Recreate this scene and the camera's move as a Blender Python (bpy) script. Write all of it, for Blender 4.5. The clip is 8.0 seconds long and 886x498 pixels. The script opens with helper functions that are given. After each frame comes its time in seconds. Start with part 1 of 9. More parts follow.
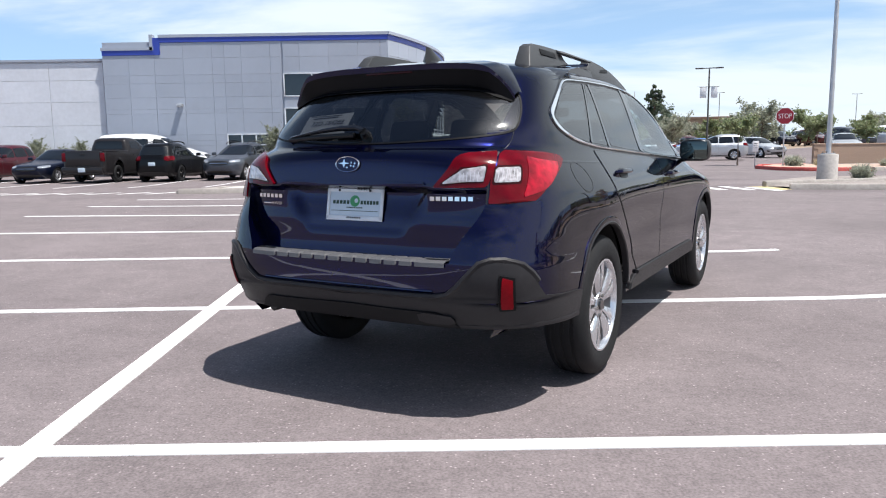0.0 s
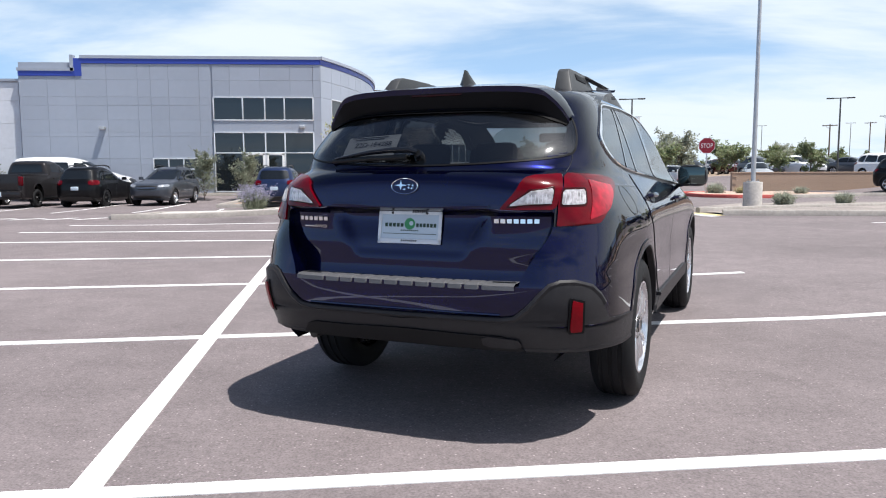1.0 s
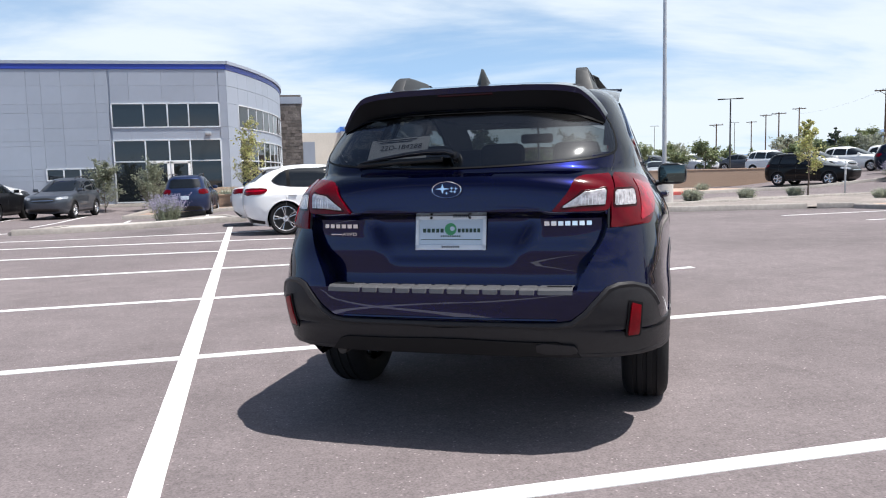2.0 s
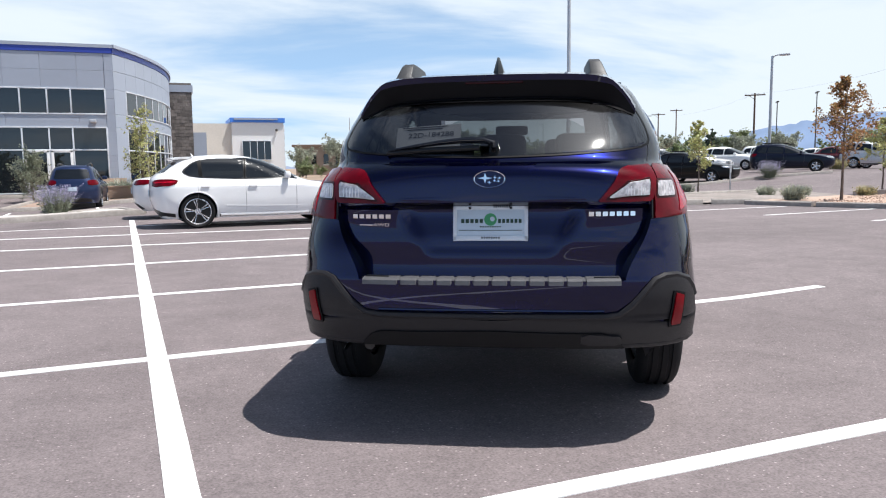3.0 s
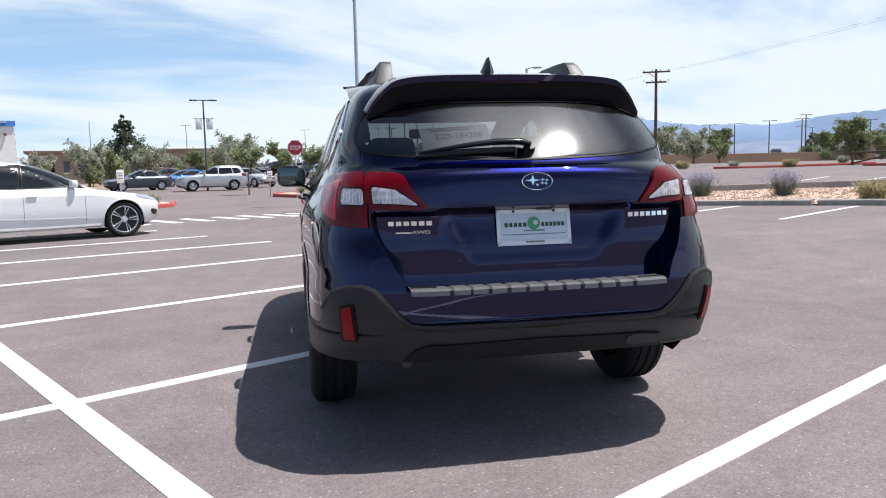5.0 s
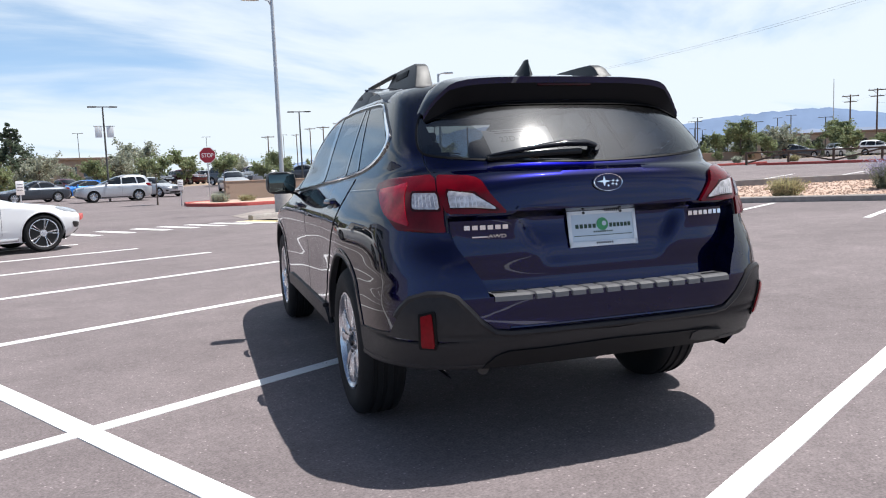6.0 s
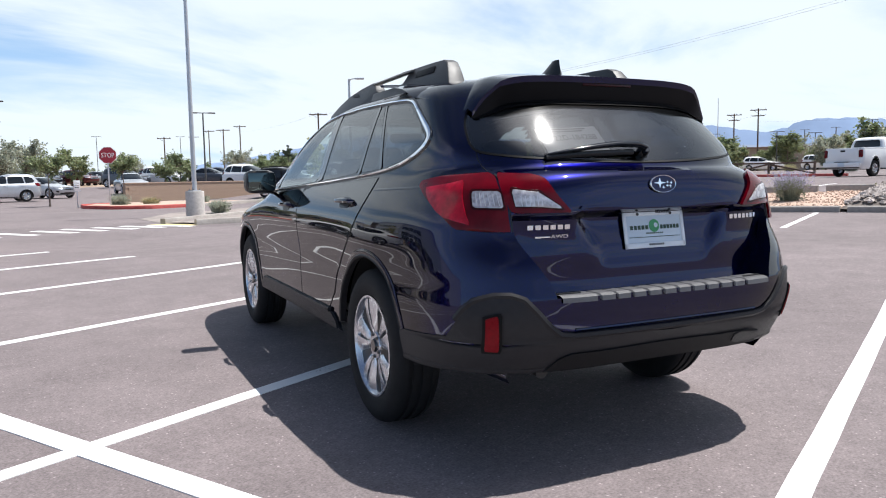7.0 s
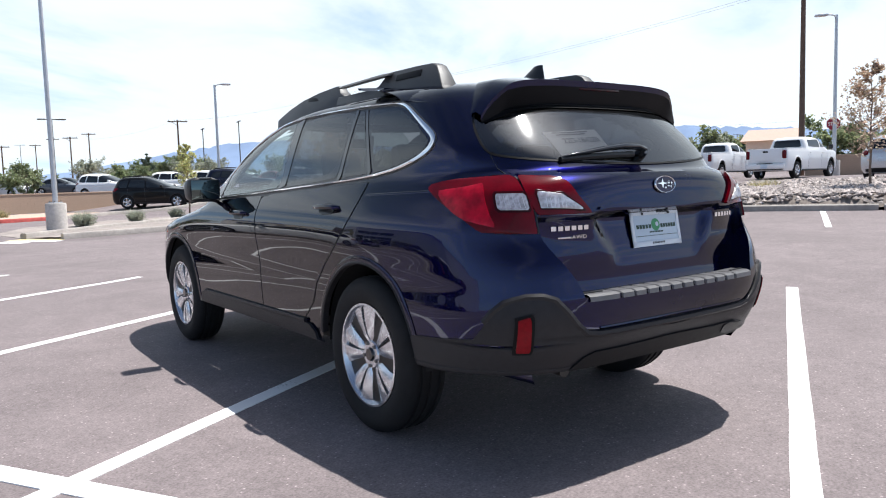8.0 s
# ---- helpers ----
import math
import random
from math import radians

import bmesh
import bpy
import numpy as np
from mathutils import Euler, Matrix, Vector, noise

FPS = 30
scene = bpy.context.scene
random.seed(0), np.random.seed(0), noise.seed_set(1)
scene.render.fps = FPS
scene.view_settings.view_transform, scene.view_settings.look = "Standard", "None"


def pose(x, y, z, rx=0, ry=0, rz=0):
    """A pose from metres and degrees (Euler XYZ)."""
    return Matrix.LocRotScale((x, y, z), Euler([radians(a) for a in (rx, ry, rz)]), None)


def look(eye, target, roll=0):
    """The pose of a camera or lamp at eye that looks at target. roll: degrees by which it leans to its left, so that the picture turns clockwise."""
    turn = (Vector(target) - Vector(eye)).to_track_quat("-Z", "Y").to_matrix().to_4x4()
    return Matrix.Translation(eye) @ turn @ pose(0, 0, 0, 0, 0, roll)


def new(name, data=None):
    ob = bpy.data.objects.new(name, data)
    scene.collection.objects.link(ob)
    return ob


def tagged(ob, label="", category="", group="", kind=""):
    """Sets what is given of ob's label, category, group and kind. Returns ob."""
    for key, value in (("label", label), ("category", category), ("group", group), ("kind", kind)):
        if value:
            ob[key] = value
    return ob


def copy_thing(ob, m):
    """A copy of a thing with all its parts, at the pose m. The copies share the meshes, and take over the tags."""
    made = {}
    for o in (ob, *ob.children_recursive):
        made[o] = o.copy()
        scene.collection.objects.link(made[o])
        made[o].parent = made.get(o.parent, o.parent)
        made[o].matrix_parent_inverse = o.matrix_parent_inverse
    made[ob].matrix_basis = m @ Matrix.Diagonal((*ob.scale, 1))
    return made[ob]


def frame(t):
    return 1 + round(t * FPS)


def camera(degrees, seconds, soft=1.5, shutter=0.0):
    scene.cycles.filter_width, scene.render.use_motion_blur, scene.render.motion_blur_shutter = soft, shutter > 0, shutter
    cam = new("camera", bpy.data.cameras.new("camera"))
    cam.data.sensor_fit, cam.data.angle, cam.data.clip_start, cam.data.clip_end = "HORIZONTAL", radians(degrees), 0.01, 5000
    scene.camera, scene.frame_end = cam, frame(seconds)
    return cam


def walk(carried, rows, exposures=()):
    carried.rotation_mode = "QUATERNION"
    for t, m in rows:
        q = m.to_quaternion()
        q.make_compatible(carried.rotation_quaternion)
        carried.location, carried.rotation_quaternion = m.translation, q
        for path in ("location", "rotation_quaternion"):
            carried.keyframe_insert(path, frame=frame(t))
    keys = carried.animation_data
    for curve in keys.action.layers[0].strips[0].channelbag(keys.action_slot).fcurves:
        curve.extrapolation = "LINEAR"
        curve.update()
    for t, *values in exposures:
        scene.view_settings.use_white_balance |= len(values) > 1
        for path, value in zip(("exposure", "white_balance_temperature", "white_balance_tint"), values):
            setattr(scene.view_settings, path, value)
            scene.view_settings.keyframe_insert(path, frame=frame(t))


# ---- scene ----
cam = camera(61.3, 8.0, 1.1)
PATH = [
    (0, (0.148, 0.232, 1.185), (0.081, 2.212, 0.911), -0.6),
    (0.5, (-0.163, 0.231, 1.177), (-0.128, 2.218, 0.948), -0.3),
    (1, (-0.453, 0.288, 1.17), (-0.314, 2.273, 0.964), -0.2),
    (1.5, (-0.768, 0.404, 1.167), (-0.498, 2.376, 0.97), -0.7),
    (1.7, (-0.862, 0.451, 1.172), (-0.546, 2.418, 0.976), -1.2),
    (2.8, (-1.504, 0.706, 1.163), (-0.891, 2.598, 0.948), -0.7),
    (3, (-1.602, 0.773, 1.158), (-0.932, 2.645, 0.94), -0.7),
    (3.5, (-1.869, 0.962, 1.182), (-1.068, 2.78, 0.955), -0.3),
    (4, (-2.102, 1.119, 1.168), (-1.166, 2.872, 0.948), -0.6),
    (4.5, (-2.357, 1.270, 1.166), (-1.234, 2.911, 0.956), -0.4),
    (4.7, (-2.424, 1.346, 1.164), (-1.256, 2.959, 0.951), -0.7),
    (5.8, (-2.850, 1.857, 1.171), (-1.481, 3.300, 0.965), -2.3),
    (6, (-2.972, 1.951, 1.175), (-1.564, 3.357, 0.968), -2.2),
    (6.5, (-3.169, 2.209, 1.183), (-1.672, 3.519, 0.979), -1.2),
    (7, (-3.293, 2.479, 1.152), (-1.71, 3.686, 0.958), -1.0),
    (7.5, (-3.43, 2.738, 1.16), (-1.758, 3.817, 0.969), -1.7),
    (8, (-3.585, 2.996, 1.15), (-1.812, 3.904, 0.967), -1.7),
]
walk(cam, [(t, look(eye, target, roll)) for t, eye, target, roll in PATH], [(0.0, 0.42), (1.5, 0.36), (4.0, 0.34), (6.5, 0.36), (8.0, 0.55)])

# ---- world, sun, exposure ----
SUN_DIR = Vector((0.335, -0.205, 1.0)).normalized()      # towards the sun
SUN_ELEV = math.asin(SUN_DIR.z)
SUN_AZ = math.atan2(SUN_DIR.x, SUN_DIR.y)

world = bpy.data.worlds.new("sky")
world.use_nodes = True
scene.world = world
wn, wl = world.node_tree.nodes, world.node_tree.links
wn.clear()
w_out = wn.new("ShaderNodeOutputWorld")
w_bg = wn.new("ShaderNodeBackground")
w_sky = wn.new("ShaderNodeTexSky")
w_sky.sky_type = "NISHITA"
w_sky.sun_disc = False
w_sky.sun_elevation = SUN_ELEV
w_sky.sun_rotation = SUN_AZ
w_sky.altitude = 2000
w_sky.air_density = 0.7
w_sky.dust_density = 0.7
w_sky.ozone_density = 1.4
# thin high cloud: flattened noise over the whole dome
w_co = wn.new("ShaderNodeTexCoord")
w_sep = wn.new("ShaderNodeSeparateXYZ")
wl.new(w_co.outputs["Generated"], w_sep.inputs[0])
w_up = wn.new("ShaderNodeMath"); w_up.operation = "ADD"; w_up.inputs[1].default_value = 0.16
w_max = wn.new("ShaderNodeMath"); w_max.operation = "MAXIMUM"; w_max.inputs[1].default_value = 0.05
wl.new(w_sep.outputs[2], w_up.inputs[0]); wl.new(w_up.outputs[0], w_max.inputs[0])
w_dx = wn.new("ShaderNodeMath"); w_dx.operation = "DIVIDE"
w_dy = wn.new("ShaderNodeMath"); w_dy.operation = "DIVIDE"
wl.new(w_sep.outputs[0], w_dx.inputs[0]); wl.new(w_max.outputs[0], w_dx.inputs[1])
wl.new(w_sep.outputs[1], w_dy.inputs[0]); wl.new(w_max.outputs[0], w_dy.inputs[1])
w_com = wn.new("ShaderNodeCombineXYZ")
wl.new(w_dx.outputs[0], w_com.inputs[0]); wl.new(w_dy.outputs[0], w_com.inputs[1])
w_map = wn.new("ShaderNodeMapping")
w_map.inputs["Location"].default_value = (3.1, 0.4, 0.0)
w_map.inputs["Rotation"].default_value = (0, 0, radians(28))
w_map.inputs["Scale"].default_value = (0.55, 0.95, 1.0)
wl.new(w_com.outputs[0], w_map.inputs[0])
w_n1 = wn.new("ShaderNodeTexNoise")
w_n1.inputs["Scale"].default_value = 1.1
w_n1.inputs["Detail"].default_value = 9.0
w_n1.inputs["Roughness"].default_value = 0.55
w_n1.inputs["Distortion"].default_value = 0.35
wl.new(w_map.outputs[0], w_n1.inputs["Vector"])
# cloud lies thicker to the east and north and thins out overhead
w_bias = wn.new("ShaderNodeMath"); w_bias.operation = "MULTIPLY_ADD"; w_bias.inputs[1].default_value = 0.20
w_north = wn.new("ShaderNodeMath"); w_north.operation = "MULTIPLY_ADD"; w_north.inputs[1].default_value = 0.05
wl.new(w_sep.outputs[1], w_north.inputs[0]); wl.new(w_n1.outputs[0], w_north.inputs[2])
wl.new(w_sep.outputs[0], w_bias.inputs[0]); wl.new(w_north.outputs[0], w_bias.inputs[2])
w_ramp = wn.new("ShaderNodeMapRange"); w_ramp.interpolation_type = "SMOOTHSTEP"
w_ramp.inputs["From Min"].default_value = 0.405
w_ramp.inputs["From Max"].default_value = 0.675
w_ramp.inputs["To Min"].default_value = 0.08
w_ramp.inputs["To Max"].default_value = 0.97
wl.new(w_bias.outputs[0], w_ramp.inputs[0])
w_top = wn.new("ShaderNodeMapRange"); w_top.interpolation_type = "SMOOTHSTEP"
w_top.inputs["From Min"].default_value = 0.36
w_top.inputs["From Max"].default_value = 0.86
w_top.inputs["To Min"].default_value = 1.0
w_top.inputs["To Max"].default_value = 0.12
wl.new(w_sep.outputs[2], w_top.inputs[0])
w_cov = wn.new("ShaderNodeMath"); w_cov.operation = "MULTIPLY"
wl.new(w_ramp.outputs[0], w_cov.inputs[0]); wl.new(w_top.outputs[0], w_cov.inputs[1])
# bright blue haze low in the sky
w_low = wn.new("ShaderNodeMapRange")
w_low.inputs["From Min"].default_value = 0.0
w_low.inputs["From Max"].default_value = 0.55
w_low.inputs["To Min"].default_value = 0.85
w_low.inputs["To Max"].default_value = 0.0
wl.new(w_sep.outputs[2], w_low.inputs[0])
w_haze = wn.new("ShaderNodeMix"); w_haze.data_type = "RGBA"
w_haze.inputs["B"].default_value = (3.5, 5.75, 8.6, 1)
wl.new(w_low.outputs[0], w_haze.inputs["Factor"])
wl.new(w_sky.outputs[0], w_haze.inputs["A"])
w_mix = wn.new("ShaderNodeMix"); w_mix.data_type = "RGBA"
w_mix.inputs["B"].default_value = (6.9, 7.65, 8.35, 1)
wl.new(w_cov.outputs[0], w_mix.inputs["Factor"])
wl.new(w_haze.outputs["Result"], w_mix.inputs["A"])
# the haze glows round the sun
w_dot = wn.new("ShaderNodeVectorMath"); w_dot.operation = "DOT_PRODUCT"
w_dot.inputs[1].default_value = SUN_DIR
wl.new(w_co.outputs["Generated"], w_dot.inputs[0])
w_glow = wn.new("ShaderNodeMapRange")
w_glow.inputs["From Min"].default_value = 0.895
w_glow.inputs["From Max"].default_value = 1.0
w_glow.inputs["To Min"].default_value = 0.0
w_glow.inputs["To Max"].default_value = 3.8
wl.new(w_dot.outputs["Value"], w_glow.inputs[0])
w_sq = wn.new("ShaderNodeMath"); w_sq.operation = "POWER"; w_sq.inputs[1].default_value = 2.0
wl.new(w_glow.outputs[0], w_sq.inputs[0])
w_sum = wn.new("ShaderNodeMix"); w_sum.data_type = "RGBA"; w_sum.blend_type = "ADD"
w_sum.inputs["Factor"].default_value = 1.0
wl.new(w_mix.outputs["Result"], w_sum.inputs["A"]); wl.new(w_sq.outputs[0], w_sum.inputs["B"])
wl.new(w_sum.outputs["Result"], w_bg.inputs["Color"])
w_bg.inputs["Strength"].default_value = 0.100
wl.new(w_bg.outputs[0], w_out.inputs[0])

sun_data = bpy.data.lights.new("sun", "SUN")
sun_data.energy = 5.0
sun_data.angle = radians(0.53)
sun_data.color = (1.0, 0.972, 0.935)
sun = new("sun", sun_data)
sun.matrix_world = look(SUN_DIR * 60, (0, 0, 0))

# ---- materials ----
def principled(name):
    m = bpy.data.materials.new(name)
    m.use_nodes = True
    nt = m.node_tree
    return m, nt, nt.nodes["Principled BSDF"]


def mat(name, col, rough=0.6, metal=0.0, var=0.12, scale=8.0, bump=0.0, bscale=60.0, coat=0.0, spec=0.5, island=0.0, objvar=0.0, stain=0.0, stain_scale=0.6):
    """Colour with two scales of variation and fine relief, in the object's own metres."""
    m, nt, b = principled(name)
    n, l = nt.nodes, nt.links
    tc = n.new("ShaderNodeTexCoord")
    b.inputs["Roughness"].default_value = rough
    b.inputs["Metallic"].default_value = metal
    b.inputs["Specular IOR Level"].default_value = spec
    b.inputs["Coat Weight"].default_value = coat
    b.inputs["Coat Roughness"].default_value = 0.03
    last = None
    if var or stain or island or objvar:
        n1 = n.new("ShaderNodeTexNoise"); n1.inputs["Scale"].default_value = scale; n1.inputs["Detail"].default_value = 5
        n2 = n.new("ShaderNodeTexNoise"); n2.inputs["Scale"].default_value = stain_scale; n2.inputs["Detail"].default_value = 4
        l.new(tc.outputs["Object"], n1.inputs["Vector"]); l.new(tc.outputs["Object"], n2.inputs["Vector"])
        r1 = n.new("ShaderNodeMapRange"); r1.inputs["From Min"].default_value = 0.3; r1.inputs["From Max"].default_value = 0.7
        r1.inputs["To Min"].default_value = 1 - var; r1.inputs["To Max"].default_value = 1 + var
        l.new(n1.outputs[0], r1.inputs[0])
        r2 = n.new("ShaderNodeMapRange"); r2.inputs["From Min"].default_value = 0.3; r2.inputs["From Max"].default_value = 0.7
        r2.inputs["To Min"].default_value = 1 - stain; r2.inputs["To Max"].default_value = 1 + stain
        l.new(n2.outputs[0], r2.inputs[0])
        mu = n.new("ShaderNodeMath"); mu.operation = "MULTIPLY"
        l.new(r1.outputs[0], mu.inputs[0]); l.new(r2.outputs[0], mu.inputs[1])
        last = mu.outputs[0]
        if island or objvar:
            src = n.new("ShaderNodeNewGeometry").outputs["Random Per Island"] if island else n.new("ShaderNodeObjectInfo").outputs["Random"]
            k = island or objvar
            r3 = n.new("ShaderNodeMapRange"); r3.inputs["To Min"].default_value = 1 - k; r3.inputs["To Max"].default_value = 1 + k
            l.new(src, r3.inputs[0])
            m2 = n.new("ShaderNodeMath"); m2.operation = "MULTIPLY"
            l.new(last, m2.inputs[0]); l.new(r3.outputs[0], m2.inputs[1])
            last = m2.outputs[0]
        vm = n.new("ShaderNodeVectorMath"); vm.operation = "SCALE"
        vm.inputs[0].default_value = col
        l.new(last, vm.inputs["Scale"])
        l.new(vm.outputs[0], b.inputs["Base Color"])
        rr = n.new("ShaderNodeMapRange"); rr.inputs["To Min"].default_value = max(0.0, rough - 0.07); rr.inputs["To Max"].default_value = min(1.0, rough + 0.07)
        if rough > 0.12:
            l.new(n1.outputs[0], rr.inputs[0]); l.new(rr.outputs[0], b.inputs["Roughness"])
    else:
        b.inputs["Base Color"].default_value = (*col, 1)
    if bump:
        nb = n.new("ShaderNodeTexNoise"); nb.inputs["Scale"].default_value = bscale; nb.inputs["Detail"].default_value = 3
        bp = n.new("ShaderNodeBump"); bp.inputs["Strength"].default_value = bump; bp.inputs["Distance"].default_value = 0.01
        l.new(tc.outputs["Object"], nb.inputs["Vector"])
        l.new(nb.outputs[0], bp.inputs["Height"]); l.new(bp.outputs[0], b.inputs["Normal"])
    return m


def paint_mat(name, col, flake=0.0, metal=0.0, rough=0.35, coat=0.8, spec=0.25, edge=None):
    """Car paint: pigment or flake under a clear coat."""
    m, nt, b = principled(name)
    n, l = nt.nodes, nt.links
    b.inputs["Coat Weight"].default_value = coat
    b.inputs["Specular IOR Level"].default_value = spec
    b.inputs["Coat Roughness"].default_value = 0.015
    b.inputs["Coat IOR"].default_value = 1.45
    b.inputs["Metallic"].default_value = metal
    if edge:
        b.inputs["Specular Tint"].default_value = (*edge, 1)
    tc = n.new("ShaderNodeTexCoord")
    dust = n.new("ShaderNodeTexNoise"); dust.inputs["Scale"].default_value = 3.0; dust.inputs["Detail"].default_value = 8
    l.new(tc.outputs["Object"], dust.inputs["Vector"])
    mr = n.new("ShaderNodeMapRange"); mr.inputs["From Min"].default_value = 0.3; mr.inputs["From Max"].default_value = 0.75
    mr.inputs["To Min"].default_value = rough - 0.05; mr.inputs["To Max"].default_value = rough + 0.08
    l.new(dust.outputs[0], mr.inputs[0]); l.new(mr.outputs[0], b.inputs["Roughness"])
    vo = n.new("ShaderNodeTexVoronoi"); vo.inputs["Scale"].default_value = 700
    l.new(tc.outputs["Object"], vo.inputs["Vector"])
    mix = n.new("ShaderNodeMix"); mix.data_type = "RGBA"
    mix.inputs["A"].default_value = (*col, 1)
    mix.inputs["B"].default_value = (*[min(1.0, c * (1 + flake)) for c in col], 1)
    l.new(vo.outputs["Color"], mix.inputs["Factor"])
    l.new(mix.outputs["Result"], b.inputs["Base Color"])
    return m


def glass_mat(name, tint, through_share, mirror=0.064):
    """Window glass: a mirror-like skin over tinted see-through."""
    m, nt, b = principled(name)
    n, l = nt.nodes, nt.links
    n.remove(b)
    out = n["Material Output"]
    tr = n.new("ShaderNodeBsdfTransparent"); tr.inputs[0].default_value = (*[c * through_share for c in tint], 1)
    gl = n.new("ShaderNodeBsdfGlossy"); gl.inputs["Roughness"].default_value = 0.065
    # gloss rises towards grazing
    lw = n.new("ShaderNodeLayerWeight"); lw.inputs["Blend"].default_value = 0.5
    pw = n.new("ShaderNodeMath"); pw.operation = "POWER"; pw.inputs[1].default_value = 3.4
    l.new(lw.outputs["Facing"], pw.inputs[0])
    fr = n.new("ShaderNodeMapRange"); fr.inputs["To Min"].default_value = mirror; fr.inputs["To Max"].default_value = 0.85
    l.new(pw.outputs[0], fr.inputs[0])
    mx = n.new("ShaderNodeMixShader")
    l.new(fr.outputs[0], mx.inputs[0]); l.new(tr.outputs[0], mx.inputs[1]); l.new(gl.outputs[0], mx.inputs[2])
    # a thin film of dust
    df = n.new("ShaderNodeBsdfGlossy"); df.inputs[0].default_value = (0.60, 0.60, 0.62, 1); df.inputs["Roughness"].default_value = 0.42
    tc = n.new("ShaderNodeTexCoord"); du = n.new("ShaderNodeTexNoise"); du.inputs["Scale"].default_value = 5; du.inputs["Detail"].default_value = 7
    l.new(tc.outputs["Object"], du.inputs["Vector"])
    rg = n.new("ShaderNodeMapRange"); rg.inputs["From Min"].default_value = 0.3; rg.inputs["From Max"].default_value = 0.75
    rg.inputs["To Min"].default_value = 0.002; rg.inputs["To Max"].default_value = 0.006
    l.new(du.outputs[0], rg.inputs[0])
    m2 = n.new("ShaderNodeMixShader")
    l.new(rg.outputs[0], m2.inputs[0]); l.new(mx.outputs[0], m2.inputs[1]); l.new(df.outputs[0], m2.inputs[2])
    l.new(m2.outputs[0], out.inputs[0])
    return m


def leaf_mat(name, col, k=0.4):
    """Thin leaf: part of the light passes through; each leaf has its own shade."""
    m, nt, b = principled(name)
    n, l = nt.nodes, nt.links
    n.remove(b)
    geo = n.new("ShaderNodeNewGeometry")
    r = n.new("ShaderNodeMapRange"); r.inputs["To Min"].default_value = 1 - k; r.inputs["To Max"].default_value = 1 + k
    l.new(geo.outputs["Random Per Island"], r.inputs[0])
    vm = n.new("ShaderNodeVectorMath"); vm.operation = "SCALE"; vm.inputs[0].default_value = col
    l.new(r.outputs[0], vm.inputs["Scale"])
    hs = n.new("ShaderNodeHueSaturation")
    rh = n.new("ShaderNodeMapRange"); rh.inputs["To Min"].default_value = 0.475; rh.inputs["To Max"].default_value = 0.525
    wh = n.new("ShaderNodeTexWhiteNoise"); wh.noise_dimensions = "1D"
    l.new(geo.outputs["Random Per Island"], wh.inputs["W"]); l.new(wh.outputs["Value"], rh.inputs[0])
    l.new(rh.outputs[0], hs.inputs["Hue"]); l.new(vm.outputs[0], hs.inputs["Color"])
    d = n.new("ShaderNodeBsdfDiffuse"); t = n.new("ShaderNodeBsdfTranslucent"); g = n.new("ShaderNodeBsdfGlossy"); g.inputs["Roughness"].default_value = 0.45
    l.new(hs.outputs[0], d.inputs[0]); l.new(hs.outputs[0], t.inputs[0])
    mx = n.new("ShaderNodeMixShader"); mx.inputs[0].default_value = 0.42
    l.new(d.outputs[0], mx.inputs[1]); l.new(t.outputs[0], mx.inputs[2])
    m2 = n.new("ShaderNodeMixShader"); m2.inputs[0].default_value = 0.04
    l.new(mx.outputs[0], m2.inputs[1]); l.new(g.outputs[0], m2.inputs[2])
    l.new(m2.outputs[0], n["Material Output"].inputs[0])
    return m


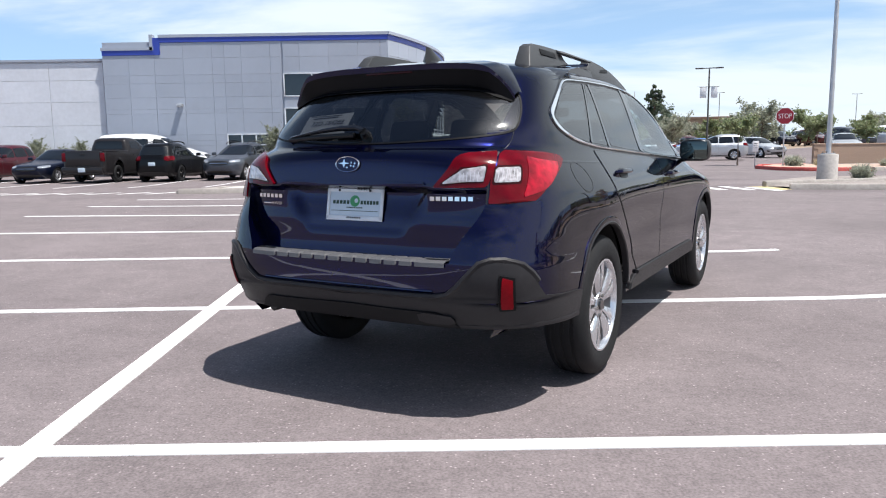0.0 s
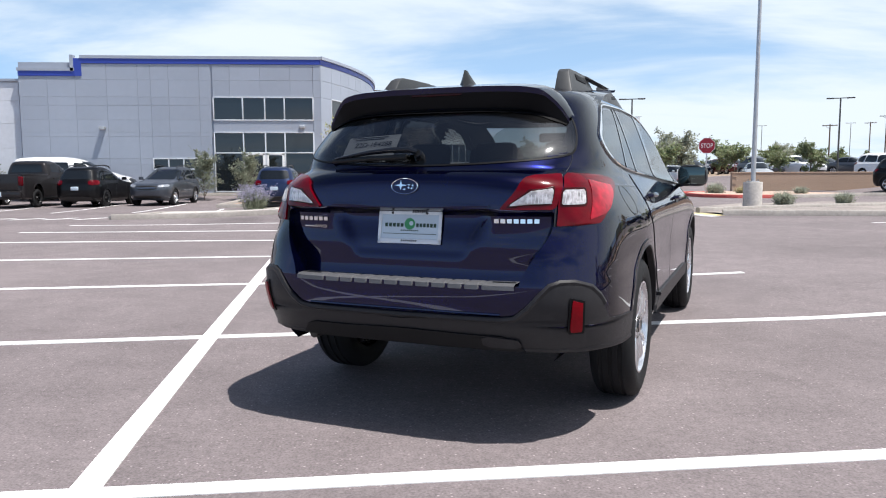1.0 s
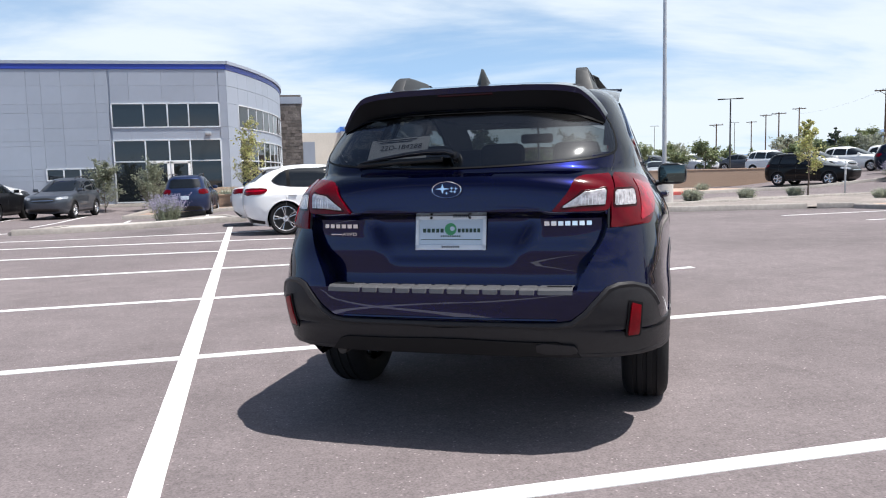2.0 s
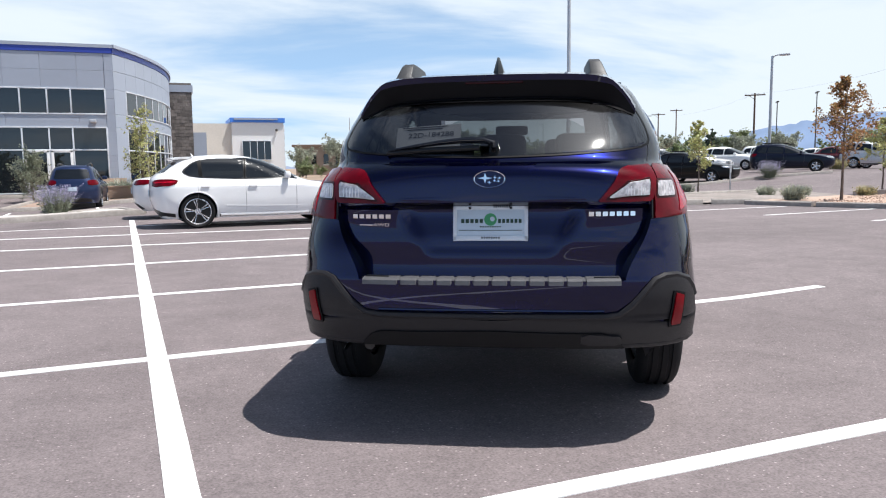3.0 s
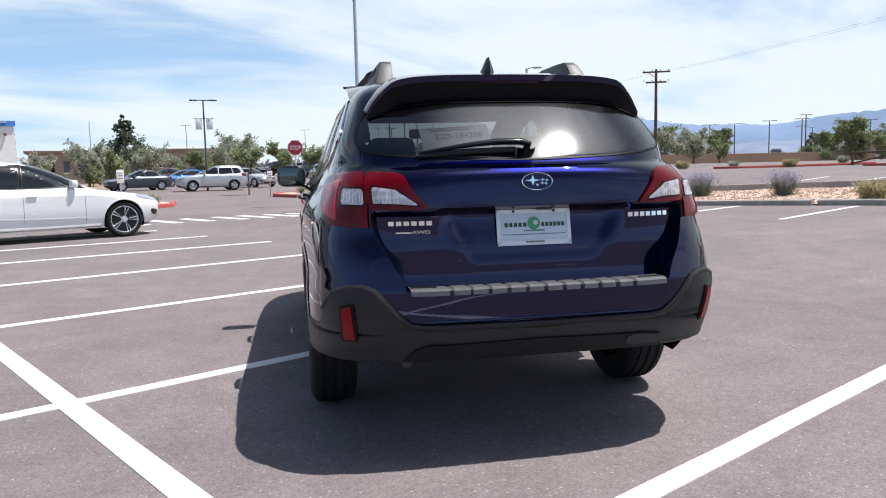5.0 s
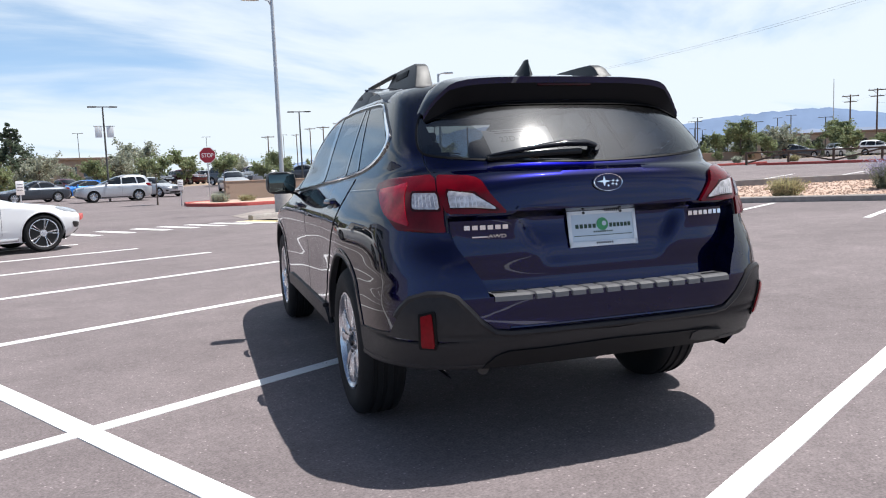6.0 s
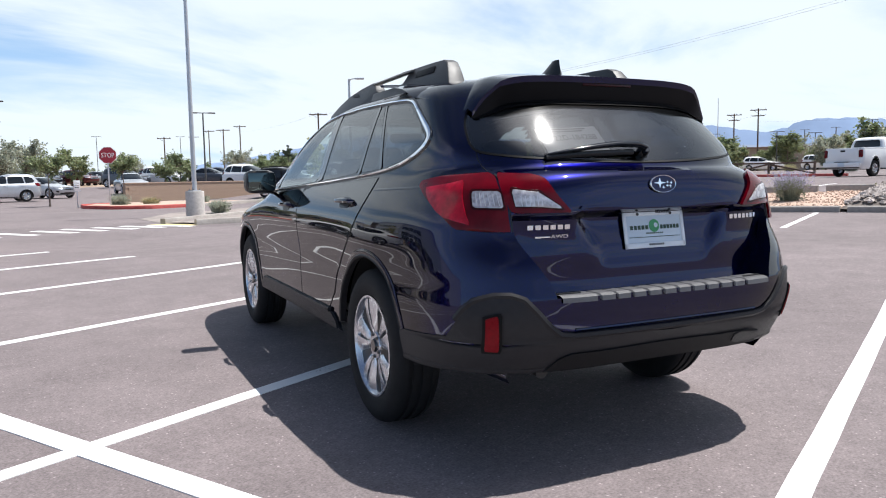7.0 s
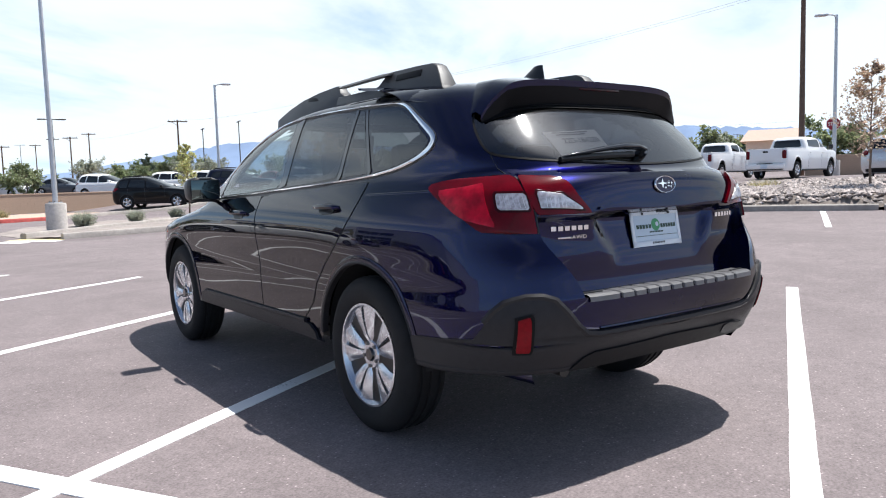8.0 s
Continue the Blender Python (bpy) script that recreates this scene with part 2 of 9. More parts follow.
def asphalt_mat():
    m, nt, b = principled("asphalt")
    n, l = nt.nodes, nt.links
    tc = n.new("ShaderNodeTexCoord")
    ob = tc.outputs["Object"]
    def noise_tex(scale, detail, dist=0.0):
        t = n.new("ShaderNodeTexNoise"); t.inputs["Scale"].default_value = scale; t.inputs["Detail"].default_value = detail
        t.inputs["Distortion"].default_value = dist
        l.new(ob, t.inputs["Vector"]); return t.outputs[0]
    def rng(src, a, c, lo, hi):
        r = n.new("ShaderNodeMapRange"); r.inputs["From Min"].default_value = a; r.inputs["From Max"].default_value = c
        r.inputs["To Min"].default_value = lo; r.inputs["To Max"].default_value = hi
        l.new(src, r.inputs[0]); return r.outputs[0]
    def mul(a, c):
        k = n.new("ShaderNodeMath"); k.operation = "MULTIPLY"; l.new(a, k.inputs[0]); l.new(c, k.inputs[1]); return k.outputs[0]
    grain = rng(noise_tex(85, 8), 0.3, 0.7, 0.72, 1.28)
    patch_ = rng(noise_tex(0.35, 5, 0.6), 0.3, 0.7, 0.87, 1.13)
    mid = rng(noise_tex(3.1, 7, 0.3), 0.3, 0.7, 0.90, 1.10)
    coarse = rng(noise_tex(24, 5), 0.35, 0.65, 0.90, 1.10)
    vo = n.new("ShaderNodeTexVoronoi"); vo.inputs["Scale"].default_value = 62
    l.new(ob, vo.inputs["Vector"])
    # a pale chip in a few of the cells
    sx = n.new("ShaderNodeSeparateXYZ"); l.new(vo.outputs["Color"], sx.inputs[0])
    pick = rng(sx.outputs[0], 0.91, 0.94, 0.0, 1.0)
    core = rng(vo.outputs["Distance"], 0.22, 0.38, 0.9, 0.0)
    chip = n.new("ShaderNodeMath"); chip.operation = "MULTIPLY_ADD"; chip.inputs[2].default_value = 1.0
    l.new(pick, chip.inputs[0]); l.new(core, chip.inputs[1])
    oil = rng(noise_tex(0.16, 3, 1.2), 0.62, 0.72, 1.0, 0.78)
    k = mul(mul(mul(grain, patch_), mul(mid, chip.outputs[0])), mul(oil, coarse))
    vm = n.new("ShaderNodeVectorMath"); vm.operation = "SCALE"; vm.inputs[0].default_value = (0.180, 0.152, 0.154)
    l.new(k, vm.inputs["Scale"]); l.new(vm.outputs[0], b.inputs["Base Color"])
    b.inputs["Roughness"].default_value = 0.88
    b.inputs["Specular IOR Level"].default_value = 0.3
    bp = n.new("ShaderNodeBump"); bp.inputs["Strength"].default_value = 0.4; bp.inputs["Distance"].default_value = 0.004
    add = n.new("ShaderNodeMath"); add.operation = "ADD"
    l.new(noise_tex(140, 4), add.inputs[0]); l.new(noise_tex(40, 4), add.inputs[1])
    l.new(add.outputs[0], bp.inputs["Height"]); l.new(bp.outputs[0], b.inputs["Normal"])
    return m


def line_mat():
    """Worn road paint with the grain of the asphalt in it."""
    m, nt, b = principled("line_paint")
    n, l = nt.nodes, nt.links
    tc = n.new("ShaderNodeTexCoord")
    t1 = n.new("ShaderNodeTexNoise"); t1.inputs["Scale"].default_value = 70; t1.inputs["Detail"].default_value = 4
    t2 = n.new("ShaderNodeTexNoise"); t2.inputs["Scale"].default_value = 3; t2.inputs["Detail"].default_value = 6
    for t in (t1, t2):
        l.new(tc.outputs["Object"], t.inputs["Vector"])
    ad = n.new("ShaderNodeMath"); ad.operation = "ADD"
    l.new(t1.outputs[0], ad.inputs[0]); l.new(t2.outputs[0], ad.inputs[1])
    r = n.new("ShaderNodeValToRGB")
    r.color_ramp.elements[0].position = 0.62; r.color_ramp.elements[0].color = (0.30, 0.28, 0.27, 1)
    r.color_ramp.elements[1].position = 0.82; r.color_ramp.elements[1].color = (0.82, 0.81, 0.80, 1)
    l.new(ad.outputs[0], r.inputs[0]); l.new(r.outputs[0], b.inputs["Base Color"])
    b.inputs["Roughness"].default_value = 0.7
    bp = n.new("ShaderNodeBump"); bp.inputs["Strength"].default_value = 0.3; bp.inputs["Distance"].default_value = 0.004
    l.new(t1.outputs[0], bp.inputs["Height"]); l.new(bp.outputs[0], b.inputs["Normal"])
    return m


M_ASPHALT = asphalt_mat()
M_LINE = line_mat()
M_EARTH = mat("dry_earth", (0.30, 0.225, 0.165), 0.95, var=0.25, scale=0.8, stain=0.2, stain_scale=0.05, bump=0.4, bscale=4)
M_CONCRETE = mat("concrete", (0.50, 0.465, 0.435), 0.85, var=0.12, scale=14, stain=0.15, stain_scale=1.5, bump=0.25, bscale=90)
M_DUST = mat("dusty_paving", (0.27, 0.235, 0.215), 0.9, var=0.18, scale=9, stain=0.2, stain_scale=0.7, bump=0.3, bscale=60)
M_KERB = mat("kerb_concrete", (0.33, 0.30, 0.275), 0.85, var=0.14, scale=10, stain=0.15, stain_scale=1.2, bump=0.25, bscale=70, objvar=0.06)
M_REDPAINT = mat("red_kerb_paint", (0.42, 0.07, 0.06), 0.7, var=0.2, scale=9, bump=0.2)
M_YELLOW = mat("yellow_paint", (0.60, 0.50, 0.26), 0.7, var=0.15, scale=12)
M_GRAVEL = mat("pink_gravel", (0.46, 0.33, 0.26), 0.9, var=0.25, scale=30, island=0.35, bump=0.3)
# bed colour is darkened to stand for shade between the stones
M_RUBBLEBED = mat("rubble_gap_shade", (0.15, 0.125, 0.11), 0.95, var=0.3, scale=14, stain=0.2, bump=0.4)
M_RUBBLE = mat("grey_rubble", (0.35, 0.305, 0.285), 0.9, var=0.2, scale=12, island=0.45, bump=0.3)
M_TANBLOCK = mat("tan_block", (0.38, 0.27, 0.20), 0.9, var=0.1, scale=20, objvar=0.015, bump=0.25, bscale=60)
M_PANEL = mat("grey_metal_panel", (0.345, 0.38, 0.45), 0.45, var=0.02, scale=3, objvar=0.03, stain=0.03)
M_WHITEWALL = mat("white_stucco", (0.64, 0.66, 0.71), 0.85, var=0.04, scale=5, stain=0.04, objvar=0.02, bump=0.1)
M_CREAM = mat("cream_stucco", (0.66, 0.62, 0.56), 0.85, var=0.04, scale=5, stain=0.05, bump=0.1)
M_TRIMWHITE = mat("white_trim", (0.78, 0.78, 0.78), 0.4, var=0.03)
M_BLUEBAND = mat("blue_band", (0.03, 0.06, 0.36), 0.4, var=0.04)
M_SKYBLUE = mat("bright_blue_band", (0.06, 0.22, 0.72), 0.4, var=0.04)
M_STONEDARK = mat("dark_stone", (0.16, 0.14, 0.13), 0.85, var=0.25, scale=6, objvar=0.35, bump=0.4, bscale=25)
M_ALU = mat("aluminium_frame", (0.72, 0.73, 0.75), 0.35, metal=0.3, var=0.03)
M_DARKGLASS = mat("dark_building_glass", (0.012, 0.016, 0.02), 0.03, var=0.0, spec=0.8)
M_TANWALL = mat("tan_stucco", (0.30, 0.24, 0.20), 0.9, var=0.06, scale=3, stain=0.08)
M_PINKWALL = mat("pink_stucco", (0.60, 0.47, 0.40), 0.9, var=0.06, scale=3, stain=0.06)
M_PINKROOF = mat("pale_tile_roof", (0.47, 0.34, 0.275), 0.85, var=0.12, scale=9)
M_BROWNROOF = mat("brown_roof", (0.20, 0.14, 0.11), 0.8, var=0.1)
M_GALV = mat("galvanised_steel", (0.50, 0.51, 0.53), 0.45, metal=0.6, var=0.08, scale=6)
M_POLEDARK = mat("dark_bronze_pole", (0.10, 0.095, 0.09), 0.5, metal=0.3, var=0.1)
M_WOODPOLE = mat("weathered_pole_wood", (0.115, 0.075, 0.055), 0.85, var=0.25, scale=6, bump=0.3, bscale=30)
M_SIGNRED = mat("sign_red", (0.30, 0.012, 0.03), 0.4, var=0.05)
M_SIGNWHITE = mat("sign_white", (0.82, 0.82, 0.82), 0.4, var=0.03)
M_BARK = mat("bark", (0.16, 0.12, 0.095), 0.9, var=0.25, scale=20, bump=0.4, bscale=50)
M_LEAF = leaf_mat("green_leaf", (0.25, 0.29, 0.15))
M_LEAF_GREY = leaf_mat("grey_green_leaf", (0.36, 0.38, 0.30))
M_LEAF_DARK = leaf_mat("dark_green_leaf", (0.11, 0.145, 0.095))
M_LEAF_YELLOW = leaf_mat("yellow_green_leaf", (0.50, 0.49, 0.22))
M_LEAF_RUST = leaf_mat("rusty_leaf", (0.34, 0.20, 0.09), 0.45)
M_LEAF_PINK = leaf_mat("pinkish_bronze_leaf", (0.50, 0.38, 0.28), 0.45)
M_SAGE = leaf_mat("lavender_flower", (0.40, 0.37, 0.52), 0.35)
M_SAGELEAF = leaf_mat("sage_leaf", (0.25, 0.27, 0.19), 0.35)
M_DRYGRASS = leaf_mat("dry_grass", (0.38, 0.34, 0.19), 0.35)
# distance haze is put into the ridges' blue base colours
M_MOUNT = mat("mountain_haze_tint", (0.20, 0.27, 0.40), 1.0, var=0.12, scale=0.004, stain=0.1, stain_scale=0.0012, spec=0.0)
M_MOUNT2 = mat("foothill_haze_tint", (0.21, 0.25, 0.33), 1.0, var=0.12, scale=0.006, stain=0.1, stain_scale=0.002, spec=0.0)
M_WIRE = mat("cable_black", (0.03, 0.03, 0.03), 0.6, var=0.0)

# car materials
M_BLUE = paint_mat("midnight_blue_paint", (0.0013, 0.0021, 0.0265), flake=0.9, metal=0.92, rough=0.23, coat=1.0, spec=0.25, edge=(0.03, 0.04, 0.16))
P_WHITE = paint_mat("white_paint", (0.80, 0.80, 0.80))
P_SILVER = paint_mat("silver_paint", (0.42, 0.43, 0.45), 0.5, 0.6)
P_GREY = paint_mat("graphite_paint", (0.045, 0.052, 0.065), 0.8, 0.4)
P_BLACK = paint_mat("black_paint", (0.004, 0.004, 0.005), coat=0.35, spec=0.12)
P_NAVY = paint_mat("navy_paint", (0.009, 0.017, 0.050), 1.0, 0.4)
P_BLUE2 = paint_mat("bright_blue_paint", (0.03, 0.16, 0.50), 0.5, 0.3)
P_RED = paint_mat("dark_red_paint", (0.055, 0.006, 0.010), 0.8, 0.3)
P_MIDNIGHT = paint_mat("midnight_paint", (0.004, 0.006, 0.016), 0.8, 0.3, coat=0.45, spec=0.12)
P_TAUPE = paint_mat("taupe_paint", (0.020, 0.018, 0.019), 0.4, 0.3, coat=0.45, spec=0.15)
M_CLAD = mat("grey_plastic_cladding", (0.024, 0.023, 0.025), 0.45, var=0.1, scale=40, bump=0.12, bscale=900, spec=0.2)
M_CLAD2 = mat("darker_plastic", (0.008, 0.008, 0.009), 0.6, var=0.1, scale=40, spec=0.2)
M_STEP = mat("grey_step_plastic", (0.092, 0.092, 0.098), 0.42, var=0.08, scale=50, bump=0.1, bscale=600)
M_LAMPDARK = mat("dark_red_lamp_bezel", (0.030, 0.001, 0.002), 0.25, var=0.0, coat=0.1, spec=0.2)
M_BLACKMATT = mat("black_matt_plastic", (0.004, 0.004, 0.005), 0.5, var=0.1, scale=30, spec=0.15)
M_SEAM = mat("panel_gap", (0.10, 0.10, 0.105), 0.7, var=0.0)
M_BLACKPL = mat("black_plastic", (0.010, 0.010, 0.011), 0.38, var=0.1, scale=30)
M_GLOSSBLACK = mat("gloss_black", (0.006, 0.006, 0.007), 0.08, var=0.0, coat=0.6)
M_RUBBER = mat("tyre_rubber", (0.013, 0.013, 0.014), 0.75, spec=0.25, var=0.2, scale=25, stain=0.15, stain_scale=4, bump=0.15, bscale=300)
M_RIM = mat("silver_alloy", (0.66, 0.67, 0.70), 0.26, metal=0.85, var=0.04, scale=8, coat=0.3)
M_RIMDARK = mat("dark_alloy", (0.010, 0.010, 0.011), 0.35, metal=0.3, var=0.05)
M_CHROME = mat("chrome", (0.86, 0.87, 0.88), 0.09, metal=1.0, var=0.0)
M_SATIN = mat("satin_grey_rail", (0.040, 0.041, 0.043), 0.5, var=0.08, scale=30, bump=0.08, bscale=700)
M_REFLECTOR = mat("red_reflector", (0.19, 0.0008, 0.006), 0.3, var=0.15, scale=60, spec=0.15)
M_LAMPRED = mat("red_lens", (0.100, 0.0004, 0.0042), 0.12, var=0.3, scale=14, coat=0.22, spec=0.12)
M_LAMPBRIGHT = mat("bright_red_lens", (0.31, 0.0012, 0.013), 0.14, var=0.35, scale=30, stain=0.35, stain_scale=9, coat=0.3, spec=0.2)
M_LAMPCLEAR = mat("clear_lens", (0.46, 0.43, 0.44), 0.18, metal=0.3, var=0.40, scale=55, stain=0.30, stain_scale=22, coat=0.6)
M_RIB = mat("bright_lens_rib", (0.62, 0.61, 0.62), 0.2, metal=0.3, var=0.0, coat=0.5)
M_HEADLAMP = mat("headlamp_lens", (0.45, 0.47, 0.50), 0.06, metal=0.5, var=0.2, scale=16, coat=1.0)
M_PLATE = mat("dealer_plate", (0.55, 0.64, 0.72), 0.35, var=0.03)
M_PLATEFRAME = mat("plate_frame", (0.72, 0.76, 0.80), 0.3, var=0.03)
M_TEXTGREEN = mat("dark_green_print", (0.02, 0.055, 0.035), 0.5, var=0.0)
M_GREEN = mat("leaf_green_print", (0.05, 0.30, 0.12), 0.5, var=0.0)
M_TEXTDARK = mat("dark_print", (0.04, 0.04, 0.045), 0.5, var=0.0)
M_PAPER = mat("white_paper", (0.80, 0.81, 0.81), 0.7, var=0.02)
M_SEAT = mat("dark_grey_cloth", (0.035, 0.035, 0.038), 0.9, var=0.15, scale=60)
M_LINER = mat("pale_headliner", (0.30, 0.29, 0.28), 0.9, var=0.05)
M_UNDER = mat("dark_underbody", (0.012, 0.012, 0.012), 0.8, var=0.2, scale=9)
M_DULLSTEEL = mat("sooty_steel", (0.05, 0.045, 0.042), 0.6, metal=0.5, var=0.2)
M_STEEL = mat("dull_steel", (0.20, 0.19, 0.18), 0.45, metal=0.8, var=0.15)
M_PRIVACY = glass_mat("privacy_glass", (0.92, 0.97, 1.0), 0.13)
M_REARGLASS = glass_mat("rear_window_glass", (0.94, 0.97, 1.0), 0.27, 0.098)
M_FRONTGLASS = glass_mat("front_door_glass", (0.86, 0.97, 0.95), 0.82)
M_CARGLASS = mat("dark_car_glass", (0.008, 0.010, 0.012), 0.03, var=0.0, spec=0.7)
M_MIRRORGLASS = mat("mirror_glass", (0.11, 0.135, 0.13), 0.02, metal=1.0, var=0.0)

# ---- building helpers ----
def part(name, bm, material, parent=None, label="", smooth=True, angle=40):
    """Link a bmesh as one mesh object under a thing or under a part."""
    me = bpy.data.meshes.new(name)
    bm.normal_update()
    bm.to_mesh(me)
    bm.free()
    me.materials.append(material)
    if smooth:
        me.shade_smooth()
        me.set_sharp_from_angle(angle=radians(angle))
    ob = new(name, me)
    if parent is not None:
        ob.parent = parent
    if label:
        ob["label"] = label
    return ob


def thing(name, m, label, category, group="", kind=""):
    ob = new(name)
    ob.empty_display_size = 0.2
    ob.matrix_world = m
    return tagged(ob, label, category, group, kind)


def solo(name, bm, material, label, category, m=None, group="", kind="", smooth=True, angle=40):
    ob = part(name, bm, material, None, "", smooth, angle)
    if m is not None:
        ob.matrix_world = m
    return tagged(ob, label, category, group, kind)


def box(bm, sx, sy, sz, m=None, bev=0.0):
    """A box centred on m, bevelled."""
    r = bmesh.ops.create_cube(bm, size=1.0, matrix=(m or Matrix()) @ Matrix.Diagonal((sx, sy, sz, 1)))
    if bev:
        vs = set(r["verts"])
        es = [e for e in bm.edges if e.verts[0] in vs and e.verts[1] in vs]
        bmesh.ops.bevel(bm, geom=es, offset=bev, segments=2, profile=0.5, affect="EDGES")
    return bm


def B(sx, sy, sz, m=None, bev=0.0):
    return box(bmesh.new(), sx, sy, sz, m, bev)


def cyl(bm, r1, r2, depth, m=None, seg=24, caps=True):
    """A cone along z from 0 to depth under m."""
    bmesh.ops.create_cone(bm, cap_ends=caps, segments=seg, radius1=r1, radius2=r2, depth=depth, matrix=(m or Matrix()) @ Matrix.Translation((0, 0, depth / 2)))
    return bm


def C(r1, r2, depth, m=None, seg=24):
    return cyl(bmesh.new(), r1, r2, depth, m, seg)


def lathe(bm, prof, seg=48, m=None, closed=False):
    """Turn a profile of (radius, height) round z."""
    m = m or Matrix()
    rings = []
    for r, h in prof:
        rings.append([bm.verts.new(m @ Vector((r * math.cos(2 * math.pi * k / seg), r * math.sin(2 * math.pi * k / seg), h))) for k in range(seg)])
    pairs = list(zip(rings, rings[1:]))
    if closed:
        pairs.append((rings[-1], rings[0]))
    for a, b in pairs:
        for k in range(seg):
            bm.faces.new((a[k], a[(k + 1) % seg], b[(k + 1) % seg], b[k]))
    return bm


def tube(bm, pts, rad, seg=8, flat=1.0):
    """A tube along points; rad may be a list. flat squeezes it across."""
    pts = [Vector(p) for p in pts]
    rads = rad if isinstance(rad, (list, tuple)) else [rad] * len(pts)
    rings = []
    for i, p in enumerate(pts):
        d = (pts[min(i + 1, len(pts) - 1)] - pts[max(i - 1, 0)]).normalized()
        up = Vector((0, 0, 1)) if abs(d.z) < 0.95 else Vector((0, 1, 0))
        a = d.cross(up).normalized(); b = a.cross(d)
        rings.append([bm.verts.new(p + rads[i] * (math.cos(2 * math.pi * k / seg) * a + flat * math.sin(2 * math.pi * k / seg) * b)) for k in range(seg)])
    for u, v in zip(rings, rings[1:]):
        for k in range(seg):
            bm.faces.new((u[k], u[(k + 1) % seg], v[(k + 1) % seg], v[k]))
    for ring in (rings[0][::-1], rings[-1]):
        bm.faces.new(ring)
    return bm


def prism(bm, outline, depth, m=None):
    """Extrude a flat outline (x, y) by depth along z."""
    m = m or Matrix()
    a = [bm.verts.new(m @ Vector((x, y, 0))) for x, y in outline]
    b = [bm.verts.new(m @ Vector((x, y, depth))) for x, y in outline]
    bm.faces.new(a[::-1]); bm.faces.new(b)
    for i in range(len(a)):
        j = (i + 1) % len(a)
        bm.faces.new((a[i], a[j], b[j], b[i]))
    bmesh.ops.recalc_face_normals(bm, faces=bm.faces)
    return bm


def curve(*pairs):
    """A monotone smooth curve through (x, y) pairs."""
    xs = np.array([p[0] for p in pairs], float); ys = np.array([p[1] for p in pairs], float)
    d = np.diff(ys) / np.diff(xs)
    s = np.zeros(len(xs)); s[0], s[-1] = d[0], d[-1]
    for i in range(1, len(xs) - 1):
        if d[i - 1] * d[i] > 0:
            s[i] = 2 * d[i - 1] * d[i] / (d[i - 1] + d[i])
    def at(x):
        x = min(max(x, xs[0]), xs[-1])
        i = min(int(np.searchsorted(xs, x, side="right")) - 1, len(xs) - 2)
        h = xs[i + 1] - xs[i]; t = (x - xs[i]) / h
        return float((1 + 2 * t) * (1 - t) ** 2 * ys[i] + t * (1 - t) ** 2 * h * s[i] + t * t * (3 - 2 * t) * ys[i + 1] + t * t * (t - 1) * h * s[i + 1])
    return at


def rounded(outline, times=2, cut=0.2):
    """Cut the corners of a closed outline."""
    for _ in range(times):
        out = []
        for i, p in enumerate(outline):
            q = outline[(i + 1) % len(outline)]
            out += [(p[0] * (1 - cut) + q[0] * cut, p[1] * (1 - cut) + q[1] * cut), (p[0] * cut + q[0] * (1 - cut), p[1] * cut + q[1] * (1 - cut))]
        outline = out
    return outline


def normal_at(S, u, v, e=0.004):
    a = Vector(S(u + e, v)) - Vector(S(u - e, v)); b = Vector(S(u, v + e)) - Vector(S(u, v - e))
    n = a.cross(b)
    return n.normalized() if n.length > 1e-12 else Vector((0, 0, 1))


def patch(S, outline, off=0.004, thick=0.006, rows=16, cols=12, out=(0, 0, 0), bm=None, pane=False):
    """A curved plate on the surface S(u, v), bounded by an outline in (u, v), raised by off. out: a point inside the body, from which the normals point away."""
    bm = bm or bmesh.new()
    vs = [p[1] for p in outline]
    lo, hi = min(vs), max(vs)
    front, back = [], []
    for i in range(rows + 1):
        v = lo + (hi - lo) * (0.002 + 0.996 * (0.5 - 0.5 * math.cos(math.pi * i / rows)) * 0.5 + 0.996 * 0.5 * i / rows)
        cut = []
        for k, (u0, v0) in enumerate(outline):
            u1, v1 = outline[(k + 1) % len(outline)]
            if (v0 - v) * (v1 - v) <= 0 and v0 != v1:
                cut.append(u0 + (u1 - u0) * (v - v0) / (v1 - v0))
        if len(cut) < 2:
            continue
        a, b = min(cut), max(cut)
        fr, bk = [], []
        for j in range(cols + 1):
            u = a + (b - a) * j / cols
            p = Vector(S(u, v)); n = normal_at(S, u, v)
            if n.dot(p - Vector(out)) < 0:
                n = -n
            fr.append(bm.verts.new(p + n * off)); bk.append(bm.verts.new(p + n * (off - thick)))
        front.append(fr); back.append(bk)
    for g, flip in ((front, False), (back, True))[:1 if pane else 2]:
        for r0, r1 in zip(g, g[1:]):
            for j in range(cols):
                f = (r0[j], r0[j + 1], r1[j + 1], r1[j])
                bm.faces.new(f[::-1] if flip else f)
    R = len(front) - 1
    for i in range(R):
        bm.faces.new((front[i][0], front[i + 1][0], back[i + 1][0], back[i][0]))
        bm.faces.new((front[i + 1][cols], front[i][cols], back[i][cols], back[i + 1][cols]))
    for j in range(cols):
        bm.faces.new((front[0][j + 1], front[0][j], back[0][j], back[0][j + 1]))
        bm.faces.new((front[R][j], front[R][j + 1], back[R][j + 1], back[R][j]))
    bmesh.ops.recalc_face_normals(bm, faces=bm.faces)
    return bm


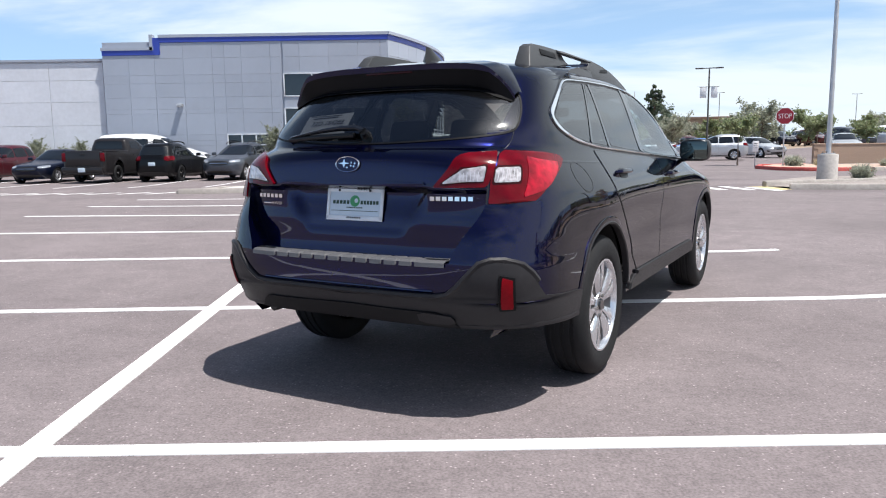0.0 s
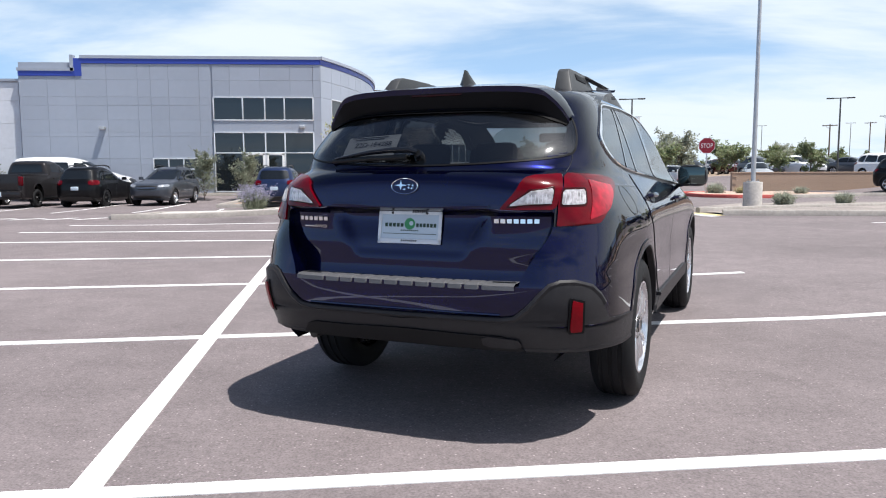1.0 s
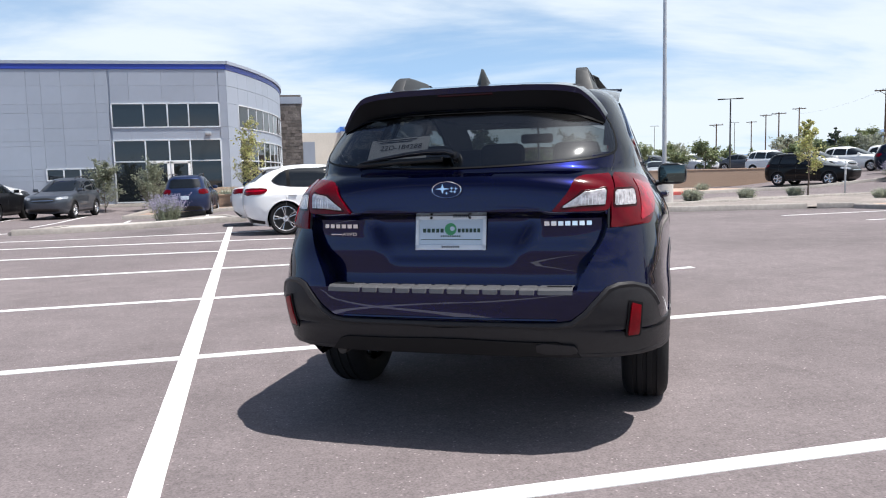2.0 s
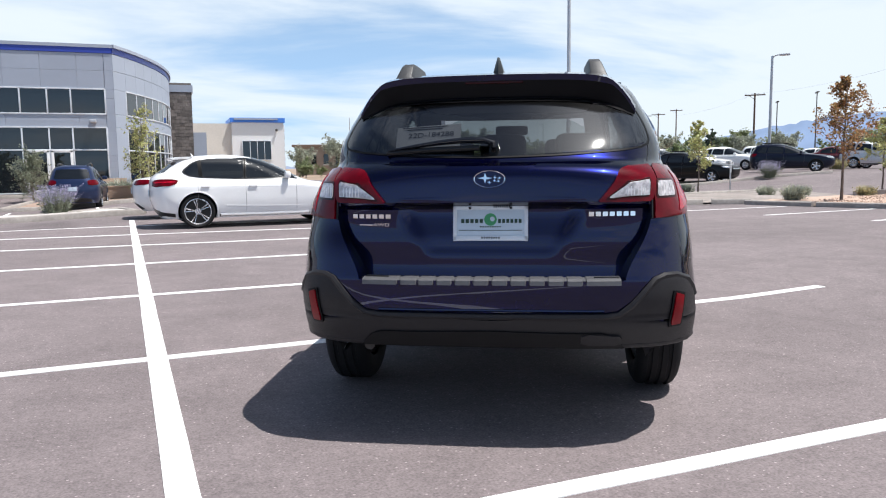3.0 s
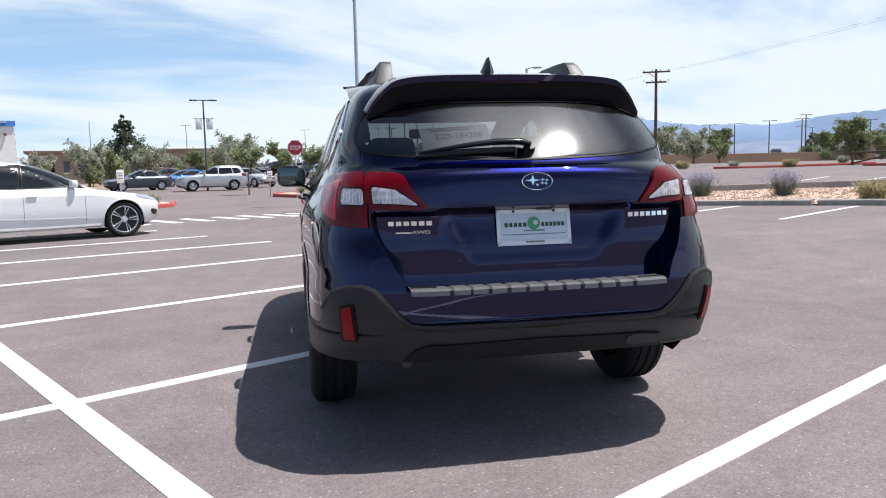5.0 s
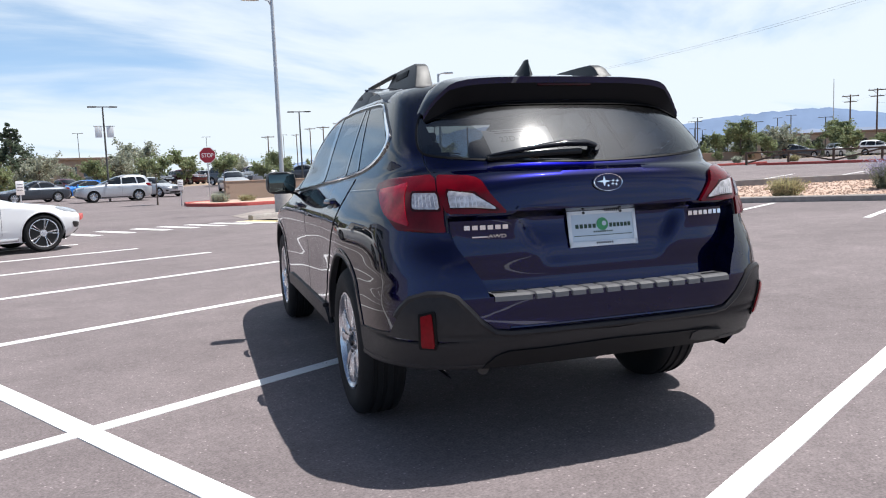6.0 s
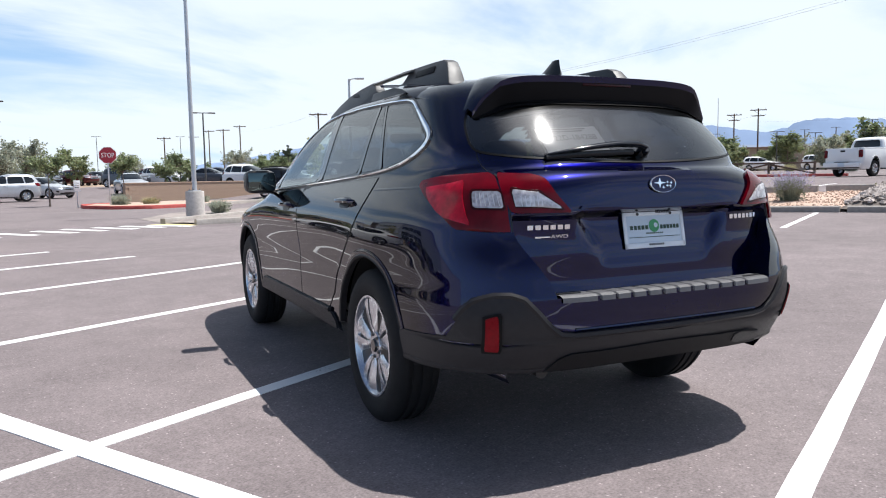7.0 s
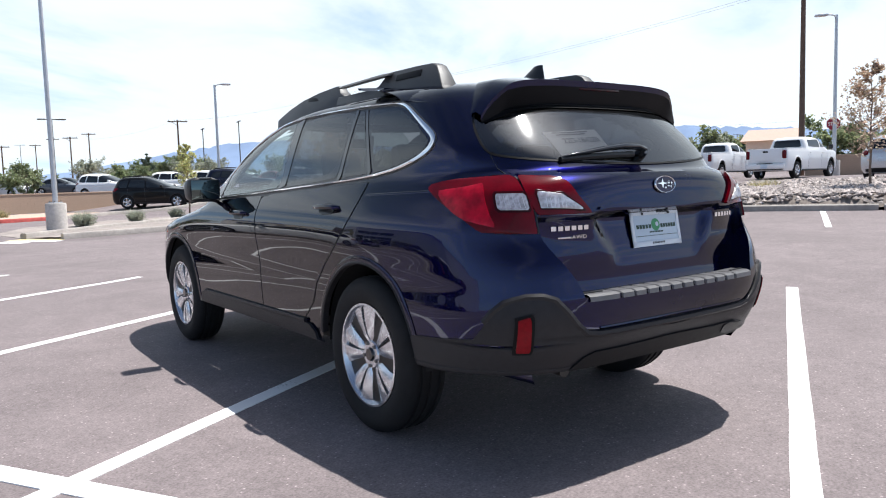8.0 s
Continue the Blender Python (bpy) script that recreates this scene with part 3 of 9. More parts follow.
def ribbon(S, pts, width=0.008, off=0.003, thick=0.006, step=0.03, closed=False, out=(0, 0, 0), bm=None, crown=0.0):
    """A thin strip along a line of (u, v) points on the surface S; crown makes it bulge."""
    bm = bm or bmesh.new()
    P = list(pts) + ([pts[0]] if closed else [])
    line = []
    for (u0, v0), (u1, v1) in zip(P, P[1:]):
        n = max(1, int(math.hypot(u1 - u0, v1 - v0) / step))
        line += [(u0 + (u1 - u0) * k / n, v0 + (v1 - v0) * k / n) for k in range(n)]
    if not closed:
        line.append(P[-1])
    W = [Vector(S(u, v)) for u, v in line]
    N = []
    for (u, v), p in zip(line, W):
        n = normal_at(S, u, v)
        N.append(n if n.dot(p - Vector(out)) > 0 else -n)
    prof = [(-0.5, -thick), (-0.5, 0), (0, crown), (0.5, 0), (0.5, -thick)]
    rings = []
    for i, p in enumerate(W):
        a = W[(i - 1) % len(W)] if closed or i else p
        b = W[(i + 1) % len(W)] if closed or i < len(W) - 1 else p
        d = (b - a).normalized(); s = d.cross(N[i]).normalized()
        wd = width(i / max(1, len(W) - 1)) if callable(width) else width
        rings.append([bm.verts.new(p + s * (x * wd) + N[i] * (off + z)) for x, z in prof])
    K = len(rings) if closed else len(rings) - 1
    for i in range(K):
        a, b = rings[i], rings[(i + 1) % len(rings)]
        for k in range(len(prof) - 1):
            bm.faces.new((a[k], b[k], b[k + 1], a[k + 1]))
    if not closed:
        bm.faces.new(rings[0]); bm.faces.new(rings[-1][::-1])
    bmesh.ops.recalc_face_normals(bm, faces=bm.faces)
    return bm


def word(body, size, material, m, parent, name="lettering", extrude=0.002, label=""):
    """Raised lettering in the built-in font, turned into a mesh part."""
    cu = bpy.data.curves.new(name, "FONT")
    cu.body, cu.size, cu.extrude, cu.align_x, cu.align_y = body, size, extrude, "CENTER", "CENTER"
    tmp = bpy.data.objects.new("tmp_text", cu)
    scene.collection.objects.link(tmp)
    bpy.context.view_layer.update()
    me = bpy.data.meshes.new_from_object(tmp.evaluated_get(bpy.context.evaluated_depsgraph_get()))
    bpy.data.objects.remove(tmp)
    bpy.data.curves.remove(cu)
    me.name = name
    me.materials.clear(); me.materials.append(material)
    ob = new(name, me)
    ob.parent = parent
    ob.matrix_local = m
    if label:
        ob["label"] = label
    return ob


def smooth01(a, b, x):
    t = min(1.0, max(0.0, (x - a) / (b - a)))
    return t * t * (3 - 2 * t)


def ground_z(x, y):
    """The lot's surface: level to the west, rising gently to the east."""
    w = 1 - smooth01(3, 20, y)
    a = 0.030 * min(10.5, max(0.0, x - 3)) + 0.0212 * min(22.5, max(0.0, x - 13.5))
    bank = 0.14 * smooth01(14, 18.4, x) * (1 - smooth01(24, 32, x)) * (1 - smooth01(16, 20, y))
    b = 0.6 * smooth01(22, 32, x) + 0.15 * smooth01(32, 40, x)
    far = 0.35 * smooth01(40, 62, x) + 0.12 * smooth01(44, 60, y) * (1 - smooth01(40, 62, x))
    low = -0.25 * smooth01(14, 31, y) * (1 - smooth01(-6.5, -2.0, x)) * (1 - smooth01(38.5, 41.5, y))
    return w * a + (1 - w) * b + far + low + bank

# ---- car bodies as stacks of plan outlines ----
class Body:
    """w, r, f: curves over height of the half width, the rear end and the front end (y forward, 0 at the rear axle).
    nr, nf: how square the corners are in plan; lr, lf: how far along the flanks they reach."""

    def __init__(self, w, r, f, nr=4.0, nf=3.6, lr=0.8, lf=0.9, flare=0.0, axles=(0.0, 2.7), flare_z=0.55, taper=None):
        self.w, self.r, self.f, self.nr, self.nf, self.lr, self.lf = w, r, f, nr, nf, lr, lf
        self.flare, self.axles, self.flare_z, self.taper = flare, axles, flare_z, taper

    def w_end(self, z, front=False):
        """Half width of an end; a rear end may be drawn in."""
        return self.w(z) - (self.taper(z) if self.taper and not front else 0.0)

    def ends(self, z):
        a, b = self.r(z), self.f(z)
        k = (b - a) * 0.48
        return a, b, min(self.lr(z) if callable(self.lr) else self.lr, k), min(self.lf(z) if callable(self.lf) else self.lf, k)

    def n_end(self, z, front=False):
        n = self.nf if front else self.nr
        return n(z) if callable(n) else n

    def half(self, y, z):
        """Half width at a place along the car and a height."""
        a, b, la, lb = self.ends(z)
        W = self.w(z)
        if self.taper and y < 0.15:
            W -= self.taper(z) * (1 - smooth01(-0.65, 0.15, y))
        if self.flare:
            for ax in self.axles:
                W += self.flare * math.exp(-((y - ax) / 0.42) ** 2) * math.exp(-((z - self.flare_z) / 0.28) ** 2)
        if y < a + la:
            t = min(1.0, (a + la - y) / la)
            n = self.n_end(z)
            return W * max(0.0, 1 - t ** n) ** (1 / n)
        if y > b - lb:
            t = min(1.0, (y - b + lb) / lb)
            return W * max(0.0, 1 - t ** self.nf) ** (1 / self.nf)
        return W

    def rear(self, x, z):
        a, b, la, lb = self.ends(z)
        t = min(1.0, abs(x) / self.w_end(z))
        n = self.n_end(z)
        return a + la - la * max(0.0, 1 - t ** n) ** (1 / n)

    def front(self, x, z):
        a, b, la, lb = self.ends(z)
        t = min(1.0, abs(x) / self.w(z))
        return b - lb + lb * max(0.0, 1 - t ** self.nf) ** (1 / self.nf)

    def side_s(self, s):
        return lambda y, z: (s * self.half(y, z), y, z)

    def rear_s(self):
        return lambda x, z: (x, self.rear(x, z), z)

    def front_s(self):
        return lambda x, z: (x, self.front(x, z), z)

    def corner_s(self, s, front=False):
        """Round a corner: q 0 at the middle of the end, 0.5 at the bend, 1 where the flank begins, more along the flank."""
        def S(q, z):
            c = 0.5 ** (1 / self.n_end(z, front))
            a, b, la, lb = self.ends(z)
            W, L = self.w_end(z, front), lb if front else la
            if q < 0.5:
                x = W * c * q / 0.5
                return (s * x, self.front(x, z) if front else self.rear(x, z), z)
            t = c * (1 - (q - 0.5) / 0.5) if q < 1 else 1 - q
            y = b - L + L * t if front else a + L - L * t
            return (s * self.half(y, z), y, z)
        return S

    def q_x(self, x, z, front=False):
        c = 0.5 ** (1 / self.n_end(z, front))
        return abs(x) / self.w_end(z, front) / c * 0.5

    def q_y(self, y, z, front=False):
        a, b, la, lb = self.ends(z)
        c = 0.5 ** (1 / self.n_end(z, front))
        t = (y - b + lb) / lb if front else (a + la - y) / la
        return 0.5 + 0.5 * (1 - t / c) if t > 0 else 1 - t


def shell(body, zs, n_side=30, dent=None, edge=None, n_rear=8, lift=None):
    """The closed skin. edge(z): half width of the tailgate; dent(x, z): how far it lies inward there."""
    bm = bmesh.new()
    cf = 0.5 ** (1 / body.n_end(0.5, True))
    rings = []
    for z in zs:
        a, b, la, lb = body.ends(z)
        W = body.w(z)
        c = 0.5 ** (1 / body.n_end(z))
        half = []
        if edge:
            xe = edge(z)
            for i in range(n_rear + 1):
                x = xe * i / n_rear
                half.append((x, body.rear(x, z) + dent(x, z)))
            half.append((xe + 0.010, body.rear(xe + 0.010, z)))
            x0 = xe + 0.010
            half += [(x0 + (W * c - x0) * k / 4, body.rear(x0 + (W * c - x0) * k / 4, z)) for k in (1, 2, 3, 4)] if W * c > x0 else [(x0 + 0.002 * k, body.rear(x0 + 0.002 * k, z)) for k in (1, 2, 3, 4)]
        else:
            half += [(W * c * k / n_rear, body.rear(W * c * k / n_rear, z)) for k in range(n_rear + 1)]
        for k in range(1, 11):
            y = a + la - la * c * (1 - k / 10)
            half.append((body.half(y, z), y))
        for k in range(1, n_side):
            y = a + la + (b - lb - a - la) * k / n_side
            half.append((body.half(y, z), y))
        for k in range(0, 8):
            y = b - lb + lb * cf * k / 8
            half.append((body.half(y, z), y))
        for k in range(0, 7):
            x = W * cf * (1 - k / 6)
            half.append((x, body.front(x, z)))
        hs = [z] * len(half)
        if lift:
            hs = [lift(y, z) for x, y in half]
            half = [(x, y) if h == z else ((x, body.rear(x, h)) if x < W * c else (body.half(y, h), y)) for (x, y), h in zip(half, hs)]
        right = [bm.verts.new((x, y, h)) for (x, y), h in zip(half, hs)]
        left = [bm.verts.new((-x, y, h)) for (x, y), h in zip(half[1:-1], hs[1:-1])][::-1]
        rings.append(right + left)
    n = len(rings[0])
    for p, q in zip(rings, rings[1:]):
        for k in range(n):
            bm.faces.new((p[k], p[(k + 1) % n], q[(k + 1) % n], q[k]))
    bm.faces.new(rings[-1])
    bm.faces.new(rings[0][::-1])
    return bm


def inside(outline, u, v):
    k, hit = len(outline) - 1, False
    for i, (a, b) in enumerate(outline):
        c, d = outline[k]
        if (b > v) != (d > v) and u < (c - a) * (v - b) / (d - b) + a:
            hit = not hit
        k = i
    return hit


def cut_arches(bm, body, axles, radius, zc):
    """Open round wheel arches in the flanks."""
    gone, rim = [], set()
    for f in bm.faces:
        m = f.calc_center_median()
        if abs(m.x) < 0.45 or m.z > zc + radius + 0.1:
            continue
        for ax in axles:
            d = [math.hypot(v.co.y - ax, v.co.z - zc) for v in f.verts]
            if max(d) < radius + 0.012:
                gone.append(f)
            elif min(d) < radius:
                for v, k in zip(f.verts, d):
                    if k < radius + 0.012:
                        rim.add((v, ax))
    bmesh.ops.delete(bm, geom=gone, context="FACES")
    for v, ax in rim:
        if v.is_valid:
            d = Vector((v.co.y - ax, v.co.z - zc))
            if d.length > 0.05:
                d = d.normalized() * radius
                s = 1 if v.co.x > 0 else -1
                v.co.y, v.co.z = ax + d.x, zc + d.y
                v.co.x = s * body.half(v.co.y, max(v.co.z, 0.24))


def arch_lip(body, s, ax, zc, radius, width=0.03, off=0.006, z0=0.25):
    a0 = math.asin(max(-1.0, (z0 - zc) / radius))
    pts = [(ax + radius * math.cos(a), zc + radius * math.sin(a)) for a in np.linspace(a0, math.pi - a0, 32)]
    return ribbon(body.side_s(s), pts, width, off, 0.03, out=(0, ax, zc), crown=0.005)


def wheel_well(y, zc, radius, x0, x1, z0=0.2):
    """The dark liner of a wheel arch: an arched sheet with an inner wall."""
    bm = bmesh.new()
    a0 = math.asin(max(-0.9, (z0 - zc) / radius))
    ang = np.linspace(a0, math.pi - a0, 20)
    rows = [[bm.verts.new((x, y + radius * math.cos(a), zc + radius * math.sin(a))) for a in ang] for x in (x0, x1)]
    for k in range(len(ang) - 1):
        bm.faces.new((rows[0][k], rows[0][k + 1], rows[1][k + 1], rows[1][k]))
    bm.faces.new(rows[0])
    return bm


# ---- wheels ----
def tyre_mesh(r=0.362, w=0.225, rim=0.235, grooves=True, seg=48):
    """A tyre lying round the x axis, outer face towards +x."""
    h = w / 2
    prof = [(rim, -h * 0.82), (rim + 0.012, -h * 0.9), ((rim + r) / 2, -h * 1.0), (r - 0.035, -h * 0.94), (r - 0.012, -h * 0.80), (r - 0.003, -h * 0.66)]
    if grooves:
        for g in (-0.42, 0.0, 0.42):
            prof += [(r, h * (g - 0.10)), (r - 0.008, h * (g - 0.07)), (r - 0.008, h * (g + 0.07)), (r, h * (g + 0.10))]
    prof += [(r - 0.003, h * 0.66), (r - 0.012, h * 0.80), (r - 0.035, h * 0.94), ((rim + r) / 2, h * 1.0), (rim + 0.02, h * 0.93), (rim + 0.006, h * 0.88), (rim, h * 0.80)]
    bm = bmesh.new()
    lathe(bm, prof, seg, pose(0, 0, 0, 0, 90, 0))
    bmesh.ops.recalc_face_normals(bm, faces=bm.faces)
    return bm


def rim_mesh(r=0.232, spokes=5, pair=True, blade=0.052, seg=48, deep=0.10, spread=0.265, broad=None):
    """Alloy wheel round x: barrel, lip, spokes and hub, outer face at x = deep."""
    bm = bmesh.new()
    lathe(bm, [(r - 0.012, -0.09), (r - 0.016, 0.05), (r - 0.006, deep - 0.02), (r, deep - 0.006), (r + 0.004, deep), (r - 0.006, deep + 0.001), (r - 0.016, deep - 0.012), (r - 0.024, deep - 0.05), (r - 0.024, -0.09)], seg, pose(0, 0, 0, 0, 90, 0))
    for k in range(spokes):
        for s in ((-1, 1) if pair else (0,)):
            a = 2 * math.pi * (k + (spread * s if pair else 0)) / spokes
            R = Matrix.Rotation(a, 4, "X")
            w0, w1 = blade * 0.72, blade * 1.12
            tw = s * 0.006
            pts = []
            for rad, wd, xx in broad or ((0.045, w0 * 0.9, deep - 0.034), (0.10, w0, deep - 0.016), (0.165, w1 * 0.95, deep - 0.010), (r - 0.012, w1, deep - 0.012)):
                pts.append([bm.verts.new(R @ Vector(p)) for p in ((xx - 0.030, -wd / 2, rad), (xx - 0.004 - tw, -wd / 2, rad), (xx + 0.004, 0.0, rad), (xx - 0.004 + tw, wd / 2, rad), (xx - 0.030, wd / 2, rad))])
            for p, q in zip(pts, pts[1:]):
                for j in range(5):
                    bm.faces.new((p[j], p[(j + 1) % 5], q[(j + 1) % 5], q[j]))
            bm.faces.new(pts[0]); bm.faces.new(pts[-1][::-1])
    cyl(bm, 0.075, 0.062, 0.03, Matrix.Translation((deep - 0.05, 0, 0)) @ pose(0, 0, 0, 0, 90, 0), 24)
    bmesh.ops.recalc_face_normals(bm, faces=bm.faces)
    return bm


WHEELS = {}


def wheel_set(key, r=0.34, w=0.21, rim=0.22, spokes=5, pair=True, blade=0.05, rim_mat=None, fine=False, back=False, spread=0.265, broad=None):
    """Meshes shared by all wheels of one kind."""
    if key not in WHEELS:
        bms = [("tyre", tyre_mesh(r, w, rim, fine, 48 if fine else 32), M_RUBBER), ("rim", rim_mesh(rim - 0.003, spokes, pair, blade, 48 if fine else 28, w / 2 - 0.012, spread, broad), rim_mat or M_RIM),
               ("brake_disc", C(0.15, 0.15, 0.02, Matrix.Translation((0.0, 0, 0)) @ pose(0, 0, 0, 0, 90, 0), 24), M_STEEL),
               ("hub_cap", C(0.034, 0.028, 0.012, Matrix.Translation((w / 2 - 0.034, 0, 0)) @ pose(0, 0, 0, 0, 90, 0), 20), M_GLOSSBLACK if fine else rim_mat or M_RIM)]
        # dark disc added behind spokes: dark rim on hatchback, gap shade on estate
        if back:
            bms.append(("rim_back", C(rim - 0.02, rim - 0.02, 0.012, Matrix.Translation((w / 2 - 0.052, 0, 0)) @ pose(0, 0, 0, 0, 90, 0), 28), M_RIMDARK))
        if fine:
            nuts = bmesh.new()
            for k in range(5):
                a = 2 * math.pi * (k + 0.5) / 5
                cyl(nuts, 0.011, 0.009, 0.02, Matrix.Translation((w / 2 - 0.045, 0.054 * math.cos(a), 0.054 * math.sin(a))) @ pose(0, 0, 0, 0, 90, 0), 6)
            bms.append(("lug_nuts", nuts, M_STEEL))
        out = []
        for n, bm, m in bms:
            me = bpy.data.meshes.new(n)
            bm.to_mesh(me); bm.free()
            me.materials.append(m)
            me.shade_smooth(); me.set_sharp_from_angle(angle=radians(35))
            out.append((n, me))
        WHEELS[key] = out
    return WHEELS[key]


def add_wheels(car, key, axles, track, r):
    for y in axles:
        for s in (-1, 1):
            hub = new("wheel")
            hub.empty_display_size = 0.1
            hub.parent = car
            hub.matrix_local = pose(s * track, y, r, 17 * y + 11 * s, 0, 0) @ pose(0, 0, 0, 0, 0, 180 if s < 0 else 0)
            for n, me in WHEELS[key]:
                o = new(n, me)
                o.parent = hub

# ---- the other cars: one builder, several shapes ----
SHAPES = {
    "suv": dict(
        w=curve((0.25, 0.84), (0.4, 0.89), (0.6, 0.905), (0.9, 0.905), (1.0, 0.88), (1.1, 0.82), (1.4, 0.73), (1.58, 0.64), (1.66, 0.5), (1.69, 0.3)),
        r=curve((0.25, -0.80), (0.45, -0.93), (0.7, -0.95), (0.95, -0.93), (1.1, -0.88), (1.4, -0.72), (1.58, -0.6), (1.66, -0.3), (1.69, 0.2)),
        f=curve((0.25, 3.4), (0.45, 3.62), (0.7, 3.65), (0.85, 3.58), (0.98, 3.3), (1.04, 2.7), (1.08, 2.3), (1.15, 2.15), (1.5, 1.35), (1.62, 1.0), (1.69, 0.7)),
        top=1.69, wb=2.67, r_w=0.36, belt=1.08,
        side=[[(1.98, 1.10), (1.30, 1.50), (1.00, 1.53), (1.02, 1.10)], [(0.95, 1.10), (0.93, 1.535), (0.16, 1.545), (0.05, 1.11)], [(-0.02, 1.115), (0.08, 1.545), (-0.34, 1.49), (-0.52, 1.25), (-0.40, 1.14)]],
        rear_win=(1.12, 1.52, 0.62), front_win=(1.12, 1.56, 0.66), seams=[2.05, 0.98, 0.05], lamp_r=(0.90, 1.12), lamp_f=(0.78, 0.93)),
    "hatch": dict(
        w=curve((0.2, 0.80), (0.35, 0.86), (0.6, 0.885), (0.8, 0.885), (0.88, 0.865), (0.95, 0.80), (1.2, 0.71), (1.36, 0.62), (1.44, 0.48), (1.47, 0.3)),
        r=curve((0.2, -0.66), (0.4, -0.79), (0.65, -0.85), (0.9, -0.84), (1.0, -0.81), (1.05, -0.76), (1.2, -0.56), (1.31, -0.42), (1.36, -0.36), (1.39, -0.30), (1.42, -0.15), (1.45, 0.15), (1.47, 0.5)),
        f=curve((0.2, 3.3), (0.4, 3.5), (0.6, 3.53), (0.7, 3.45), (0.8, 3.15), (0.87, 2.7), (0.93, 2.3), (0.97, 2.20), (1.1, 1.95), (1.3, 1.52), (1.40, 1.22), (1.45, 0.9), (1.47, 0.65)),
        top=1.47, wb=2.67, r_w=0.34, belt=0.95, lamp_len=0.52,
        side=[[(2.06, 0.955), (1.58, 1.215), (1.25, 1.345), (1.02, 1.388), (0.97, 0.972)], [(0.91, 0.975), (0.95, 1.392), (0.40, 1.385), (0.10, 1.352), (0.12, 1.01)], [(0.06, 1.018), (0.05, 1.335), (-0.06, 1.285), (-0.23, 1.135), (-0.16, 1.060)]],
        dlo=[(2.12, 0.94), (1.58, 1.232), (1.25, 1.362), (1.0, 1.402), (0.40, 1.398), (0.07, 1.352), (-0.08, 1.296), (-0.27, 1.135), (-0.19, 1.042), (0.10, 0.995), (0.95, 0.958)],
        rear_win=(1.06, 1.33, 0.56), front_win=(1.0, 1.40, 0.6), seams=[1.98, 0.95, 0.02], lamp_r=(0.82, 0.98), lamp_f=(0.66, 0.80)),
    "sedan": dict(
        w=curve((0.2, 0.80), (0.35, 0.87), (0.6, 0.90), (0.8, 0.90), (0.88, 0.87), (0.96, 0.80), (1.2, 0.71), (1.36, 0.62), (1.43, 0.48), (1.46, 0.3)),
        r=curve((0.2, -0.80), (0.4, -0.98), (0.7, -1.02), (0.9, -0.98), (0.98, -0.86), (1.01, -0.52), (1.04, -0.30), (1.3, 0.15), (1.41, 0.45), (1.46, 0.8)),
        f=curve((0.2, 3.4), (0.4, 3.6), (0.6, 3.63), (0.7, 3.55), (0.8, 3.25), (0.87, 2.8), (0.93, 2.35), (0.97, 2.2), (1.1, 1.95), (1.3, 1.5), (1.42, 1.2), (1.46, 1.0)),
        top=1.46, wb=2.75, r_w=0.335, belt=0.95,
        side=[[(2.08, 0.97), (1.70, 1.16), (1.35, 1.325), (1.18, 1.36), (1.10, 0.99)], [(1.03, 0.99), (1.10, 1.365), (0.65, 1.36), (0.25, 1.25), (0.12, 1.02)]],
        rear_win=(1.06, 1.36, 0.58), front_win=(1.0, 1.39, 0.6), seams=[2.05, 1.07, 0.10], lamp_r=(0.80, 0.94), lamp_f=(0.64, 0.78)),
    "van": dict(
        w=curve((0.25, 0.86), (0.5, 0.90), (0.9, 0.90), (1.1, 0.87), (1.5, 0.82), (1.72, 0.76), (1.82, 0.62), (1.86, 0.4)),
        r=curve((0.25, -0.8), (0.5, -0.88), (1.0, -0.88), (1.5, -0.82), (1.75, -0.74), (1.82, -0.5), (1.86, 0.0)),
        f=curve((0.25, 3.4), (0.5, 3.6), (0.75, 3.55), (0.95, 3.35), (1.08, 2.95), (1.2, 2.65), (1.5, 2.05), (1.72, 1.65), (1.82, 1.3), (1.86, 1.0)),
        top=1.86, wb=2.9, r_w=0.33, belt=1.12,
        side=[[(2.30, 1.16), (1.80, 1.58), (1.52, 1.62), (1.50, 1.18)], [(1.32, 1.18), (1.32, 1.62), (0.48, 1.62), (0.48, 1.18)]],
        rear_win=(1.15, 1.6, 0.6), front_win=(1.2, 1.66, 0.66), seams=[2.2, 1.42, 0.4], lamp_r=(0.8, 1.2), lamp_f=(0.8, 0.98)),
}


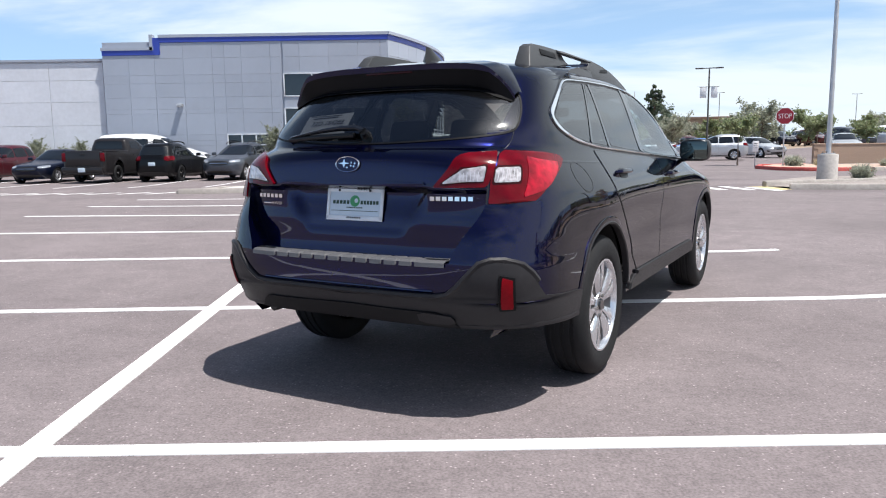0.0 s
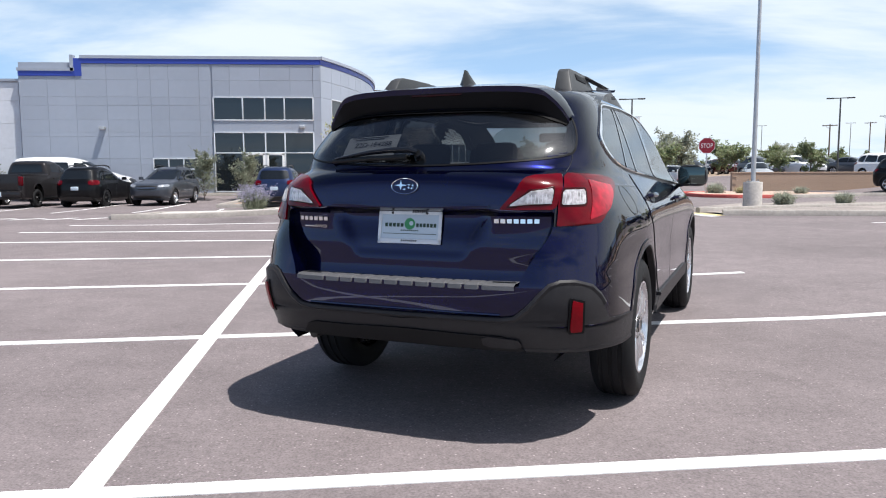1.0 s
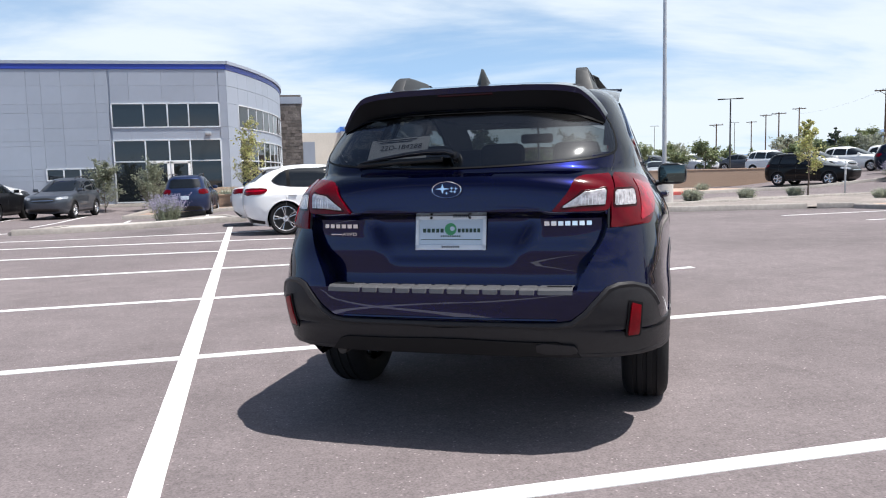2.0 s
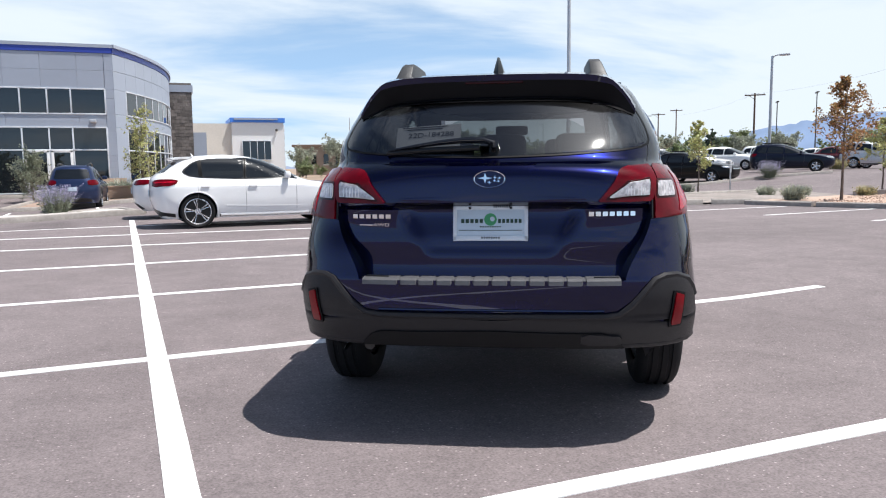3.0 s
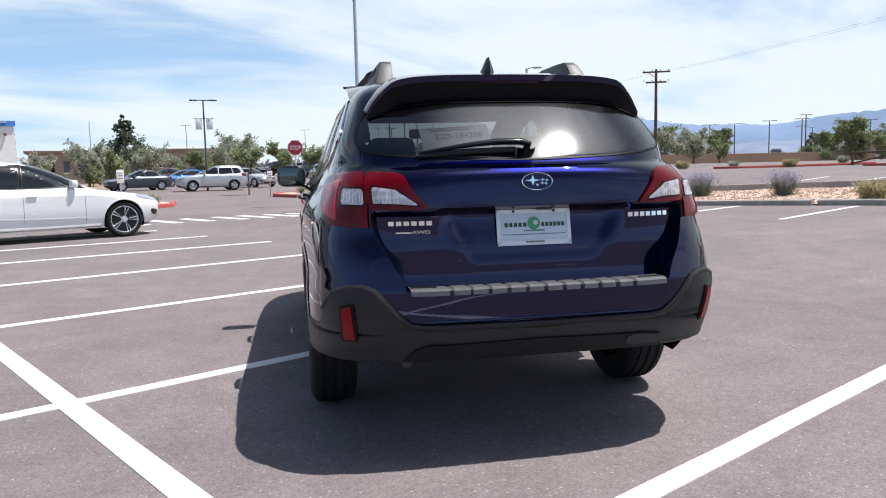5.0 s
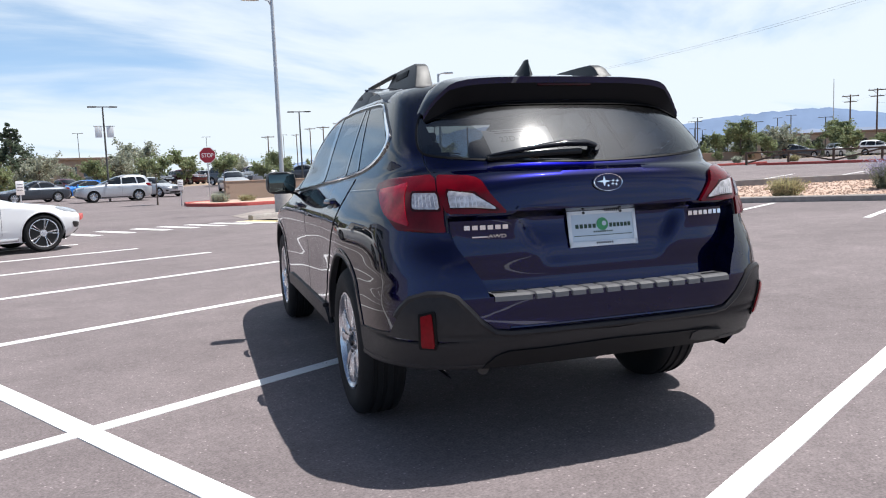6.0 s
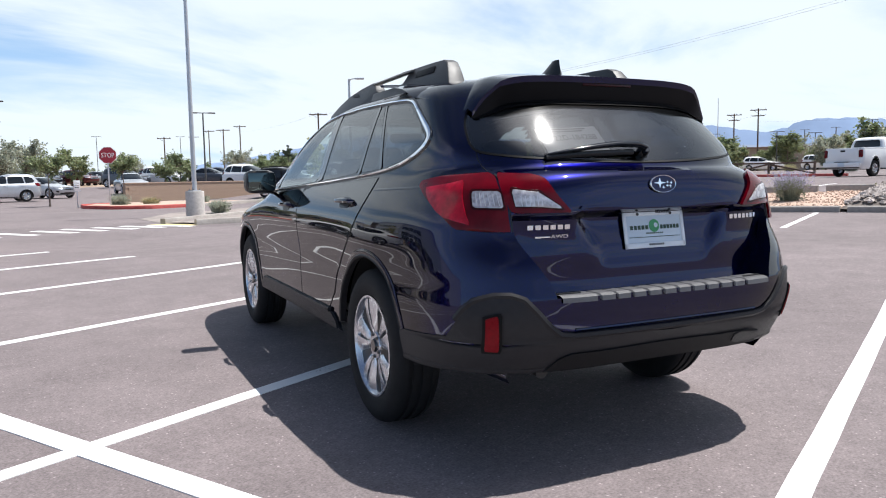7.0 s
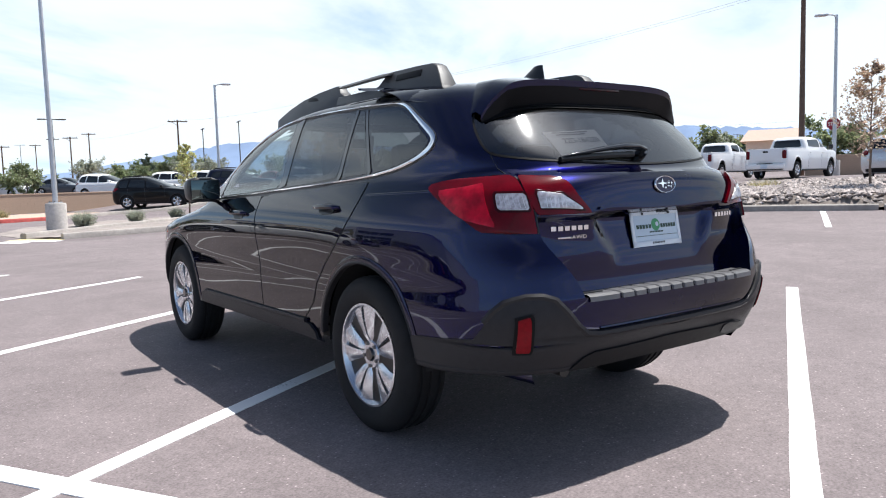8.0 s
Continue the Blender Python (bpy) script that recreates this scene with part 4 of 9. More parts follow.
def hatch_details(car, body, paint):
    """Roof spoiler, flank creases, side skirts, dark diffuser and arch shadows of the hatchback."""
    sp = bmesh.new()
    rows = []
    for x in np.linspace(-0.56, 0.56, 21):
        k = 1 - (abs(x) / 0.58) ** 4 * 0.5
        rows.append([sp.verts.new(p) for p in ((x, -0.02, 1.432 * 1), (x, -0.30, 1.425 - 0.02 * (1 - k)), (x, -0.30 - 0.20 * k, 1.402 - 0.05 * (1 - k)), (x, -0.30 - 0.195 * k, 1.382 - 0.05 * (1 - k)), (x, -0.30, 1.372), (x, -0.10, 1.38))])
    for p, q in zip(rows, rows[1:]):
        for k in range(6):
            sp.faces.new((p[k], p[(k + 1) % 6], q[(k + 1) % 6], q[k]))
    sp.faces.new(rows[0]); sp.faces.new(rows[-1][::-1])
    bmesh.ops.recalc_face_normals(sp, faces=sp.faces)
    part("spoiler", sp, paint, car)
    part("roof_aerial", C(0.025, 0.006, 0.07, pose(0, 0.02, 1.44, 25, 0, 0), 10), paint, car)
    for s in (-1, 1):
        S = body.side_s(s)
        part("flank_crease", ribbon(S, [(2.15, 0.815), (1.4, 0.822), (0.5, 0.832), (-0.25, 0.845)], 0.035, 0.0, 0.006, 0.06, out=(0, 1, 0.6), crown=0.003), paint, car)
        part("lower_crease", ribbon(S, [(2.05, 0.40), (1.3, 0.415), (0.55, 0.44)], 0.050, -0.001, 0.006, 0.06, out=(0, 1, 0.6), crown=0.006), paint, car)
        part("side_skirt", ribbon(S, [(2.24, 0.262), (1.3, 0.256), (0.44, 0.262)], 0.055, 0.010, 0.03, 0.08, out=(0, 1, 0.6), crown=0.012), paint, car)
        part("rear_diffuser", ribbon(S, [(-0.42, 0.27), (-0.56, 0.285), (-0.68, 0.31)], 0.085, 0.006, 0.02, 0.03, out=(0, 0, 0.6)), M_BLACKPL, car)
        part("front_splitter", ribbon(S, [(3.05, 0.225), (3.25, 0.225), (3.38, 0.23)], 0.05, 0.006, 0.02, 0.04, out=(0, 2, 0.6)), M_BLACKPL, car)
        part("fog_recess", patch(body.corner_s(s, True), rounded([(body.q_x(0.62, 0.40, True), 0.40), (body.q_y(3.25, 0.40, True), 0.40), (body.q_y(3.20, 0.52, True), 0.52), (body.q_x(0.66, 0.50, True), 0.50)], 1), 0.006, 0.02, 5, 8, (0, 2, 0.5)), M_BLACKPL, car)
        part("lamp_band", patch(body.corner_s(s), rounded([(body.q_x(0.56, 0.90), 0.895), (body.q_y(-0.42, 0.90), 0.905), (body.q_y(-0.40, 0.935), 0.935), (body.q_x(0.56, 0.935), 0.930)], 1), 0.016, 0.006, 4, 12, (0, 1, 0.6)), M_LAMPBRIGHT, car)
        part("pillar_strip", patch(S, [(0.955, 0.972), (1.0, 1.39), (0.962, 1.392), (0.925, 0.973)], 0.0095, 0.006, 8, 3, (0, 1, 0.6)), M_BLACKMATT, car)
        part("pillar_strip", patch(S, [(0.125, 1.0), (0.115, 1.36), (0.04, 1.345), (0.055, 1.005)], 0.0095, 0.006, 8, 3, (0, 1, 0.6)), M_BLACKMATT, car)


def small_car(shape, paint, m, label, category, wheels="plain", detail=True, cladding=False, rails=False, name=None):
    """A parked car: skin, windows, lamps, seams, mirrors and wheels. m: the pose of the ground under its rear axle."""
    S = SHAPES[shape]
    ax = (0.0, S["wb"])
    body = Body(S["w"], S["r"], S["f"], 3.6, 3.2, 0.75, 0.95, 0.012, ax)
    car = thing(name or shape + "_car", m, label, category)
    top = S["top"]
    zs = list(np.linspace(0.2 if top < 1.5 else 0.25, top - 0.08, 26)) + [top - 0.06, top - 0.04, top - 0.025, top - 0.012, top - 0.004]
    bm = shell(body, zs, 26)
    cut_arches(bm, body, ax, S["r_w"] + 0.035, S["r_w"])
    skin = part("body", bm, paint, car)
    add_wheels(car, wheels, ax, S["w"](0.6) - 0.105, S["r_w"])
    for y in ax:
        for s in (-1, 1):
            part("wheel_well", wheel_well(y, S["r_w"], S["r_w"] + 0.04, s * 0.45, s * (S["w"](0.5) - 0.02), zs[0]), M_UNDER, car)
    for s in (-1, 1):
        if "dlo" in S:
            part("window_surround", patch(body.side_s(s), rounded(S["dlo"], 1, 0.06), 0.003, 0.006, 12, 14, (0, 1, 0.6)), M_BLACKPL, car)
        for o in S["side"]:
            part("side_window", patch(body.side_s(s), rounded(o, 1, 0.07), 0.005, 0.006, 8, 6, (0, 1, 0.6)), M_CARGLASS, car)
        if detail:
            for y in ax:
                part("wheel_arch", arch_lip(body, s, y, S["r_w"], S["r_w"] + 0.045, 0.05 if cladding else 0.025, 0.006, zs[0] + 0.02), M_CLAD if cladding else paint, car)
            part("sill", ribbon(body.side_s(s), [(S["r_w"] + 0.08, zs[0] + 0.05), (S["wb"] - S["r_w"] - 0.08, zs[0] + 0.05)], 0.09 if cladding else 0.05, 0.008, 0.02, 0.3, out=(0, 1, 0.6)), M_CLAD if cladding else M_BLACKPL, car)
            for y in S["seams"]:
                part("door_seam", ribbon(body.side_s(s), [(y, zs[0] + 0.14), (y, S["belt"])], 0.006, 0.0022, 0.004, 0.03, out=(0, 1, 0.6)), M_SEAM, car)
            for y in S["seams"][1:]:
                z = S["belt"] - 0.12
                x = body.half(y + 0.12, z)
                part("door_handle", B(0.03, 0.17, 0.03, Matrix.Translation((s * (x + 0.012), y + 0.14, z)), 0.01), paint, car)
        mx = body.half(S["seams"][0] - 0.1, S["belt"])
        mir = part("side_mirror", B(0.20, 0.12, 0.14, Matrix.Translation((s * (mx + 0.13), S["seams"][0] - 0.18, S["belt"] + 0.09)), 0.04), paint, car)
        part("mirror_arm", B(0.08, 0.06, 0.03, Matrix.Translation((s * (mx + 0.02), S["seams"][0] - 0.16, S["belt"] + 0.03)), 0.01), M_BLACKPL, car)
        z0, z1 = S["lamp_r"]
        Sr = body.corner_s(s)
        part("tail_lamp", patch(Sr, rounded([(body.q_x(0.52, z0), z0), (body.q_y(S["r"](z0) + S.get("lamp_len", 0.42) - 0.09, z0), z0 + 0.03), (body.q_y(S["r"](z1) + S.get("lamp_len", 0.42), z1), z1), (body.q_x(0.50, z1), z1)], 2), 0.012, 0.02, 6, 14, (0, 1, 0.6)), M_LAMPRED, car)
        z0, z1 = S["lamp_f"]
        Sf = body.corner_s(s, True)
        part("headlamp", patch(Sf, rounded([(body.q_x(0.50, z0, True), z0), (body.q_y(S["f"](z0) - 0.40, z0, True), z0 + 0.05), (body.q_y(S["f"](z1) - 0.30, z1, True), z1), (body.q_x(0.46, z1, True), z1 - 0.03)], 2), 0.01, 0.02, 6, 14, (0, 1, 0.6)), M_HEADLAMP, car)
        if rails:
            zt = top - 0.02
            part("roof_rail", tube(bmesh.new(), [(s * 0.50, -0.35, zt - 0.05), (s * 0.52, -0.2, zt + 0.04), (s * 0.54, 0.6, zt + 0.07), (s * 0.52, 1.15, zt + 0.03), (s * 0.50, 1.3, zt - 0.05)], 0.025, 6), M_BLACKPL, car)
    if shape == "hatch" and detail:
        hatch_details(car, body, paint)
    z0, z1, xw = S["rear_win"]
    part("rear_window", patch(body.rear_s(), rounded([(-xw, z0 + 0.04), (xw, z0 + 0.04), (xw * 0.86, z1), (-xw * 0.86, z1)], 1, 0.08), 0.004, 0.006, 8, 10, (0, 1, 0.6)), M_CARGLASS, car)
    z0, z1, xw = S["front_win"]
    part("windscreen", patch(body.front_s(), rounded([(-xw, z0), (xw, z0), (xw * 0.84, z1), (-xw * 0.84, z1)], 1, 0.08), 0.004, 0.006, 10, 12, (0, 1, 0.6)), M_CARGLASS, car)
    zb = zs[0]
    part("rear_valance", patch(body.rear_s(), rounded([(-0.66, zb + 0.03), (0.66, zb + 0.03), (0.6, zb + 0.2), (-0.6, zb + 0.2)], 1), 0.006, 0.02, 4, 10, (0, 1, 0.6)), M_BLACKPL, car)
    part("grille", patch(body.front_s(), rounded([(-0.42, S["lamp_f"][0] - 0.10), (0.42, S["lamp_f"][0] - 0.10), (0.48, S["lamp_f"][1] - 0.06), (-0.48, S["lamp_f"][1] - 0.06)], 2), 0.008, 0.02, 4, 10, (0, 1, 0.6)), M_BLACKPL, car)
    part("lower_intake", patch(body.front_s(), rounded([(-0.55, zb + 0.06), (0.55, zb + 0.06), (0.6, zb + 0.2), (-0.6, zb + 0.2)], 2), 0.006, 0.02, 4, 10, (0, 1, 0.6)), M_BLACKPL, car)
    part("grille_bar", ribbon(body.front_s(), [(-0.40, S["lamp_f"][0] - 0.01), (0.40, S["lamp_f"][0] - 0.01)], 0.03, 0.014, 0.02, 0.05, out=(0, 1, 0.6)), M_CHROME, car)
    zp = (S["lamp_r"][0] - 0.12)
    yp = S["r"](zp)
    part("number_plate", B(0.31, 0.012, 0.15, Matrix.Translation((0, yp - 0.012, zp)), 0.004), M_PLATE, car)
    return car


def pickup(paint, m, label, canopy=False, wb=3.3, name="pickup_truck", wheels="truck"):
    """A crew-cab pickup with an open bed."""
    rw = 0.39
    ax = (0.0, wb)
    lo = Body(curve((0.38, 0.90), (0.5, 0.94), (0.8, 0.955), (1.05, 0.94), (1.15, 0.92)), curve((0.38, -1.10), (0.5, -1.15), (1.0, -1.14), (1.15, -1.12)),
              curve((0.38, wb + 0.8), (0.5, wb + 0.95), (0.95, wb + 0.93), (1.08, wb + 0.8), (1.15, wb + 0.2)), 9.0, 4.5, 0.8, 0.8, 0.02, ax, 0.7)
    car = thing(name, m, label, "pickup truck")
    bm = shell(lo, list(np.linspace(0.38, 1.13, 18)), 34)
    cut_arches(bm, lo, ax, rw + 0.06, rw + 0.03)
    part("body", bm, paint, car)
    y0 = 0.95
    cab = Body(curve((1.1, 0.90), (1.2, 0.88), (1.5, 0.80), (1.72, 0.72), (1.80, 0.6), (1.83, 0.4)), curve((1.1, y0), (1.3, y0 + 0.03), (1.68, y0 + 0.12), (1.78, y0 + 0.25), (1.83, y0 + 0.6)),
               curve((1.1, wb + 0.1), (1.2, wb - 0.15), (1.5, wb - 0.60), (1.72, wb - 0.95), (1.80, wb - 1.2), (1.83, wb - 1.4)), 8.0, 4.0, 0.5, 0.6)
    part("cab", shell(cab, list(np.linspace(1.1, 1.76, 14)) + [1.79, 1.81, 1.825], 22), paint, car)
    # dark sheet on the closed body stands for the shaded bed; tailgate, bumper
    part("bed_liner", B(1.60, y0 + 0.95, 0.04, Matrix.Translation((0, (y0 - 1.0) / 2, 1.125)), 0.01), M_BLACKPL, car)
    for s in (-1, 1):
        part("bed_rail", B(0.12, y0 + 1.02, 0.07, Matrix.Translation((s * 0.86, (y0 - 1.06) / 2, 1.16)), 0.02), paint, car)
        q = [(wb - 0.20, 1.22), (wb - 0.78, 1.62), (wb - 1.05, 1.66), (wb - 1.07, 1.24)]
        part("side_window", patch(cab.side_s(s), rounded(q, 1, 0.06), 0.004, 0.006, 8, 6, (0, 2, 1.2)), M_CARGLASS, car)
        q = [(wb - 1.16, 1.24), (wb - 1.15, 1.665), (y0 + 0.40, 1.66), (y0 + 0.36, 1.25)]
        part("side_window", patch(cab.side_s(s), rounded(q, 1, 0.06), 0.004, 0.006, 8, 6, (0, 2, 1.2)), M_CARGLASS, car)
        for y in (wb - 0.15, wb - 1.11, y0 + 0.2):
            part("door_seam", ribbon(lo.side_s(s), [(y, 0.5), (y, 1.12)], 0.01, 0.002, 0.004, 0.2, out=(0, 1, 0.8)), M_BLACKPL, car)
        for y in (wb - 0.98, y0 + 0.42):
            part("door_handle", B(0.03, 0.18, 0.03, Matrix.Translation((s * 0.965, y, 1.02)), 0.01), paint, car)
        part("side_mirror", B(0.20, 0.12, 0.22, Matrix.Translation((s * 1.06, wb - 0.33, 1.28)), 0.04), M_BLACKPL, car)
        part("tail_lamp", B(0.18, 0.10, 0.28, Matrix.Translation((s * 0.840, -1.10, 0.96)), 0.03), M_LAMPRED, car)
        part("headlamp", patch(lo.corner_s(s, True), rounded([(lo.q_x(0.55, 0.86, True), 0.86), (lo.q_y(wb + 0.6, 0.86, True), 0.86), (lo.q_y(wb + 0.6, 1.0, True), 1.0), (lo.q_x(0.5, 1.0, True), 1.0)], 1), 0.01, 0.02, 4, 10, (0, 1, 0.8)), M_HEADLAMP, car)
        for y in ax:
            part("wheel_arch", arch_lip(lo, s, y, rw + 0.03, rw + 0.075, 0.04, 0.008, 0.42), paint, car)
        part("running_board", B(0.12, wb - 1.1, 0.05, Matrix.Translation((s * 0.90, wb / 2, 0.40)), 0.02), M_BLACKPL, car)
    part("tailgate", B(1.50, 0.05, 0.50, Matrix.Translation((0, -1.135, 0.93)), 0.02), paint, car)
    part("tailgate_handle", B(0.24, 0.03, 0.07, Matrix.Translation((0, -1.160, 1.06)), 0.015), M_BLACKPL, car)
    bump = part("rear_bumper", B(1.80, 0.20, 0.20, Matrix.Translation((0, -1.20, 0.56)), 0.05), paint, car)
    part("bumper_valance", B(1.62, 0.12, 0.09, Matrix.Translation((0, -1.18, 0.46)), 0.02), M_BLACKPL, car)
    part("bumper_step", B(0.7, 0.12, 0.02, Matrix.Translation((0, -1.22, 0.665)), 0.005), M_BLACKPL, car)
    part("number_plate", B(0.31, 0.012, 0.15, Matrix.Translation((0, -1.306, 0.56)), 0.004), M_PLATE, car)
    part("rear_window", patch(cab.rear_s(), rounded([(-0.66, 1.26), (0.66, 1.26), (0.58, 1.64), (-0.58, 1.64)], 1, 0.06), 0.005, 0.006, 6, 10, (0, 2, 1.2)), M_CARGLASS, car)
    part("windscreen", patch(cab.front_s(), rounded([(-0.72, 1.2), (0.72, 1.2), (0.6, 1.68), (-0.6, 1.68)], 1, 0.06), 0.005, 0.006, 8, 10, (0, 2, 1.2)), M_CARGLASS, car)
    part("grille", patch(lo.front_s(), rounded([(-0.5, 0.72), (0.5, 0.72), (0.5, 1.0), (-0.5, 1.0)], 1), 0.01, 0.02, 4, 10, (0, 1, 0.8)), M_BLACKPL, car)
    part("underbody", B(1.5, wb + 1.6, 0.14, Matrix.Translation((0, wb / 2 - 0.05, 0.42))), M_UNDER, car)
    for y in ax:
        part("axle", C(0.05, 0.05, 1.5, Matrix.Translation((-0.75, y, rw)) @ pose(0, 0, 0, 0, 90, 0), 12), M_UNDER, car)
        for s in (-1, 1):
            part("wheel_well", wheel_well(y, rw + 0.03, rw + 0.065, s * 0.5, s * 0.92, 0.38), M_UNDER, car)
    if canopy:
        shellb = Body(curve((1.15, 0.90), (1.5, 0.82), (1.72, 0.72), (1.80, 0.55)), curve((1.15, -1.08), (1.5, -0.98), (1.7, -0.85), (1.80, -0.5)), curve((1.15, y0 + 0.02), (1.80, y0 + 0.02)), 7.0, 9.0, 0.5, 0.3)
        part("canopy", shell(shellb, list(np.linspace(1.15, 1.795, 12)), 14), paint, car)
        part("canopy_window", patch(shellb.rear_s(), rounded([(-0.62, 1.26), (0.62, 1.26), (0.54, 1.60), (-0.54, 1.60)], 1, 0.06), 0.005, 0.006, 5, 8, (0, 0, 1.2)), M_CARGLASS, car)
        for s in (-1, 1):
            part("canopy_window", patch(shellb.side_s(s), rounded([(-0.75, 1.28), (0.75, 1.28), (0.75, 1.56), (-0.70, 1.56)], 1), 0.005, 0.006, 5, 8, (0, 0, 1.2)), M_CARGLASS, car)
    stretch = curve((0.0, 0.0), (0.5, 0.5), (1.15, 1.34), (1.83, 1.95))
    for o in car.children:
        if o.type == "MESH" and o.name.split(".")[0] not in ("wheel_well", "axle", "underbody"):
            for v in o.data.vertices:
                v.co.z = stretch(v.co.z)
    add_wheels(car, wheels, ax, 0.83, rw)
    return car


wheel_set("plain", 0.345, 0.215, 0.225, 5, True, 0.05)
wheel_set("hatch", 0.33, 0.21, 0.225, 6, False, 0.045)
wheel_set("hatch_dark", 0.34, 0.215, 0.258, 5, True, 0.020, back=True, spread=0.11)
wheel_set("dark", 0.37, 0.23, 0.228, 5, False, 0.06, rim_mat=M_RIMDARK)
wheel_set("suv", 0.36, 0.225, 0.228, 5, False, 0.075)
wheel_set("truck", 0.39, 0.25, 0.24, 6, False, 0.075)

# ---- ground, markings, kerbs ----
def ground_sheet():
    xs = [-4500, -1500, -500, -200, -110, -70] + list(np.arange(-45, 80, 1.0)) + [90, 110, 140, 200, 500, 1500, 4500]
    ys = [-4500, -1500, -500, -200, -110, -60] + list(np.arange(-30, 70, 1.0)) + [75, 85, 100, 120, 160, 260, 600, 1500, 4500]
    bm = bmesh.new()
    g = [[bm.verts.new((x, y, ground_z(x, y))) for x in xs] for y in ys]
    for j in range(len(ys) - 1):
        for i in range(len(xs) - 1):
            f = bm.faces.new((g[j][i], g[j][i + 1], g[j + 1][i + 1], g[j + 1][i]))
            mx, my = (xs[i] + xs[i + 1]) / 2, (ys[j] + ys[j + 1]) / 2
            f.material_index = 0 if -110 < mx < 62 and -110 < my < 72 else 1
    ob = solo("ground", bm, M_ASPHALT, "grey-brown sunlit asphalt car park reaching bare earth", "ground", kind="structure")
    ob.data.materials.append(M_EARTH)
    return ob


ground_sheet()


def strip(x0, y0, x1, y1, width, lift=0.004, bm=None):
    """A flat strip that follows the ground."""
    bm = bm or bmesh.new()
    L = math.hypot(x1 - x0, y1 - y0)
    n = max(1, int(L / 0.5))
    dx, dy = (x1 - x0) / L, (y1 - y0) / L
    rows = []
    for k in range(n + 1):
        x, y = x0 + (x1 - x0) * k / n, y0 + (y1 - y0) * k / n
        e = 0.004 * noise.noise(Vector((x * 3, y * 3, 1.7)))
        row = []
        for s, up in ((-0.5, -0.003), (-0.5, lift), (0.5, lift), (0.5, -0.003)):
            px, py = x - dy * (width * s + e), y + dx * (width * s + e)
            row.append(bm.verts.new((px, py, ground_z(px, py) + up)))
        rows.append(row)
    for a, b in zip(rows, rows[1:]):
        for k in range(3):
            bm.faces.new((a[k], a[k + 1], b[k + 1], b[k]))
    bm.faces.new(rows[0]); bm.faces.new(rows[-1][::-1])
    bmesh.ops.recalc_face_normals(bm, faces=bm.faces)
    return bm


def marking(x0, y0, x1, y1, width=0.105, lift=0.004, label="worn white painted parking line on asphalt", group="parking lines", material=None):
    return solo("parking_line", strip(x0, y0, x1, y1, width, lift), material or M_LINE, label, "road marking", group=group, kind="structure")


# the long line across the stalls, then the stall lines that it crosses
marking(-1.10, -5.5, -2.57, 19.8, 0.118, 0.005, "long white painted line crossing the stall lines")
for yl, xr, yr in ((2.72, 4.2, 3.26), (5.25, 3.95, 6.0), (7.9, 3.55, 8.49), (10.62, 3.27, 10.98), (13.38, 2.95, 13.25), (15.63, 2.62, 15.3), (17.98, 2.4, 17.6)):
    marking(-7.8, yl, xr, yr)
# stalls along the planted strip to the east
for y in (0.35, 2.93, 5.5, 8.05, 10.6, 13.2, 15.8):
    marking(10.0, y, 13.2, y + 0.1, 0.10, 0.004, "white painted stall line beside a kerb", "stall lines by the planting")
# stalls in front of the grey building
for k in range(8):
    x = -20.4 + 2.75 * k
    marking(x, 27.0, x - 0.3, 35.0 if k < 5 else 30.0, 0.10, 0.004, "white stall line between parked cars", "stall lines by the building")
# rows of crossing bars
for x, y in ((1.8, 21.2), (2.6, 21.25), (3.4, 21.3), (4.2, 21.3), (5.04, 21.2), (5.75, 21.2), (6.45, 21.05), (7.1, 20.9), (7.65, 20.5)):
    marking(x, y, x + 0.18, y - 1.6, 0.26, 0.004, "short white bar of a walkway crossing", "walkway bars")
for x in (-15.1, -14.2, -13.3, -12.5, -11.6, -10.75, -9.85, -9.0):
    marking(x, 21.3, x + 0.4, 22.5, 0.17, 0.004, "short white bar of a walkway crossing", "walkway bars")
# stalls on the eastern lot
for k in range(6):
    x0, y0 = 26.0 + 0.4 * k, 2.5 + 2.7 * k
    marking(x0 - 5.0, y0, x0 + 0.2, y0 - 0.3, 0.10, 0.004, "white stall line on the upper lot", "stall lines of the upper lot")


def kerb(points, name="kerb", material=None, label="weathered concrete kerb", w=0.16, h=0.15, group=""):
    """A raised kerb with a rounded top edge along points on the ground."""
    bm = bmesh.new()
    P = []
    for (x0, y0), (x1, y1) in zip(points, points[1:]):
        n = max(1, int(math.hypot(x1 - x0, y1 - y0) / 0.5))
        P += [(x0 + (x1 - x0) * k / n, y0 + (y1 - y0) * k / n) for k in range(n)]
    P.append(points[-1])
    prof = [(-0.5, -0.05), (-0.5, h * 0.8), (-0.38, h * 0.97), (-0.25, h), (0.25, h), (0.38, h * 0.97), (0.5, h * 0.8), (0.5, -0.05)]
    rows = []
    for i, (x, y) in enumerate(P):
        a, b = P[max(i - 1, 0)], P[min(i + 1, len(P) - 1)]
        d = Vector((b[0] - a[0], b[1] - a[1])).normalized()
        z = ground_z(x, y) + 0.004 * noise.noise(Vector((x, y, 4.0)))
        rows.append([bm.verts.new((x - d.y * s * w, y + d.x * s * w, z + up)) for s, up in prof])
    for a, b in zip(rows, rows[1:]):
        for k in range(len(prof) - 1):
            bm.faces.new((a[k], a[k + 1], b[k + 1], b[k]))
    bm.faces.new(rows[0]); bm.faces.new(rows[-1][::-1])
    bmesh.ops.recalc_face_normals(bm, faces=bm.faces)
    return solo(name, bm, material or M_KERB, label, "kerb", kind="structure", group=group)


